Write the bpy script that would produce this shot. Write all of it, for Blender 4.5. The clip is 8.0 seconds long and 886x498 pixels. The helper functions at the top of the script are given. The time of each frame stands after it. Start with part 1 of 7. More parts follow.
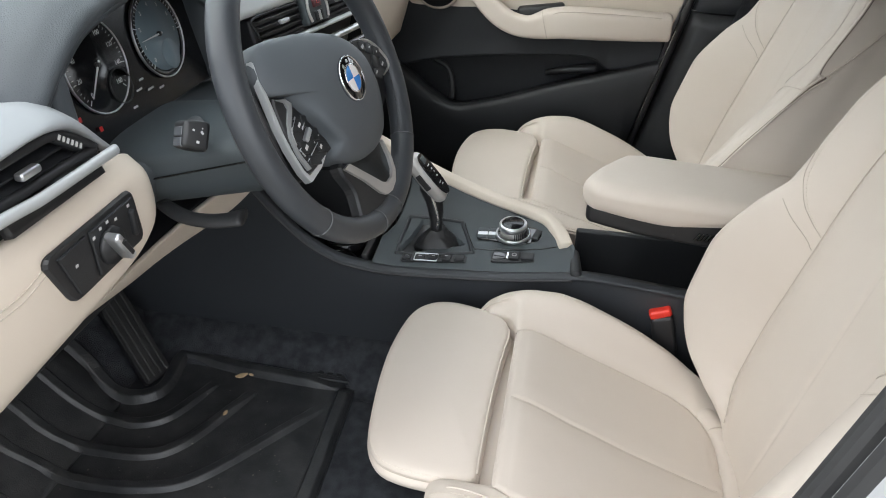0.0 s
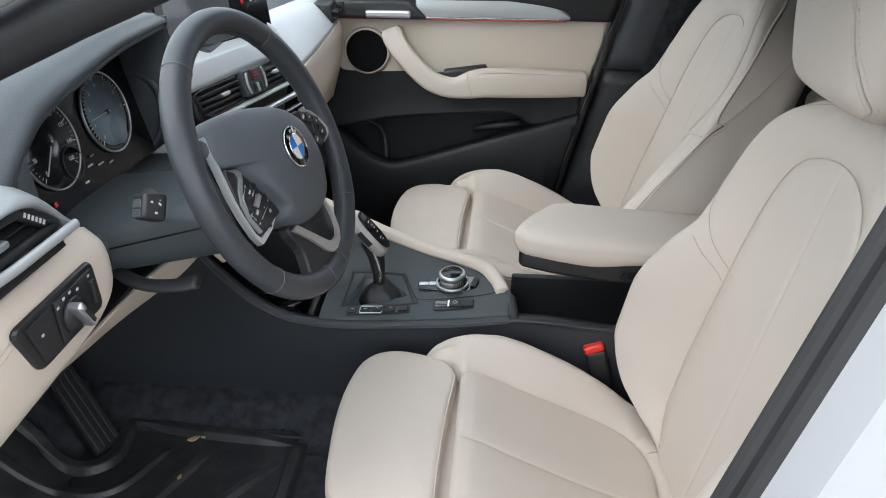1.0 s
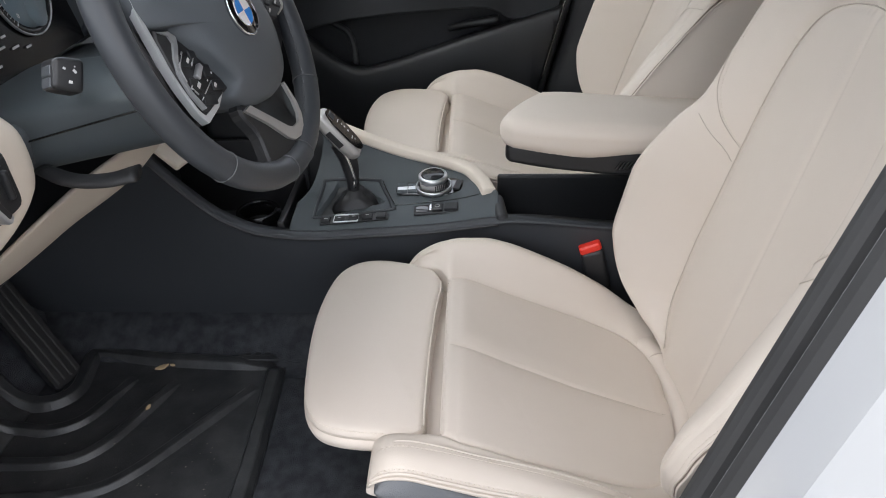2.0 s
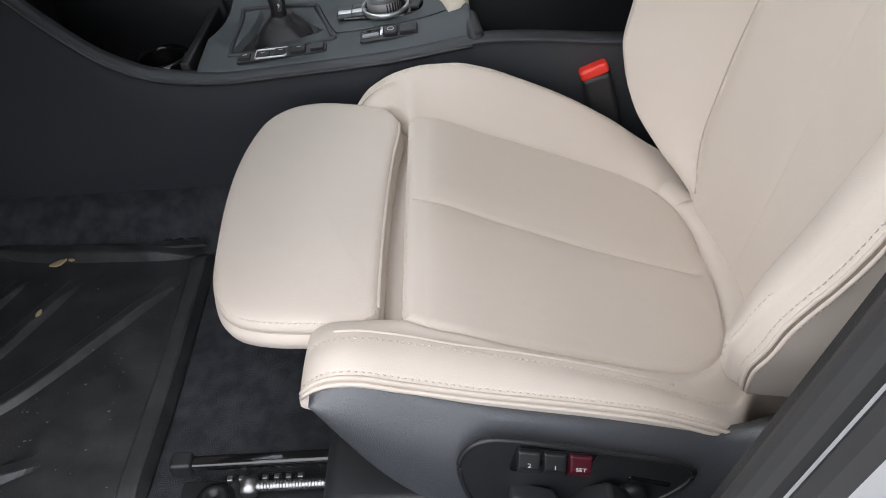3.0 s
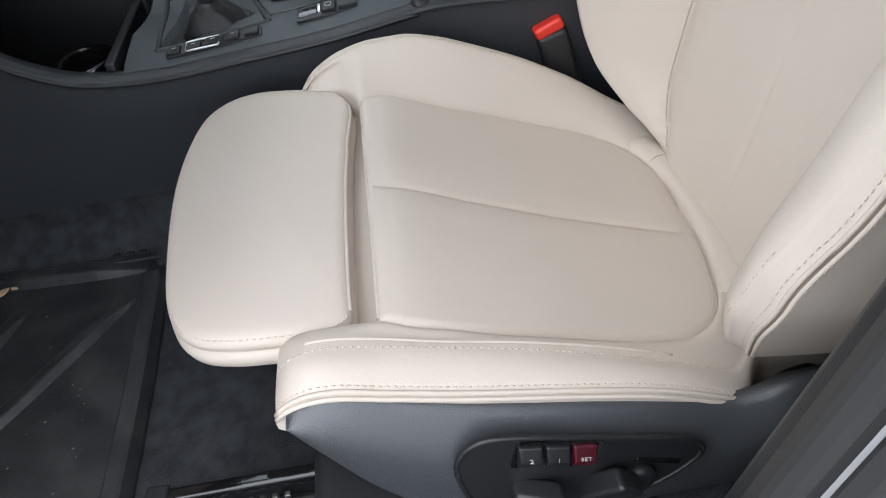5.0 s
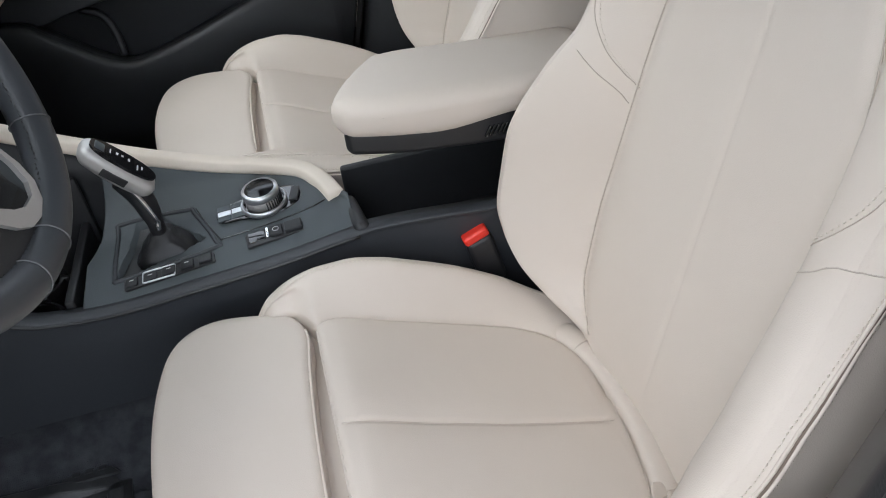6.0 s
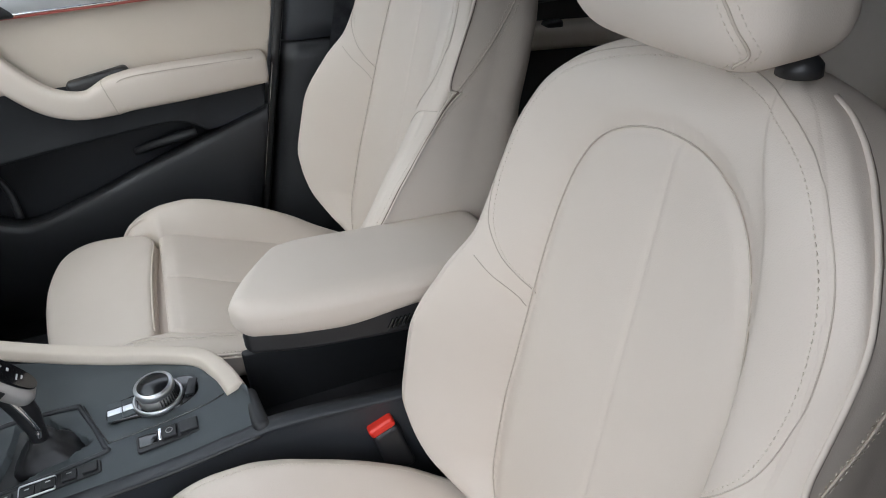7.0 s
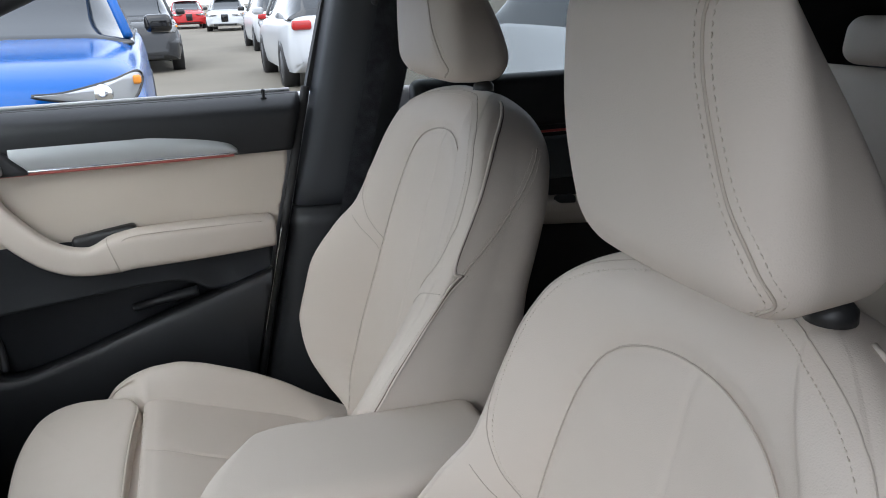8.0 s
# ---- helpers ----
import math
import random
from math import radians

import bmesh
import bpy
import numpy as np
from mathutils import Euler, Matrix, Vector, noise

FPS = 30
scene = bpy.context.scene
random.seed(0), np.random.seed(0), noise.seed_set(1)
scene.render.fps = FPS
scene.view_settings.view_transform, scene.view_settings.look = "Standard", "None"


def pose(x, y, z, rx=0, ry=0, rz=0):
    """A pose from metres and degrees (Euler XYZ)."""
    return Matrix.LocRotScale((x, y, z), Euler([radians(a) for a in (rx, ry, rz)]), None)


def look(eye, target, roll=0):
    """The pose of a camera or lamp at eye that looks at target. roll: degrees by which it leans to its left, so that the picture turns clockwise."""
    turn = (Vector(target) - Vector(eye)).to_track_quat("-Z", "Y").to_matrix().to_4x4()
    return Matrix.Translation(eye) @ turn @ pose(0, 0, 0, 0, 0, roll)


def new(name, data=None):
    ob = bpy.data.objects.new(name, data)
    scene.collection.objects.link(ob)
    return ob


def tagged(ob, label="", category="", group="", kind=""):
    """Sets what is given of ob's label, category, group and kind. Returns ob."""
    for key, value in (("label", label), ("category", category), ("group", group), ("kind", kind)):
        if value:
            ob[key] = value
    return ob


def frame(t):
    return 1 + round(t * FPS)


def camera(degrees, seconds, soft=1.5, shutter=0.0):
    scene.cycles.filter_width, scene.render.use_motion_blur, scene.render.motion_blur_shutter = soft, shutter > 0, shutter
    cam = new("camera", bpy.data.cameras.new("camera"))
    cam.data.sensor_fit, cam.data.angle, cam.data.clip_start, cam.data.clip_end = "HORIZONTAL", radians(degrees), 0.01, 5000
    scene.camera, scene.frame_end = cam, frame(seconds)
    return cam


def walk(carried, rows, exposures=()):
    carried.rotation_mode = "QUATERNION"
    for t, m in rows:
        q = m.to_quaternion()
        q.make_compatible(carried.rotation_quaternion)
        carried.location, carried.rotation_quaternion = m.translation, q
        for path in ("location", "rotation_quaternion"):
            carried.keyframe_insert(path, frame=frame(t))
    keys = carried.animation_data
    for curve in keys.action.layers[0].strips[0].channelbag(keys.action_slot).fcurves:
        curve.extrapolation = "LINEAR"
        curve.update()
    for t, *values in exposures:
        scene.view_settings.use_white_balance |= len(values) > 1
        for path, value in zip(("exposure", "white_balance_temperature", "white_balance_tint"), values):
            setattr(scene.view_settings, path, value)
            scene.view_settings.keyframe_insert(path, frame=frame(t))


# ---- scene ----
cam = camera(62.3, 8.0, soft=1.0)
PATH = [
    (0, (0.041, -1.185, 1.358), (-0.257, 0.501, 0.324), 0.9),
    (0.4, (0.055, -1.246, 1.393), (-0.166, 0.495, 0.433), 0.2),
    (0.5, (0.0545, -1.247, 1.393), (-0.156, 0.52, 0.4275), 0.2),
    (1, (0.045, -1.249, 1.39), (-0.098, 0.528, 0.484), 0.2),
    (1.2, (0.0415, -1.246, 1.383), (-0.0876, 0.52, 0.489), 0.0),
    (2.3, (0.036, -1.121, 1.213), (-0.036, 0.515, 0.064), -2.2),
    (2.5, (0.044, -1.079, 1.162), (-0.023, 0.52, -0.036), -2.7),
    (3, (0.05, -0.978, 1.062), (-0.005, 0.55, -0.227), -4.8),
    (3.5, (0.048, -0.942, 1.027), (-0.008, 0.544, -0.31), -6.6),
    (4, (0.047, -0.939, 1.014), (-0.007, 0.527, -0.345), -8.2),
    (4.2, (0.049, -0.935, 1.01), (-0.008, 0.522, -0.36), -8.8),
    (5.3, (0.044, -0.928, 1.089), (0.13, 0.56, -0.245), -9.0),
    (5.5, (0.039, -0.924, 1.136), (0.174, 0.581, -0.173), -8.8),
    (6, (0.032, -0.895, 1.224), (0.334, 0.661, 0.004), -7.6),
    (6.5, (0.058, -0.868, 1.267), (0.497, 0.731, 0.15), -6.2),
    (7, (0.089, -0.836, 1.316), (0.652, 0.795, 0.305), -4.5),
    (7.5, (0.107, -0.805, 1.339), (0.719, 0.878, 0.448), -3.0),
    (8, (0.133, -0.771, 1.344), (0.735, 1.02, 0.69), -1.9),
]
walk(cam, [(t, look(eye, target, roll)) for t, eye, target, roll in PATH],
     [(0.0, 0.68, 6680, 9), (1.0, 0.56, 6420, 10), (2.5, 0.48, 6650, 13), (4.0, 0.58, 6550, 12), (6.0, 0.55, 6380, 11), (7.0, 0.51, 6360, 11), (8.0, 0.26, 6280, 11)])

# ---- daylight: bright overcast sky, open driver's door ----
world = bpy.data.worlds.new("sky")
scene.world = world
world.use_nodes = True
wn = world.node_tree
wn.nodes.clear()
sky = wn.nodes.new("ShaderNodeTexSky")
sky.sky_type = "NISHITA"
sky.sun_disc = False
sky.sun_elevation = radians(50)
sky.sun_rotation = radians(123)
sky.air_density, sky.dust_density, sky.ozone_density = 1.0, 4.0, 1.0
haze = wn.nodes.new("ShaderNodeMix")
haze.data_type = "RGBA"
haze.inputs["Factor"].default_value = 0.72
haze.inputs["B"].default_value = (12.0, 13.0, 14.2, 1)
wback = wn.nodes.new("ShaderNodeBackground")
wback.inputs["Strength"].default_value = 0.165
wout = wn.nodes.new("ShaderNodeOutputWorld")
wn.links.new(sky.outputs["Color"], haze.inputs["A"])
wn.links.new(haze.outputs["Result"], wback.inputs["Color"])
wn.links.new(wback.outputs["Background"], wout.inputs["Surface"])

sun_data = bpy.data.lights.new("sun", "SUN")
sun_data.energy = 1.35
sun_data.angle = radians(75)
sun_data.color = (1.0, 0.97, 0.93)
sun = new("sun", sun_data)
sun.matrix_world = look((-4.8, -3.2, 7.4), (0.1, 0, 0.6))

# ---- materials ----
def material(name, colour, rough=0.5, metal=0.0, spec=0.5, coat=0.0):
    m = bpy.data.materials.new(name)
    m.use_nodes = True
    b = m.node_tree.nodes["Principled BSDF"]
    b.inputs["Base Color"].default_value = (*colour, 1)
    b.inputs["Roughness"].default_value = rough
    b.inputs["Metallic"].default_value = metal
    b.inputs["Specular IOR Level"].default_value = spec
    b.inputs["Coat Weight"].default_value = coat
    return m


def worn(m, colour, second, big=6.0, fine=220.0, bump=0.15, dist=0.001, amount=0.5, rough=(0.4, 0.6), voronoi=False, folds=0.0):
    """Two scales of variation in colour and gloss, and a fine relief."""
    nt = m.node_tree
    b = nt.nodes["Principled BSDF"]
    co = nt.nodes.new("ShaderNodeTexCoord")
    n1 = nt.nodes.new("ShaderNodeTexNoise")
    n1.inputs["Scale"].default_value, n1.inputs["Detail"].default_value = big, 5.0
    ramp = nt.nodes.new("ShaderNodeMapRange")
    ramp.inputs["From Min"].default_value, ramp.inputs["From Max"].default_value = 0.35, 0.7
    ramp.inputs["To Max"].default_value = amount
    mix = nt.nodes.new("ShaderNodeMix")
    mix.data_type = "RGBA"
    mix.inputs["A"].default_value, mix.inputs["B"].default_value = (*colour, 1), (*second, 1)
    if voronoi:
        n2 = nt.nodes.new("ShaderNodeTexVoronoi")
        n2.feature = "DISTANCE_TO_EDGE"
        n2.inputs["Scale"].default_value = fine
        relief = n2.outputs["Distance"]
    else:
        n2 = nt.nodes.new("ShaderNodeTexNoise")
        n2.inputs["Scale"].default_value, n2.inputs["Detail"].default_value = fine, 3.0
        relief = n2.outputs["Fac"]
    bp = nt.nodes.new("ShaderNodeBump")
    bp.inputs["Strength"].default_value, bp.inputs["Distance"].default_value = bump, dist
    rr = nt.nodes.new("ShaderNodeMapRange")
    rr.inputs["To Min"].default_value, rr.inputs["To Max"].default_value = rough
    nt.links.new(co.outputs["Object"], n1.inputs["Vector"])
    nt.links.new(co.outputs["Object"], n2.inputs["Vector"])
    nt.links.new(n1.outputs["Fac"], ramp.inputs["Value"])
    nt.links.new(ramp.outputs["Result"], mix.inputs["Factor"])
    nt.links.new(mix.outputs["Result"], b.inputs["Base Color"])
    nt.links.new(n1.outputs["Fac"], rr.inputs["Value"])
    nt.links.new(rr.outputs["Result"], b.inputs["Roughness"])
    nt.links.new(relief, bp.inputs["Height"])
    if folds:
        n3 = nt.nodes.new("ShaderNodeTexNoise")
        n3.inputs["Scale"].default_value, n3.inputs["Detail"].default_value, n3.inputs["Distortion"].default_value = 16.0, 2.0, 0.6
        b3 = nt.nodes.new("ShaderNodeBump")
        b3.inputs["Strength"].default_value, b3.inputs["Distance"].default_value = 0.6, folds
        nt.links.new(co.outputs["Object"], n3.inputs["Vector"])
        nt.links.new(n3.outputs["Fac"], b3.inputs["Height"])
        nt.links.new(b3.outputs["Normal"], bp.inputs["Normal"])
    nt.links.new(bp.outputs["Normal"], b.inputs["Normal"])
    return m


def made(name, colour, second, rough=(0.4, 0.6), metal=0.0, spec=0.5, coat=0.0, **kw):
    return worn(material(name, colour, 0.5, metal, spec, coat), colour, second, rough=rough, **kw)


LEATHER = made("cream_leather", (0.60, 0.53, 0.465), (0.56, 0.49, 0.425), (0.48, 0.62), big=5, fine=520, bump=0.30, dist=0.0006, voronoi=True, spec=0.4, folds=0.0018)
STITCH = material("stitch_thread", (0.64, 0.57, 0.49), 0.7)
# toned darker than the leather to paint the shade inside the seams
SEAMSHADE = material("seam_shade", (0.48, 0.42, 0.355), 0.85)
# near-black brown that paints the shadow in the groove between two pipings
GROOVESHADE = material("piping_groove_shade", (0.16, 0.125, 0.10), 0.9)
CREAMPLASTIC = made("cream_dash_skin", (0.62, 0.545, 0.465), (0.59, 0.515, 0.435), (0.45, 0.6), big=8, fine=600, bump=0.15, dist=0.0004, voronoi=True, spec=0.4)
BLACKSOFT = made("black_soft_plastic", (0.0145, 0.0155, 0.0175), (0.022, 0.0235, 0.026), (0.40, 0.56), big=7, fine=480, bump=0.35, dist=0.0006, voronoi=True, spec=0.45)
GREYSOFT = made("anthracite_dash_skin", (0.050, 0.060, 0.066), (0.062, 0.072, 0.079), (0.48, 0.62), big=6, fine=500, bump=0.3, dist=0.0006, voronoi=True, spec=0.4)
# GREYSOFT again, its tone shifted for the light that falls on the dash top
DASHTONED = made("toned_dash_skin", (0.058, 0.066, 0.074), (0.072, 0.080, 0.088), (0.5, 0.64), big=6, fine=420, bump=0.5, dist=0.0009, voronoi=True, spec=0.35)
BLACKHARD = made("black_hard_plastic", (0.014, 0.0145, 0.016), (0.022, 0.022, 0.024), (0.38, 0.5), big=9, fine=300, bump=0.1, dist=0.0004)
BLACKGLOSS = material("black_gloss", (0.008, 0.008, 0.009), 0.08, coat=0.5)
CARPET = made("black_carpet", (0.038, 0.041, 0.048), (0.105, 0.110, 0.120), (0.9, 1.0), big=45, fine=750, bump=1.0, dist=0.004, spec=0.15)
MATRUBBER = made("rubber_mat", (0.021, 0.0225, 0.025), (0.105, 0.105, 0.104), (0.30, 0.48), big=28, fine=420, bump=0.5, dist=0.0011, amount=0.32)
RUBBER = made("seal_rubber", (0.026, 0.026, 0.027), (0.040, 0.040, 0.040), (0.6, 0.75), big=10, fine=200, bump=0.2, dist=0.0006)
SILVER = made("satin_silver", (0.62, 0.63, 0.65), (0.58, 0.59, 0.61), (0.3, 0.38), metal=0.9, big=12, fine=400, bump=0.05, dist=0.0002)
SATIN = made("satin_grey_metal", (0.46, 0.45, 0.44), (0.42, 0.41, 0.40), (0.42, 0.5), metal=0.55, big=12, fine=400, bump=0.05, dist=0.0002)
CHROME = material("chrome", (0.75, 0.76, 0.78), 0.14, 1.0)
ALU = made("brushed_dash_metal", (0.52, 0.54, 0.55), (0.49, 0.51, 0.52), (0.42, 0.52), metal=0.40, big=10, fine=350, bump=0.06, dist=0.0002)
# shaded copy of ALU: less mirrored sky, put into a darker base colour
ALUDIM = made("dimmed_dash_metal", (0.30, 0.31, 0.32), (0.27, 0.28, 0.29), (0.45, 0.55), metal=0.35, big=10, fine=350, bump=0.06, dist=0.0002)
STEEL = made("zinc_steel", (0.45, 0.45, 0.45), (0.33, 0.33, 0.34), (0.3, 0.45), metal=1.0, big=30, fine=200, bump=0.1, dist=0.0005)
WHITEPAINT = made("white_car_paint", (0.47, 0.475, 0.485), (0.44, 0.445, 0.455), (0.12, 0.2), big=3, fine=60, bump=0.01, dist=0.0003, coat=0.6)
REDPLASTIC = material("red_buckle_plastic", (0.72, 0.035, 0.02), 0.35)
MAROON = material("maroon_button", (0.058, 0.005, 0.011), 0.4)
BLUE = material("emblem_blue", (0.02, 0.20, 0.62), 0.25, coat=0.5)
WHITE = material("print_white", (0.50, 0.50, 0.50), 0.5)
EMBLEMWHITE = material("emblem_white", (0.8, 0.8, 0.8), 0.3, coat=0.5)
DIALBLACK = material("dial_black", (0.0075, 0.0080, 0.0095), 0.22, spec=0.5)
CONSOLEBLACK = made("console_soft_skin", (0.030, 0.033, 0.038), (0.039, 0.042, 0.048), (0.45, 0.6), big=6, fine=480, bump=0.35, dist=0.0006, voronoi=True, spec=0.45)
SEATTRIM = made("seat_trim_plastic", (0.056, 0.060, 0.067), (0.068, 0.072, 0.079), (0.30, 0.40), big=6, fine=430, bump=0.6, dist=0.0009, voronoi=True, spec=0.85)
SWITCHBLACK = made("switch_panel_plastic", (0.014, 0.0145, 0.016), (0.022, 0.0225, 0.025), (0.30, 0.44), big=14, fine=500, bump=0.2, dist=0.0004, spec=0.5)
PADSKIN = made("airbag_cover_skin", (0.085, 0.095, 0.106), (0.100, 0.110, 0.121), (0.5, 0.62), big=6, fine=500, bump=0.3, dist=0.0006, voronoi=True, spec=0.4)

# ---- modelling tools ----
def ease(keys, x):
    """Smooth curve through a few (x, value) keys."""
    kx = np.array([k[0] for k in keys], float)
    kv = np.array([k[1] for k in keys], float)
    x = np.clip(np.asarray(x, float), kx[0], kx[-1])
    d = np.diff(kv) / np.diff(kx)
    m = np.zeros(len(kx))
    if len(kx) > 2:
        same = d[:-1] * d[1:] > 0
        m[1:-1] = np.where(same, 2 * d[:-1] * d[1:] / np.where(same, d[:-1] + d[1:], 1), 0)
    m[0], m[-1] = d[0], d[-1]
    i = np.clip(np.searchsorted(kx, x) - 1, 0, len(kx) - 2)
    hgt = kx[i + 1] - kx[i]
    t = (x - kx[i]) / hgt
    return ((2 * t**3 - 3 * t**2 + 1) * kv[i] + (t**3 - 2 * t**2 + t) * hgt * m[i]
            + (-2 * t**3 + 3 * t**2) * kv[i + 1] + (t**3 - t**2) * hgt * m[i + 1])


def spline(points, n, closed=False):
    """n points on a Catmull-Rom curve through the given ones."""
    p = np.array(points, float)
    k = len(p)
    if closed:
        u = np.linspace(0, k, n, endpoint=False)
        i = np.floor(u).astype(int)
        a, b, c, d = p[(i - 1) % k], p[i % k], p[(i + 1) % k], p[(i + 2) % k]
    else:
        u = np.linspace(0, k - 1, n)
        i = np.minimum(np.floor(u).astype(int), k - 2)
        ext = np.vstack([2 * p[0] - p[1], p, 2 * p[-1] - p[-2]])
        a, b, c, d = ext[i], ext[i + 1], ext[i + 2], ext[i + 3]
    t = (u - i)[:, None]
    return 0.5 * (2 * b + (c - a) * t + (2 * a - 5 * b + 4 * c - d) * t**2 + (3 * b - a - 3 * c + d) * t**3)


def mesh_of(name, verts, faces, mat, smooth=True, recalc=True):
    me = bpy.data.meshes.new(name)
    me.from_pydata([tuple(map(float, v)) for v in verts], [], [tuple(map(int, f)) for f in faces])
    if recalc:
        bm = bmesh.new()
        bm.from_mesh(me)
        bmesh.ops.recalc_face_normals(bm, faces=bm.faces)
        bm.to_mesh(me)
        bm.free()
    if smooth:
        me.polygons.foreach_set("use_smooth", [True] * len(me.polygons))
    me.materials.append(mat)
    me.update()
    return me


def grid_faces(n, m, close_ring=False, close_run=False, start=0):
    out = []
    for i in range(n if close_run else n - 1):
        for j in range(m if close_ring else m - 1):
            a, b = i * m + j, i * m + (j + 1) % m
            c, d = ((i + 1) % n) * m + (j + 1) % m, ((i + 1) % n) * m + j
            out.append((a + start, b + start, c + start, d + start))
    return out


def loft(name, rings, mat, caps=True, closed_run=False, smooth=True):
    """A skin over closed rings of equal count."""
    p = np.array(rings, float)
    n, m = p.shape[:2]
    faces = grid_faces(n, m, True, closed_run)
    if caps and not closed_run:
        faces += [tuple(range(m)), tuple(range((n - 1) * m, n * m))]
    return mesh_of(name, p.reshape(-1, 3), faces, mat, smooth)


def sheet(name, p, mat, thick=0.0, way=(0, 0, -1)):
    """An open skin over a grid of points, with a back side where thick is given."""
    p = np.array(p, float)
    n, m = p.shape[:2]
    v = p.reshape(-1, 3)
    f = grid_faces(n, m)
    if thick:
        back = v + thick * np.array(way)
        k = len(v)
        edge = [(0, j) for j in range(m)] + [(i, m - 1) for i in range(1, n)] + [(n - 1, j) for j in range(m - 2, -1, -1)] + [(i, 0) for i in range(n - 2, 0, -1)]
        ids = [i * m + j for i, j in edge]
        f = f + [tuple(x + k for x in reversed(q)) for q in f]
        f += [(ids[i], ids[(i + 1) % len(ids)], ids[(i + 1) % len(ids)] + k, ids[i] + k) for i in range(len(ids))]
        v = np.vstack([v, back])
    return mesh_of(name, v, f, mat)


def rbox_data(hx, hy, hz, r, n=6, inner=8, bend=None):
    """Verts and faces of a rounded box, to be bent by a function on the (n, 3) array."""
    r = min(r, hx, hy, hz) * 0.999
    half = np.array([hx, hy, hz])

    def steps(h):
        e = h - r + r * np.tan(np.linspace(0, math.pi / 4, n + 1))[1:]
        mid = np.linspace(-(h - r), h - r, inner + 1) if h - r > 1e-5 else np.array([0.0])
        return np.concatenate([-e[::-1], mid, e])

    s = [steps(h) for h in half]
    verts, faces = [], []
    for ax in range(3):
        u, w = [a for a in range(3) if a != ax]
        for sg in (-1, 1):
            a, b = np.meshgrid(s[u], s[w], indexing="ij")
            q = np.zeros((*a.shape, 3))
            q[..., u], q[..., w], q[..., ax] = a, b, sg * half[ax]
            faces += grid_faces(*a.shape, start=sum(len(x) for x in verts))
            verts.append(q.reshape(-1, 3))
    v = np.vstack(verts)
    core = np.clip(v, -(half - r), half - r)
    off = v - core
    ln = np.linalg.norm(off, axis=1, keepdims=True)
    v = core + r * off / np.maximum(ln, 1e-9)
    if bend is not None:
        v = bend(v.copy())
    return v, faces


def welded(name, verts, faces, mat, smooth=True):
    me = bpy.data.meshes.new(name)
    me.from_pydata([tuple(map(float, v)) for v in verts], [], [tuple(map(int, f)) for f in faces])
    bm = bmesh.new()
    bm.from_mesh(me)
    bmesh.ops.remove_doubles(bm, verts=bm.verts, dist=1e-5)
    bmesh.ops.recalc_face_normals(bm, faces=bm.faces)
    bm.to_mesh(me)
    bm.free()
    if smooth:
        me.polygons.foreach_set("use_smooth", [True] * len(me.polygons))
    me.materials.append(mat)
    return me


def rbox(name, size, r, mat, at=(0, 0, 0), turn=(0, 0, 0), n=3, inner=1, bend=None):
    """Rounded box mesh: full sizes, radius, centre and Euler degrees."""
    v, f = rbox_data(size[0] / 2, size[1] / 2, size[2] / 2, r, n, inner, bend)
    m = np.array(pose(*at, *turn))
    return welded(name, v @ m[:3, :3].T + m[:3, 3], f, mat)


def tube(name, path, radius, mat, sides=10, closed=False, flat=1.0, up=(0, 0, 1)):
    """A round rod along a path of points; flat squeezes it along up."""
    p = np.array(path, float)
    t = np.roll(p, -1, 0) - np.roll(p, 1, 0) if closed else np.gradient(p, axis=0)
    t /= np.maximum(np.linalg.norm(t, axis=1, keepdims=True), 1e-9)
    upv = np.tile(np.array(up, float), (len(p), 1))
    a = np.cross(t, upv)
    bad = np.linalg.norm(a, axis=1) < 1e-3
    a[bad] = np.cross(t[bad], (0.3, 1, 0.1))
    a /= np.linalg.norm(a, axis=1, keepdims=True)
    b = np.cross(a, t)
    ang = np.linspace(0, 2 * math.pi, sides, endpoint=False)
    rad = np.broadcast_to(np.asarray(radius, float), (len(p),))[:, None, None]
    rings = p[:, None] + rad * (np.cos(ang)[None, :, None] * a[:, None] + flat * np.sin(ang)[None, :, None] * b[:, None])
    return loft(name, rings, mat, closed_run=closed)


def lathe(name, profile, mat, m=None, sides=40):
    """A turned body from (radius, height) pairs, placed by the matrix m."""
    ang = np.linspace(0, 2 * math.pi, sides, endpoint=False)
    rings = [[(r * math.cos(a), r * math.sin(a), z) for a in ang] for r, z in profile]
    hollow = profile[0][0] > 0 and profile[-1][0] > 0
    me = loft(name, rings, mat, closed_run=hollow)
    if m is not None:
        me.transform(m)
    return me


def plate(name, outline, thick, mat, m=None, bevel=0.0):
    """A flat plate: an outline in its own x and y, raised by thick along its z, with a bevelled upper rim."""
    o = np.array(outline, float)
    c = o.mean(0)
    span = np.abs(o - c).max()
    ins = c + (o - c) * (1 - bevel / span)
    rings = [np.c_[o, np.zeros(len(o))], np.c_[o, np.full(len(o), thick - bevel)], np.c_[ins, np.full(len(o), thick)]]
    me = loft(name, rings, mat, smooth=False)
    if m is not None:
        me.transform(m)
    return me


def rounded(w, h, r, k=6):
    """Outline of a rectangle with rounded corners."""
    out = []
    for cx, cy, a0 in ((w / 2 - r, h / 2 - r, 0), (-w / 2 + r, h / 2 - r, 90), (-w / 2 + r, -h / 2 + r, 180), (w / 2 - r, -h / 2 + r, 270)):
        out += [(cx + r * math.cos(radians(a0 + 90 * i / k)), cy + r * math.sin(radians(a0 + 90 * i / k))) for i in range(k + 1)]
    return out


def part(name, me, parent, label=""):
    ob = new(name, me)
    ob.parent = parent
    if label:
        ob["label"] = label
    return ob


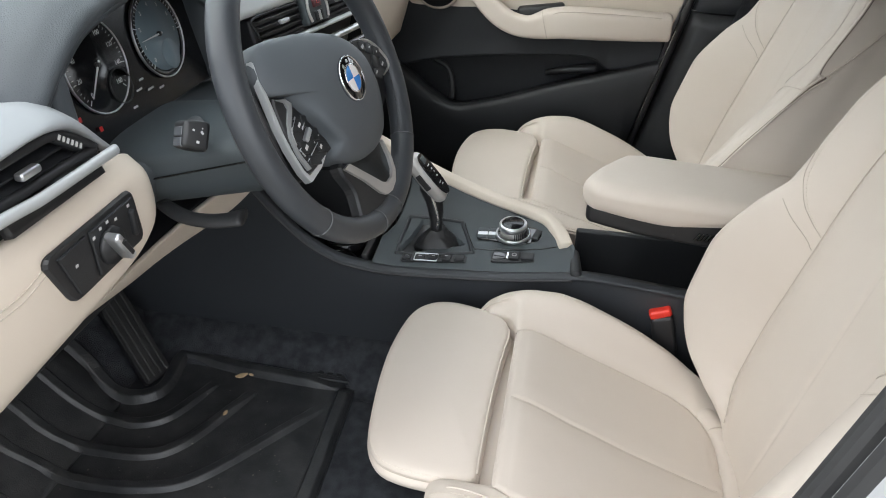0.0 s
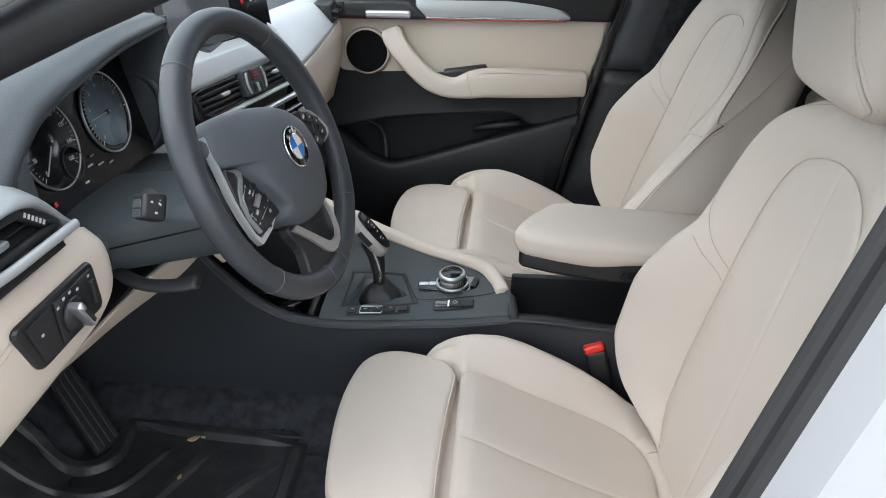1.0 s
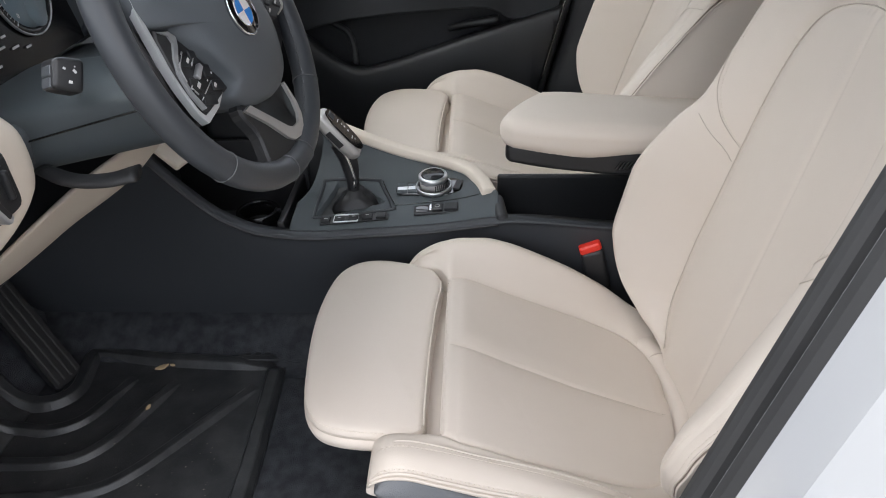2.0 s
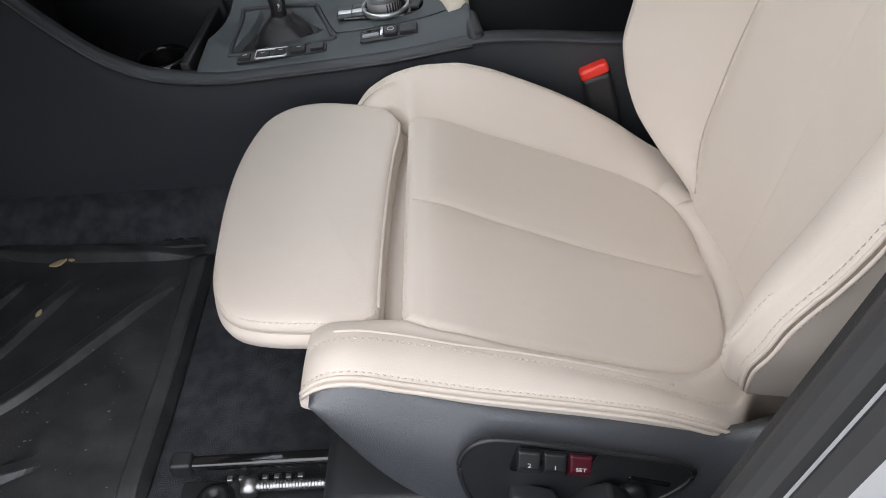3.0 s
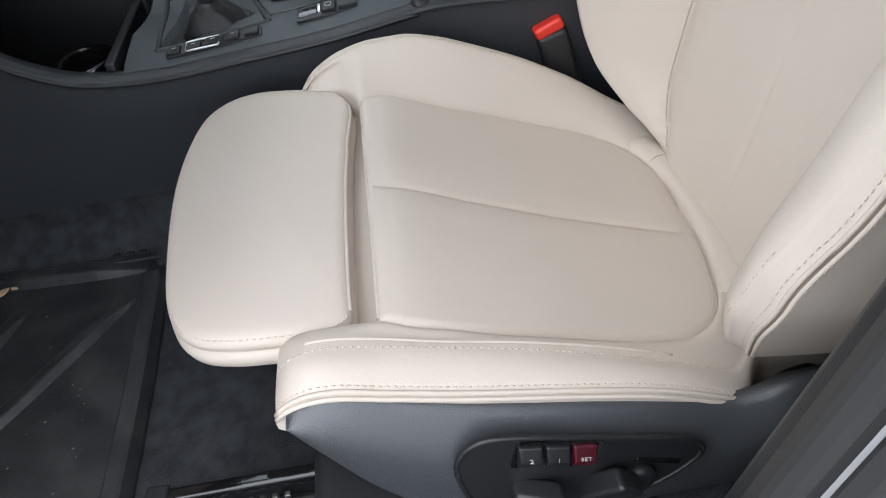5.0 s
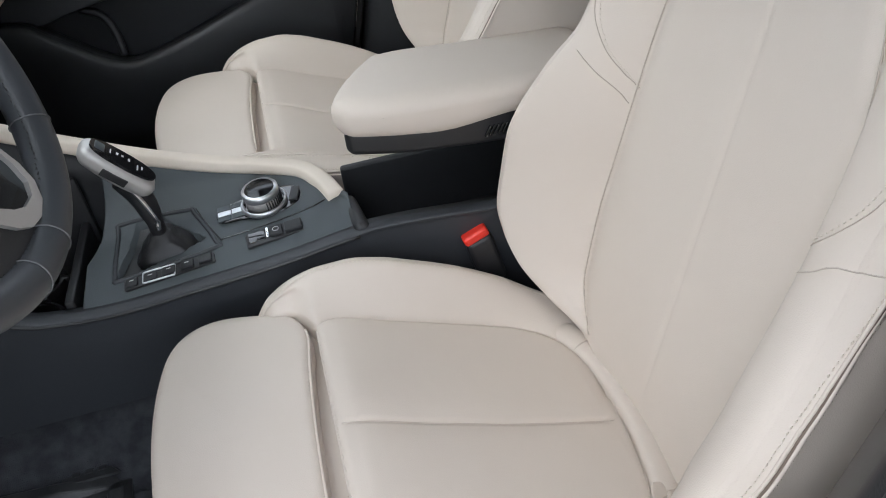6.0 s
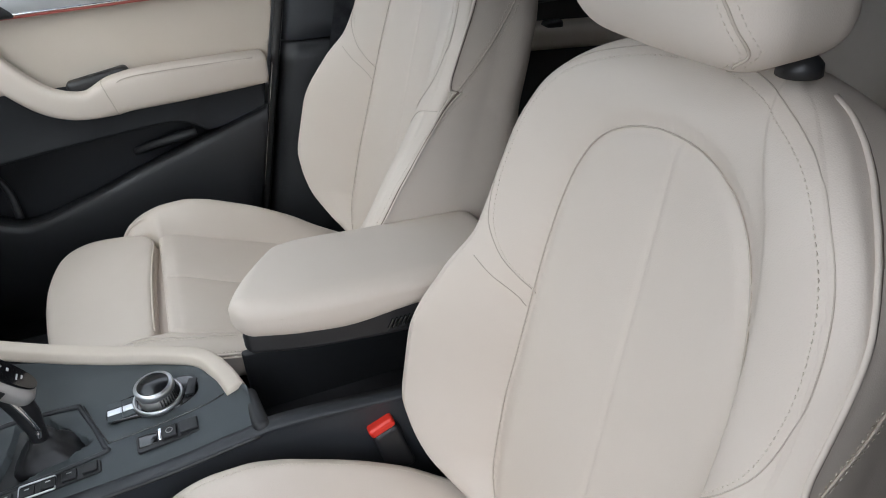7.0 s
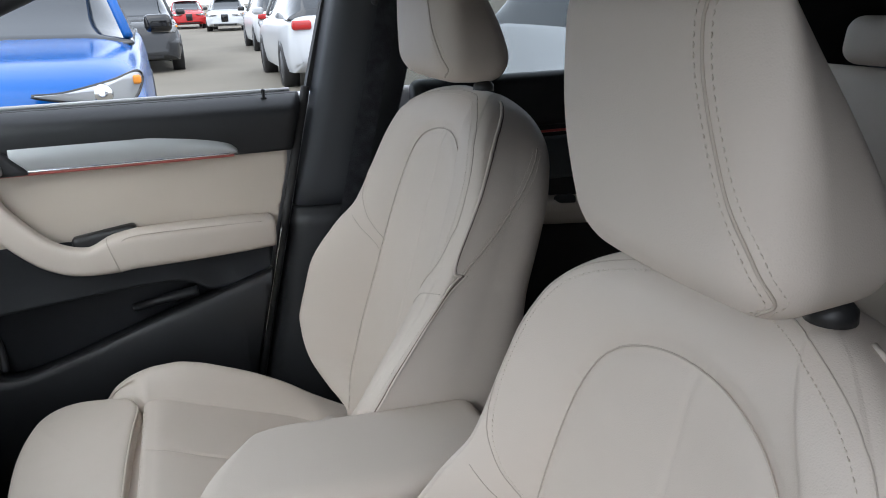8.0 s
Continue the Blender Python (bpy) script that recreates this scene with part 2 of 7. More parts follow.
def thing(name, label, category, at=(0, 0, 0), group="", kind=""):
    ob = new(name)
    ob.location = at
    ob.empty_display_size = 0.05
    return tagged(ob, label, category, group, kind)


def solid(name, me, label="", category="", kind="", group=""):
    return tagged(new(name, me), label, category, group, kind)


def frame_of(origin, xdir, ydir):
    """A matrix with its own x and y along the given ways (z is their cross product)."""
    x = Vector(xdir).normalized()
    z = x.cross(Vector(ydir)).normalized()
    y = z.cross(x)
    m = Matrix((x, y, z)).transposed().to_4x4()
    m.translation = origin
    return m

# ---- front seats ----
REC = math.atan(0.198)
BUP = np.array([math.sin(REC), 0, math.cos(REC)])
BFW = np.array([-math.cos(REC), 0, math.sin(REC)])
BORG = np.array([0.345, 0, 0.46])

# cushion: base height along x, far and near border of the insert, and the bolsters' lines (near side: y < 0)
CZ = [(-0.10, 0.622), (-0.005, 0.617), (0.10, 0.578), (0.20, 0.537), (0.30, 0.498), (0.40, 0.462)]
YFAR = [(-0.005, 0.164), (0.004, 0.171), (0.03, 0.177), (0.183, 0.175), (0.245, 0.171), (0.275, 0.163), (0.291, 0.155), (0.305, 0.142), (0.319, 0.120), (0.327, 0.095), (0.331, 0.06), (0.332, 0.018)]
YNEAR = [(-0.005, -0.172), (0.03, -0.179), (0.125, -0.176), (0.21, -0.171), (0.253, -0.164), (0.283, -0.149), (0.302, -0.128), (0.314, -0.098), (0.324, -0.05), (0.330, -0.008), (0.332, 0.018)]
RIDGE = [(-0.10, 0.575), (-0.085, 0.602), (-0.05, 0.632), (-0.02, 0.645), (0.02, 0.652), (0.05, 0.652), (0.09, 0.643), (0.135, 0.624), (0.19, 0.597), (0.245, 0.563), (0.30, 0.525), (0.40, 0.470)]
NTOP = [(-0.10, 0.630), (-0.05, 0.630), (0.0, 0.620), (0.05, 0.605), (0.10, 0.590), (0.15, 0.572), (0.20, 0.551), (0.25, 0.526), (0.29, 0.509), (0.33, 0.493), (0.40, 0.455)]
NLOW = [(-0.10, 0.622), (-0.05, 0.624), (0.0, 0.611), (0.05, 0.596), (0.10, 0.583), (0.15, 0.570), (0.20, 0.555), (0.25, 0.533), (0.29, 0.512), (0.33, 0.494), (0.40, 0.455)]
BW = [(0, 0.100), (0.05, 0.132), (0.08, 0.160), (0.115, 0.174), (0.20, 0.177), (0.30, 0.168), (0.39, 0.158), (0.45, 0.150), (0.50, 0.141), (0.545, 0.128), (0.58, 0.110), (0.602, 0.088), (0.615, 0.062), (0.623, 0.032), (0.626, 0.004)]
BO = [(0, 0.125), (0.035, 0.142), (0.055, 0.188), (0.08, 0.221), (0.11, 0.247), (0.14, 0.264), (0.20, 0.281), (0.26, 0.281), (0.32, 0.271), (0.40, 0.248), (0.44, 0.238), (0.50, 0.235), (0.56, 0.228), (0.61, 0.206), (0.65, 0.172), (0.68, 0.128), (0.70, 0.07)]
BP = [(0, 0.004), (0.035, 0.010), (0.06, 0.042), (0.10, 0.082), (0.14, 0.102), (0.18, 0.112), (0.28, 0.112), (0.38, 0.087), (0.44, 0.06), (0.52, 0.045), (0.62, 0.03), (0.70, 0.012)]
BPN = [(0, 0.012), (0.035, 0.035), (0.06, 0.068), (0.10, 0.105), (0.124, 0.121), (0.145, 0.131), (0.17, 0.138), (0.20, 0.137), (0.25, 0.121), (0.30, 0.103), (0.35, 0.081), (0.40, 0.060), (0.45, 0.044), (0.52, 0.035), (0.62, 0.026), (0.70, 0.012)]


def back_place(h, w, d):
    return BORG + np.multiply.outer(h, BUP) + np.multiply.outer(d, BFW) + np.multiply.outer(w, np.array([0, 1, 0]))


def arch_path():
    h = np.concatenate([np.linspace(0.0, 0.56, 40), np.linspace(0.565, 0.626, 60)])
    w = ease(BW, h)
    return np.r_[np.c_[h, w], np.c_[h, -w][::-1]]


ARCH = arch_path()


def back_ring(h, n=300):
    """Cross-section of the backrest at a height: (width, depth) pairs, front first."""
    wi = float(ease([(0, 0.100), (0.05, 0.132), (0.08, 0.160), (0.115, 0.174), (0.20, 0.177), (0.30, 0.168), (0.39, 0.158), (0.45, 0.150), (0.51, 0.142), (0.60, 0.120), (0.70, 0.06)], h))
    wo = float(ease(BO, h))
    wi = min(wi, wo * 0.80)
    wp = wi + 0.80 * (wo - wi)

    def half(dp, fat):
        slope = [(wi + 0.28 * (wp - wi), 0.66 * dp + 0.006), (wi + 0.66 * (wo - wi), dp - 0.001)] if fat else [(wi + 0.5 * (wp - wi), 0.50 * dp + 0.006), (wp, dp)]
        return [(0, 0.0), (wi * 0.4, 0.002), (wi * 0.8, 0.008), (wi + 0.004, 0.013)] + slope + [(wo - 0.004, dp - 0.010), (wo, dp - 0.026), (wo - 0.002, 0.45 * dp - 0.050), (wo - 0.013, -0.095), (wo * 0.6, -0.128), (0, -0.135)]

    full = half(float(ease(BP, h)), False) + [(-a, b) for a, b in half(float(ease(BPN, h)), True)[-2:0:-1]]
    ring = spline(full, n, True)
    front = np.clip((ring[:, 1] + 0.03) / 0.02, 0, 1) * (np.abs(ring[:, 0]) < wp)
    gap = np.sqrt(((ring[:, None, 0] - ARCH[None, :, 1]) ** 2 + (h - ARCH[None, :, 0]) ** 2).min(1))
    inside = (np.abs(ring[:, 0]) < ease(BW, h)) & (h < 0.626)
    rise = 0.0050 * (1 - np.exp(-((gap / 0.010) ** 2)))
    ring[:, 1] += front * (np.where(inside, 0.8 * rise, rise) - 0.003)
    ring[:, 1] -= front * inside * 0.0016 * np.exp(-((ring[:, 0] / 0.004) ** 2)) * min(1.0, h / 0.1)
    s = math.sqrt(max(0.0, 1 - max(0.0, (h - 0.62) / 0.081) ** 2))
    ring[:, 1] = -0.05 + (ring[:, 1] + 0.05) * s
    return ring


def back_front(h, w):
    """Place on the front of the backrest, 1 mm proud."""
    ring = back_ring(h, 560)
    side = ring[:200] if w >= 0 else np.vstack([ring[:1], ring[:-200:-1]])
    k = int(np.argmax(np.abs(side[:, 0])))
    d = float(np.interp(abs(w), np.abs(side[: k + 1, 0]), side[: k + 1, 1]))
    return back_place(h, w, d + 0.0006)


def back_edge(h, mirror, u):
    """Place on the skin of the backrest at the corner u of its section."""
    w, d = back_ring(h, 1100)[mirror * int(round(u * 50))]
    return back_place(h, w + mirror * 0.0006, d + 0.0004)


def edge_line(keys, mirror, n=80, du=0.0):
    """A line over the edge of the wing through (height, section corner) keys."""
    return np.array([back_edge(min(float(h), 0.699), mirror, float(u) + du) for h, u in spline(keys, n)])


def back_line(keys, n=60, mirror=1):
    """A line on the backrest through (height, width) keys."""
    return np.array([back_front(min(float(h), 0.698), mirror * float(w)) for h, w in spline(keys, n)])


def bolster_ring(x, side=1, n=72):
    """Section of a bolster: (distance from the middle, height) pairs, from the crease outwards."""
    zc = float(ease(CZ, x))
    if side > 0:
        yi = float(ease(YFAR, min(x, 0.30))) if x > -0.005 else float(ease([(-0.10, 0.200), (-0.03, 0.200), (-0.018, 0.190), (-0.005, 0.164)], x))
        zr = float(ease(RIDGE, x))
        yo = float(ease([(-0.10, 0.215), (-0.06, 0.232), (0.0, 0.240), (0.25, 0.240), (0.32, 0.225), (0.40, 0.20)], x))
        zi = min(zc, zr - 0.012)
        pts = [(yi - 0.006, zi - 0.05), (yi - 0.003, zi - 0.010), (yi + 0.004, zi + 0.002), (yi + 0.40 * (yo - yi), zi + 0.55 * (zr - zi)), (yo - 0.022, zr - 0.003), (yo - 0.010, zr), (yo - 0.002, zr - 0.008), (yo, zr - 0.03), (yo - 0.004, zr - 0.10), (yi, zr - 0.11)]
    else:
        yi = -float(ease(YNEAR, min(x, 0.312))) if x > -0.005 else 0.172
        zt, zl = float(ease(NTOP, x)), float(ease(NLOW, x))
        zi = min(zc + 0.006 * min(1.0, max(0.0, (x - 0.27) / 0.03)), zt - 0.004 if x < 0.27 else zt)
        pts = [(yi - 0.006, zi - 0.05), (yi - 0.003, zi - 0.010), (yi + 0.003, zi + 0.000), (yi + 0.5 * (0.203 - yi), zt - 0.003), (0.204, zt), (0.218, 0.42 * zt + 0.58 * zl + 0.004), (0.231, zl + 0.002), (0.2385, zl - 0.006), (0.2385, zl - 0.018), (0.232, zl - 0.05), (yi, zl - 0.06)]
    ring = spline(pts, n, True)
    if side < 0:
        ring[:, 0] = yi + (ring[:, 0] - yi) * float(ease([(0.265, 1.0), (0.276, 0.97), (0.288, 0.86), (0.300, 0.70), (0.33, 0.60), (0.40, 0.5)], max(x, 0.265)))
    end = max(0.0, (-0.052 - x) / 0.040)
    e = math.sqrt(max(0.0, 1 - end**2))
    low = 0.578
    ring[:, 1] = np.where(ring[:, 1] > low, low + (ring[:, 1] - low) * (0.06 + 0.94 * e), ring[:, 1])
    ring[:, 0] -= 0.010 * (1 - e)
    return ring


def bolster_mesh(side):
    xs = np.concatenate([-0.052 - 0.0398 * np.sin(np.linspace(math.pi / 2, 0, 20)), np.linspace(-0.048, 0.40, 70)])
    return loft("bolster", [[(x, side * a, b) for a, b in bolster_ring(x, side)] for x in xs], LEATHER)


def bolster_line(side, k, x0, x1, out=0.0008, n=90):
    """A line along a bolster at the share k of its section's way round."""
    line = []
    for x in np.linspace(x0, x1, n):
        ring = bolster_ring(x, side, 400)
        c = ring.mean(0)
        p = ring[int(round(k * 400)) % 400]
        p = p + out * (p - c) / np.linalg.norm(p - c)
        line.append((x, side * p[0], p[1]))
    return np.array(line)


THIGH = spline([(-0.0262, -0.152), (-0.0266, -0.134), (-0.0268, -0.105), (-0.0265, -0.05), (-0.025, 0.015), (-0.021, 0.09), (-0.016, 0.148), (-0.022, 0.180), (-0.040, 0.202), (-0.078, 0.216), (-0.124, 0.225), (-0.161, 0.218), (-0.187, 0.192), (-0.199, 0.146), (-0.2045, 0.087), (-0.2035, 0.025), (-0.1975, -0.042), (-0.190, -0.094), (-0.177, -0.130), (-0.157, -0.153), (-0.126, -0.165), (-0.085, -0.170), (-0.058, -0.171), (-0.040, -0.1695), (-0.030, -0.163)], 240, True)
THIGH_N = np.roll(THIGH, -1, 0) - np.roll(THIGH, 1, 0)
THIGH_N = np.c_[-THIGH_N[:, 1], THIGH_N[:, 0]] / np.linalg.norm(THIGH_N, axis=1, keepdims=True)
THIGH_C = np.array([-0.105, 0.02])
if ((THIGH + 0.01 * THIGH_N - THIGH_C) ** 2).sum() > ((THIGH - THIGH_C) ** 2).sum():
    THIGH_N = -THIGH_N


def thigh_ring(inset, dz):
    p = THIGH + inset * THIGH_N
    return np.c_[p, 0.6165 + dz - 0.006 * np.clip((-0.10 - p[:, 0]) / 0.09, 0, 1) ** 2]


def thigh_mesh():
    """A flat pad with a rounded rim, a fold below it and a softer lower half."""
    rings = [thigh_ring(e, z) for e, z in ((0.016, -0.042), (0.006, -0.039), (0.000, -0.034), (-0.002, -0.027), (-0.0015, -0.0210), (0.0016, -0.0175), (0.0030, -0.0165), (0.0016, -0.0155), (-0.0002, -0.0125), (0.0002, -0.0090), (0.0018, -0.0052), (0.0040, -0.0026))]
    edge = thigh_ring(0.004, 0.0)
    for k, z in ((0.965, -0.0010), (0.94, -0.0003), (0.90, 0.0002), (0.82, 0.0010), (0.70, 0.0022), (0.55, 0.0034), (0.38, 0.0043), (0.2, 0.0048), (0.05, 0.005)):
        rings.append(np.c_[THIGH_C + (edge[:, :2] - THIGH_C) * k, edge[:, 2] * k + (1 - k) * 0.6165 + z])
    return loft("thigh_support", rings, LEATHER)


def thigh_line(inset, dz, lo, hi):
    """A stretch of a line round the rim of the thigh support."""
    return thigh_ring(inset, dz)[int(lo * 240):int(hi * 240)]


INSERT_X = -0.005 + 0.3365 * np.unique(np.r_[0.06 * (1 - np.cos(np.linspace(0, math.pi / 2, 14))), np.linspace(0.06, 0.72, 40), 0.72 + 0.28 * np.sin(np.linspace(0, math.pi / 2, 40))])
INSERT_V = np.unique(np.r_[-1 + 0.14 * np.linspace(0, 1, 20) ** 1.5, np.linspace(-0.86, -0.08, 24), np.linspace(-0.08, 0.08, 21), np.linspace(0.08, 0.86, 24), 1 - 0.14 * np.linspace(0, 1, 20) ** 1.5])


def insert_z(x, y):
    """Upper face of the insert: two soft panels with a groove between them."""
    far, near = ease(YFAR, x), ease(YNEAR, x)
    v = (y - (far + near) / 2) / np.maximum((far - near) / 2, 1e-4)
    groove = 0.0030 * np.exp(-((y / 0.0035) ** 2)) + 0.0030 * np.exp(-((y / 0.018) ** 2))
    fade = np.clip(x / 0.02, 0, 1) * np.clip((0.33 - x) / 0.02, 0, 1)
    return ease(CZ, x) + 0.004 * (1 - v**2) * fade - groove * fade - 0.008 * (1 - v**2) * np.clip((x - 0.03) / 0.15, 0, 1)


def insert_mesh():
    far, near = ease(YFAR, INSERT_X), ease(YNEAR, INSERT_X)
    x = np.repeat(INSERT_X[:, None], len(INSERT_V), 1)
    y = (far + near)[:, None] / 2 + INSERT_V[None] * (far - near)[:, None] / 2
    rim = np.r_[np.c_[INSERT_X, far], np.c_[INSERT_X, near][::-1], np.c_[np.full(80, INSERT_X[0]), np.linspace(near[0], far[0], 80)]]
    dist = np.sqrt(((x[..., None] - rim[:, 0]) ** 2 + (y[..., None] - rim[:, 1]) ** 2).min(-1))
    r = 0.009
    z = insert_z(x, y) - (r - np.sqrt(np.maximum(r**2 - np.clip(r - dist, 0, r) ** 2, 0)))
    p = np.stack([x, y, z], -1)
    drop = np.array([0, 0, -0.045])
    p = np.concatenate([p[:, :1] + drop, p, p[:, -1:] + drop], 1)
    p = np.concatenate([p[:1] + drop * (1 - np.isclose(p[:1, :, 2:], p[:1, :, 2:].min())), p], 0)
    return sheet("seat_insert", p, LEATHER)


def rear_roll_mesh():
    """The band round the rear of the insert, below the backrest."""
    xs = 0.262 + 0.0698 * np.sin(np.linspace(0, math.pi / 2, 40))
    path = np.r_[np.c_[xs, ease(YFAR, xs)], np.c_[xs, ease(YNEAR, xs)][::-1]]
    path = spline(path[path[:, 1] > -0.128][::3], 90)
    t = np.gradient(path, axis=0)
    nrm = np.c_[-t[:, 1], t[:, 0]] / np.linalg.norm(t, axis=1, keepdims=True)
    if ((path[45] + nrm[45]) - np.array([0.15, 0]))[0] < (path[45] - np.array([0.15, 0]))[0]:
        nrm = -nrm
    rings = []
    for p, q in zip(path, nrm):
        z = float(ease(CZ, p[0])) - 0.5 * max(0.0, 0.305 - p[0]) - 0.007 * min(1.0, max(0.0, (-0.090 - p[1]) / 0.035))
        rings.append([(p[0] + q[0] * o, p[1] + q[1] * o, z + h - 0.20 * max(0.0, o)) for o, h in spline([(-0.004, -0.05), (-0.0015, -0.012), (0.003, 0.000), (0.012, 0.006), (0.026, 0.008), (0.040, 0.004), (0.050, -0.012), (0.052, -0.05)], 26, True)])
    return loft("rear_roll", rings, LEATHER)


def cross_seam(y, x0, x1):
    """The short seam across the rear band."""
    xs = np.linspace(x0, x1, 14)
    return tube("seam", np.c_[xs, np.full(14, y) + 0.2 * (xs - x0), ease(CZ, np.full(14, x0)) + 0.0085 - 0.20 * (xs - x0) - 0.010 * np.abs(np.linspace(-1, 1, 14)) ** 3], 0.0011, SEAMSHADE, 6)


def headrest_mesh():
    def bend(v):
        z = v[:, 2] / 0.106
        v[:, 1] *= 1 - 0.17 * np.clip(0.2 + 0.8 * z, 0, 1) ** 1.6 - np.where(v[:, 1] > 0, 0.36, 0.0) * np.clip(0.25 - z, 0, 1.25) ** 1.9
        v[:, 0] += 0.012 * (v[:, 1] / 0.13) ** 2
        back = np.clip((v[:, 0] + 0.045) / 0.107, 0, 1)
        v[:, 1] *= 1 - (0.03 + 0.45 * np.clip(0.5 + 0.5 * z, 0, 1)) * back ** 1.3
        v[:, 0] -= 0.080 * back * np.clip((z + 0.6) / 1.6, 0, 1) ** 1.3
        return v
    v, f = rbox_data(0.062, 0.130, 0.106, 0.040, 9, 18, bend)
    m = np.array(pose(0.460, 0.006, 1.262, 0, -2, 0))
    return welded("headrest", v @ m[:3, :3].T + m[:3, 3], f, LEATHER)


def snapped(line, me, out=0.0003):
    """A line laid onto the skin of a mesh."""
    c = np.array([p.center for p in me.polygons])
    n = np.array([p.normal for p in me.polygons])
    res = []
    for p in np.array(line):
        d = ((c - p) ** 2).sum(1)
        near = np.argsort(d)[:6]
        w = 1 / (d[near] + 1e-7)
        gap = ((p - c[near]) * n[near]).sum(1)
        res.append(p - ((gap - out)[:, None] * n[near] * w[:, None]).sum(0) / w.sum())
    return np.array(res)


def headrest_line(side):
    """The seam where the side of the headrest meets its face."""
    m = np.array(pose(0.460, 0.006, 1.262, 0, -2, 0))
    keys = [(0.100, 0.074), (0.065, 0.069), (0.03, 0.073), (-0.02, 0.090), (-0.06, 0.110), (-0.086, 0.117), (-0.098, 0.102)]
    pts = []
    for z, y in spline(keys, 70):
        edge = max(0.0, y - 0.090) / 0.042
        x = -0.062 + 0.010 * (y / 0.13) ** 2 + 0.045 * (1 - math.sqrt(max(0.0, 1 - min(edge, 0.95) ** 2)))
        low = max(0.0, abs(z) - 0.064) / 0.042
        x += 0.045 * (1 - math.sqrt(max(0.0, 1 - min(low, 0.97) ** 2)))
        taper = 1 - (0.22 * max(0.0, -z / 0.106 - 0.05) ** 1.6 if side > 0 else 0.0)
        pts.append((x - 0.0018, side * y * taper, z))
    return np.array(pts) @ m[:3, :3].T + m[:3, 3]


def beads(name, paths, mat, pitch=0.0056, length=0.0040, r=0.00085):
    """Stitches: small elongated beads along lines, joined."""
    verts, faces = [], []
    for p in paths:
        p = np.array(p, float)
        run = np.r_[0, np.cumsum(np.linalg.norm(np.diff(p, axis=0), axis=1))]
        at = np.arange(pitch / 2, run[-1], pitch)
        c = np.stack([np.interp(at, run, p[:, i]) for i in range(3)], 1)
        e = np.stack([np.interp(np.minimum(at + 0.001, run[-1]), run, p[:, i]) for i in range(3)], 1)
        t = e - c
        t /= np.maximum(np.linalg.norm(t, axis=1, keepdims=True), 1e-9)
        a = np.cross(t, (0.31, 0.52, 0.79))
        a /= np.linalg.norm(a, axis=1, keepdims=True)
        b = np.cross(t, a)
        for o, tt, aa, bb in zip(c, t, a, b):
            k = len(verts)
            verts += [o - tt * length / 2, o + aa * r, o + bb * r, o - aa * r, o - bb * r, o + tt * length / 2]
            for i in range(4):
                faces += [(k, k + 1 + i, k + 1 + (i + 1) % 4), (k + 5, k + 1 + (i + 1) % 4, k + 1 + i)]
    return mesh_of(name, verts, faces, mat, recalc=False)


SHOULDER = [(0.388, 0.161), (0.404, 0.176), (0.43, 0.196), (0.465, 0.212), (0.52, 0.216), (0.58, 0.205), (0.625, 0.180), (0.660, 0.142), (0.682, 0.088), (0.691, 0.04), (0.693, 0.0)]
SHOULDER2 = [(h - 0.004, w - 0.007) for h, w in SHOULDER[:7]] + [(h - 0.008, w - 0.003) for h, w in SHOULDER[7:]]
WINGSEAM = [(0.364, 0.164), (0.378, 0.176), (0.395, 0.196), (0.410, 0.212)]
SIDE_A = [(0.04, 6.0), (0.20, 6.0), (0.34, 6.1), (0.41, 6.6), (0.452, 7.1), (0.51, 7.7), (0.57, 8.2), (0.64, 8.7)]
SIDE_B = [(0.450, 7.05), (0.453, 6.6), (0.470, 6.25), (0.50, 6.25), (0.55, 6.5), (0.61, 6.9), (0.655, 7.2), (0.690, 7.5)]
MESH = {}
MESH["bolster_l"], MESH["bolster_r"] = bolster_mesh(-1), bolster_mesh(1)
MESH["thigh"], MESH["insert"], MESH["roll"], MESH["headrest"] = thigh_mesh(), insert_mesh(), rear_roll_mesh(), headrest_mesh()
hs = np.concatenate([np.linspace(0, 0.55, 130), np.linspace(0.553, 0.7005, 60)])
MESH["backrest"] = loft("backrest", [back_place(np.full(420, h), *back_ring(h, 420).T) for h in hs], LEATHER)
MESH["cushion_piping"] = [tube("piping", bolster_line(-1, k, -0.088, 0.29, 0.0010), 0.0020, LEATHER, 8) for k in (0.605, 0.652)]
MESH["cushion_piping"] += [tube("piping", np.c_[np.full(60, -0.0050), np.linspace(-0.166, 0.158, 60), np.full(60, 0.6105)], 0.0017, LEATHER, 8)]
MESH["thigh_piping"] = tube("piping", thigh_line(0.0012, -0.0055, 0.0, 0.265), 0.0017, LEATHER, 8)
MESH["cushion_piping"] += [tube("piping", bolster_line(-1, 0.310, -0.060, 0.23, 0.0), 0.0014, LEATHER, 8), tube("seam", bolster_line(-1, 0.628, -0.088, 0.29, 0.0002), 0.0011, SEAMSHADE, 6)]
MESH["cushion_piping"] += [cross_seam(0.122, 0.321, 0.362), cross_seam(-0.130, 0.304, 0.350)]
MESH["cushion_stitch"] = beads("stitching", [bolster_line(-1, k, -0.088, 0.285, 0.0004) for k in (0.362, 0.570)] + [bolster_line(1, 0.435, -0.06, 0.33, 0.0004)], STITCH)
MESH["thigh_stitch"] = beads("stitching", [thigh_line(0.0024, -0.0042, 0.36, 0.99)], STITCH)
MESH["thigh_seam"] = tube("seam", thigh_line(0.0022, -0.0166, 0.34, 0.99), 0.0009, SEAMSHADE, 6)
seam_x = np.linspace(0.001, 0.322, 60)
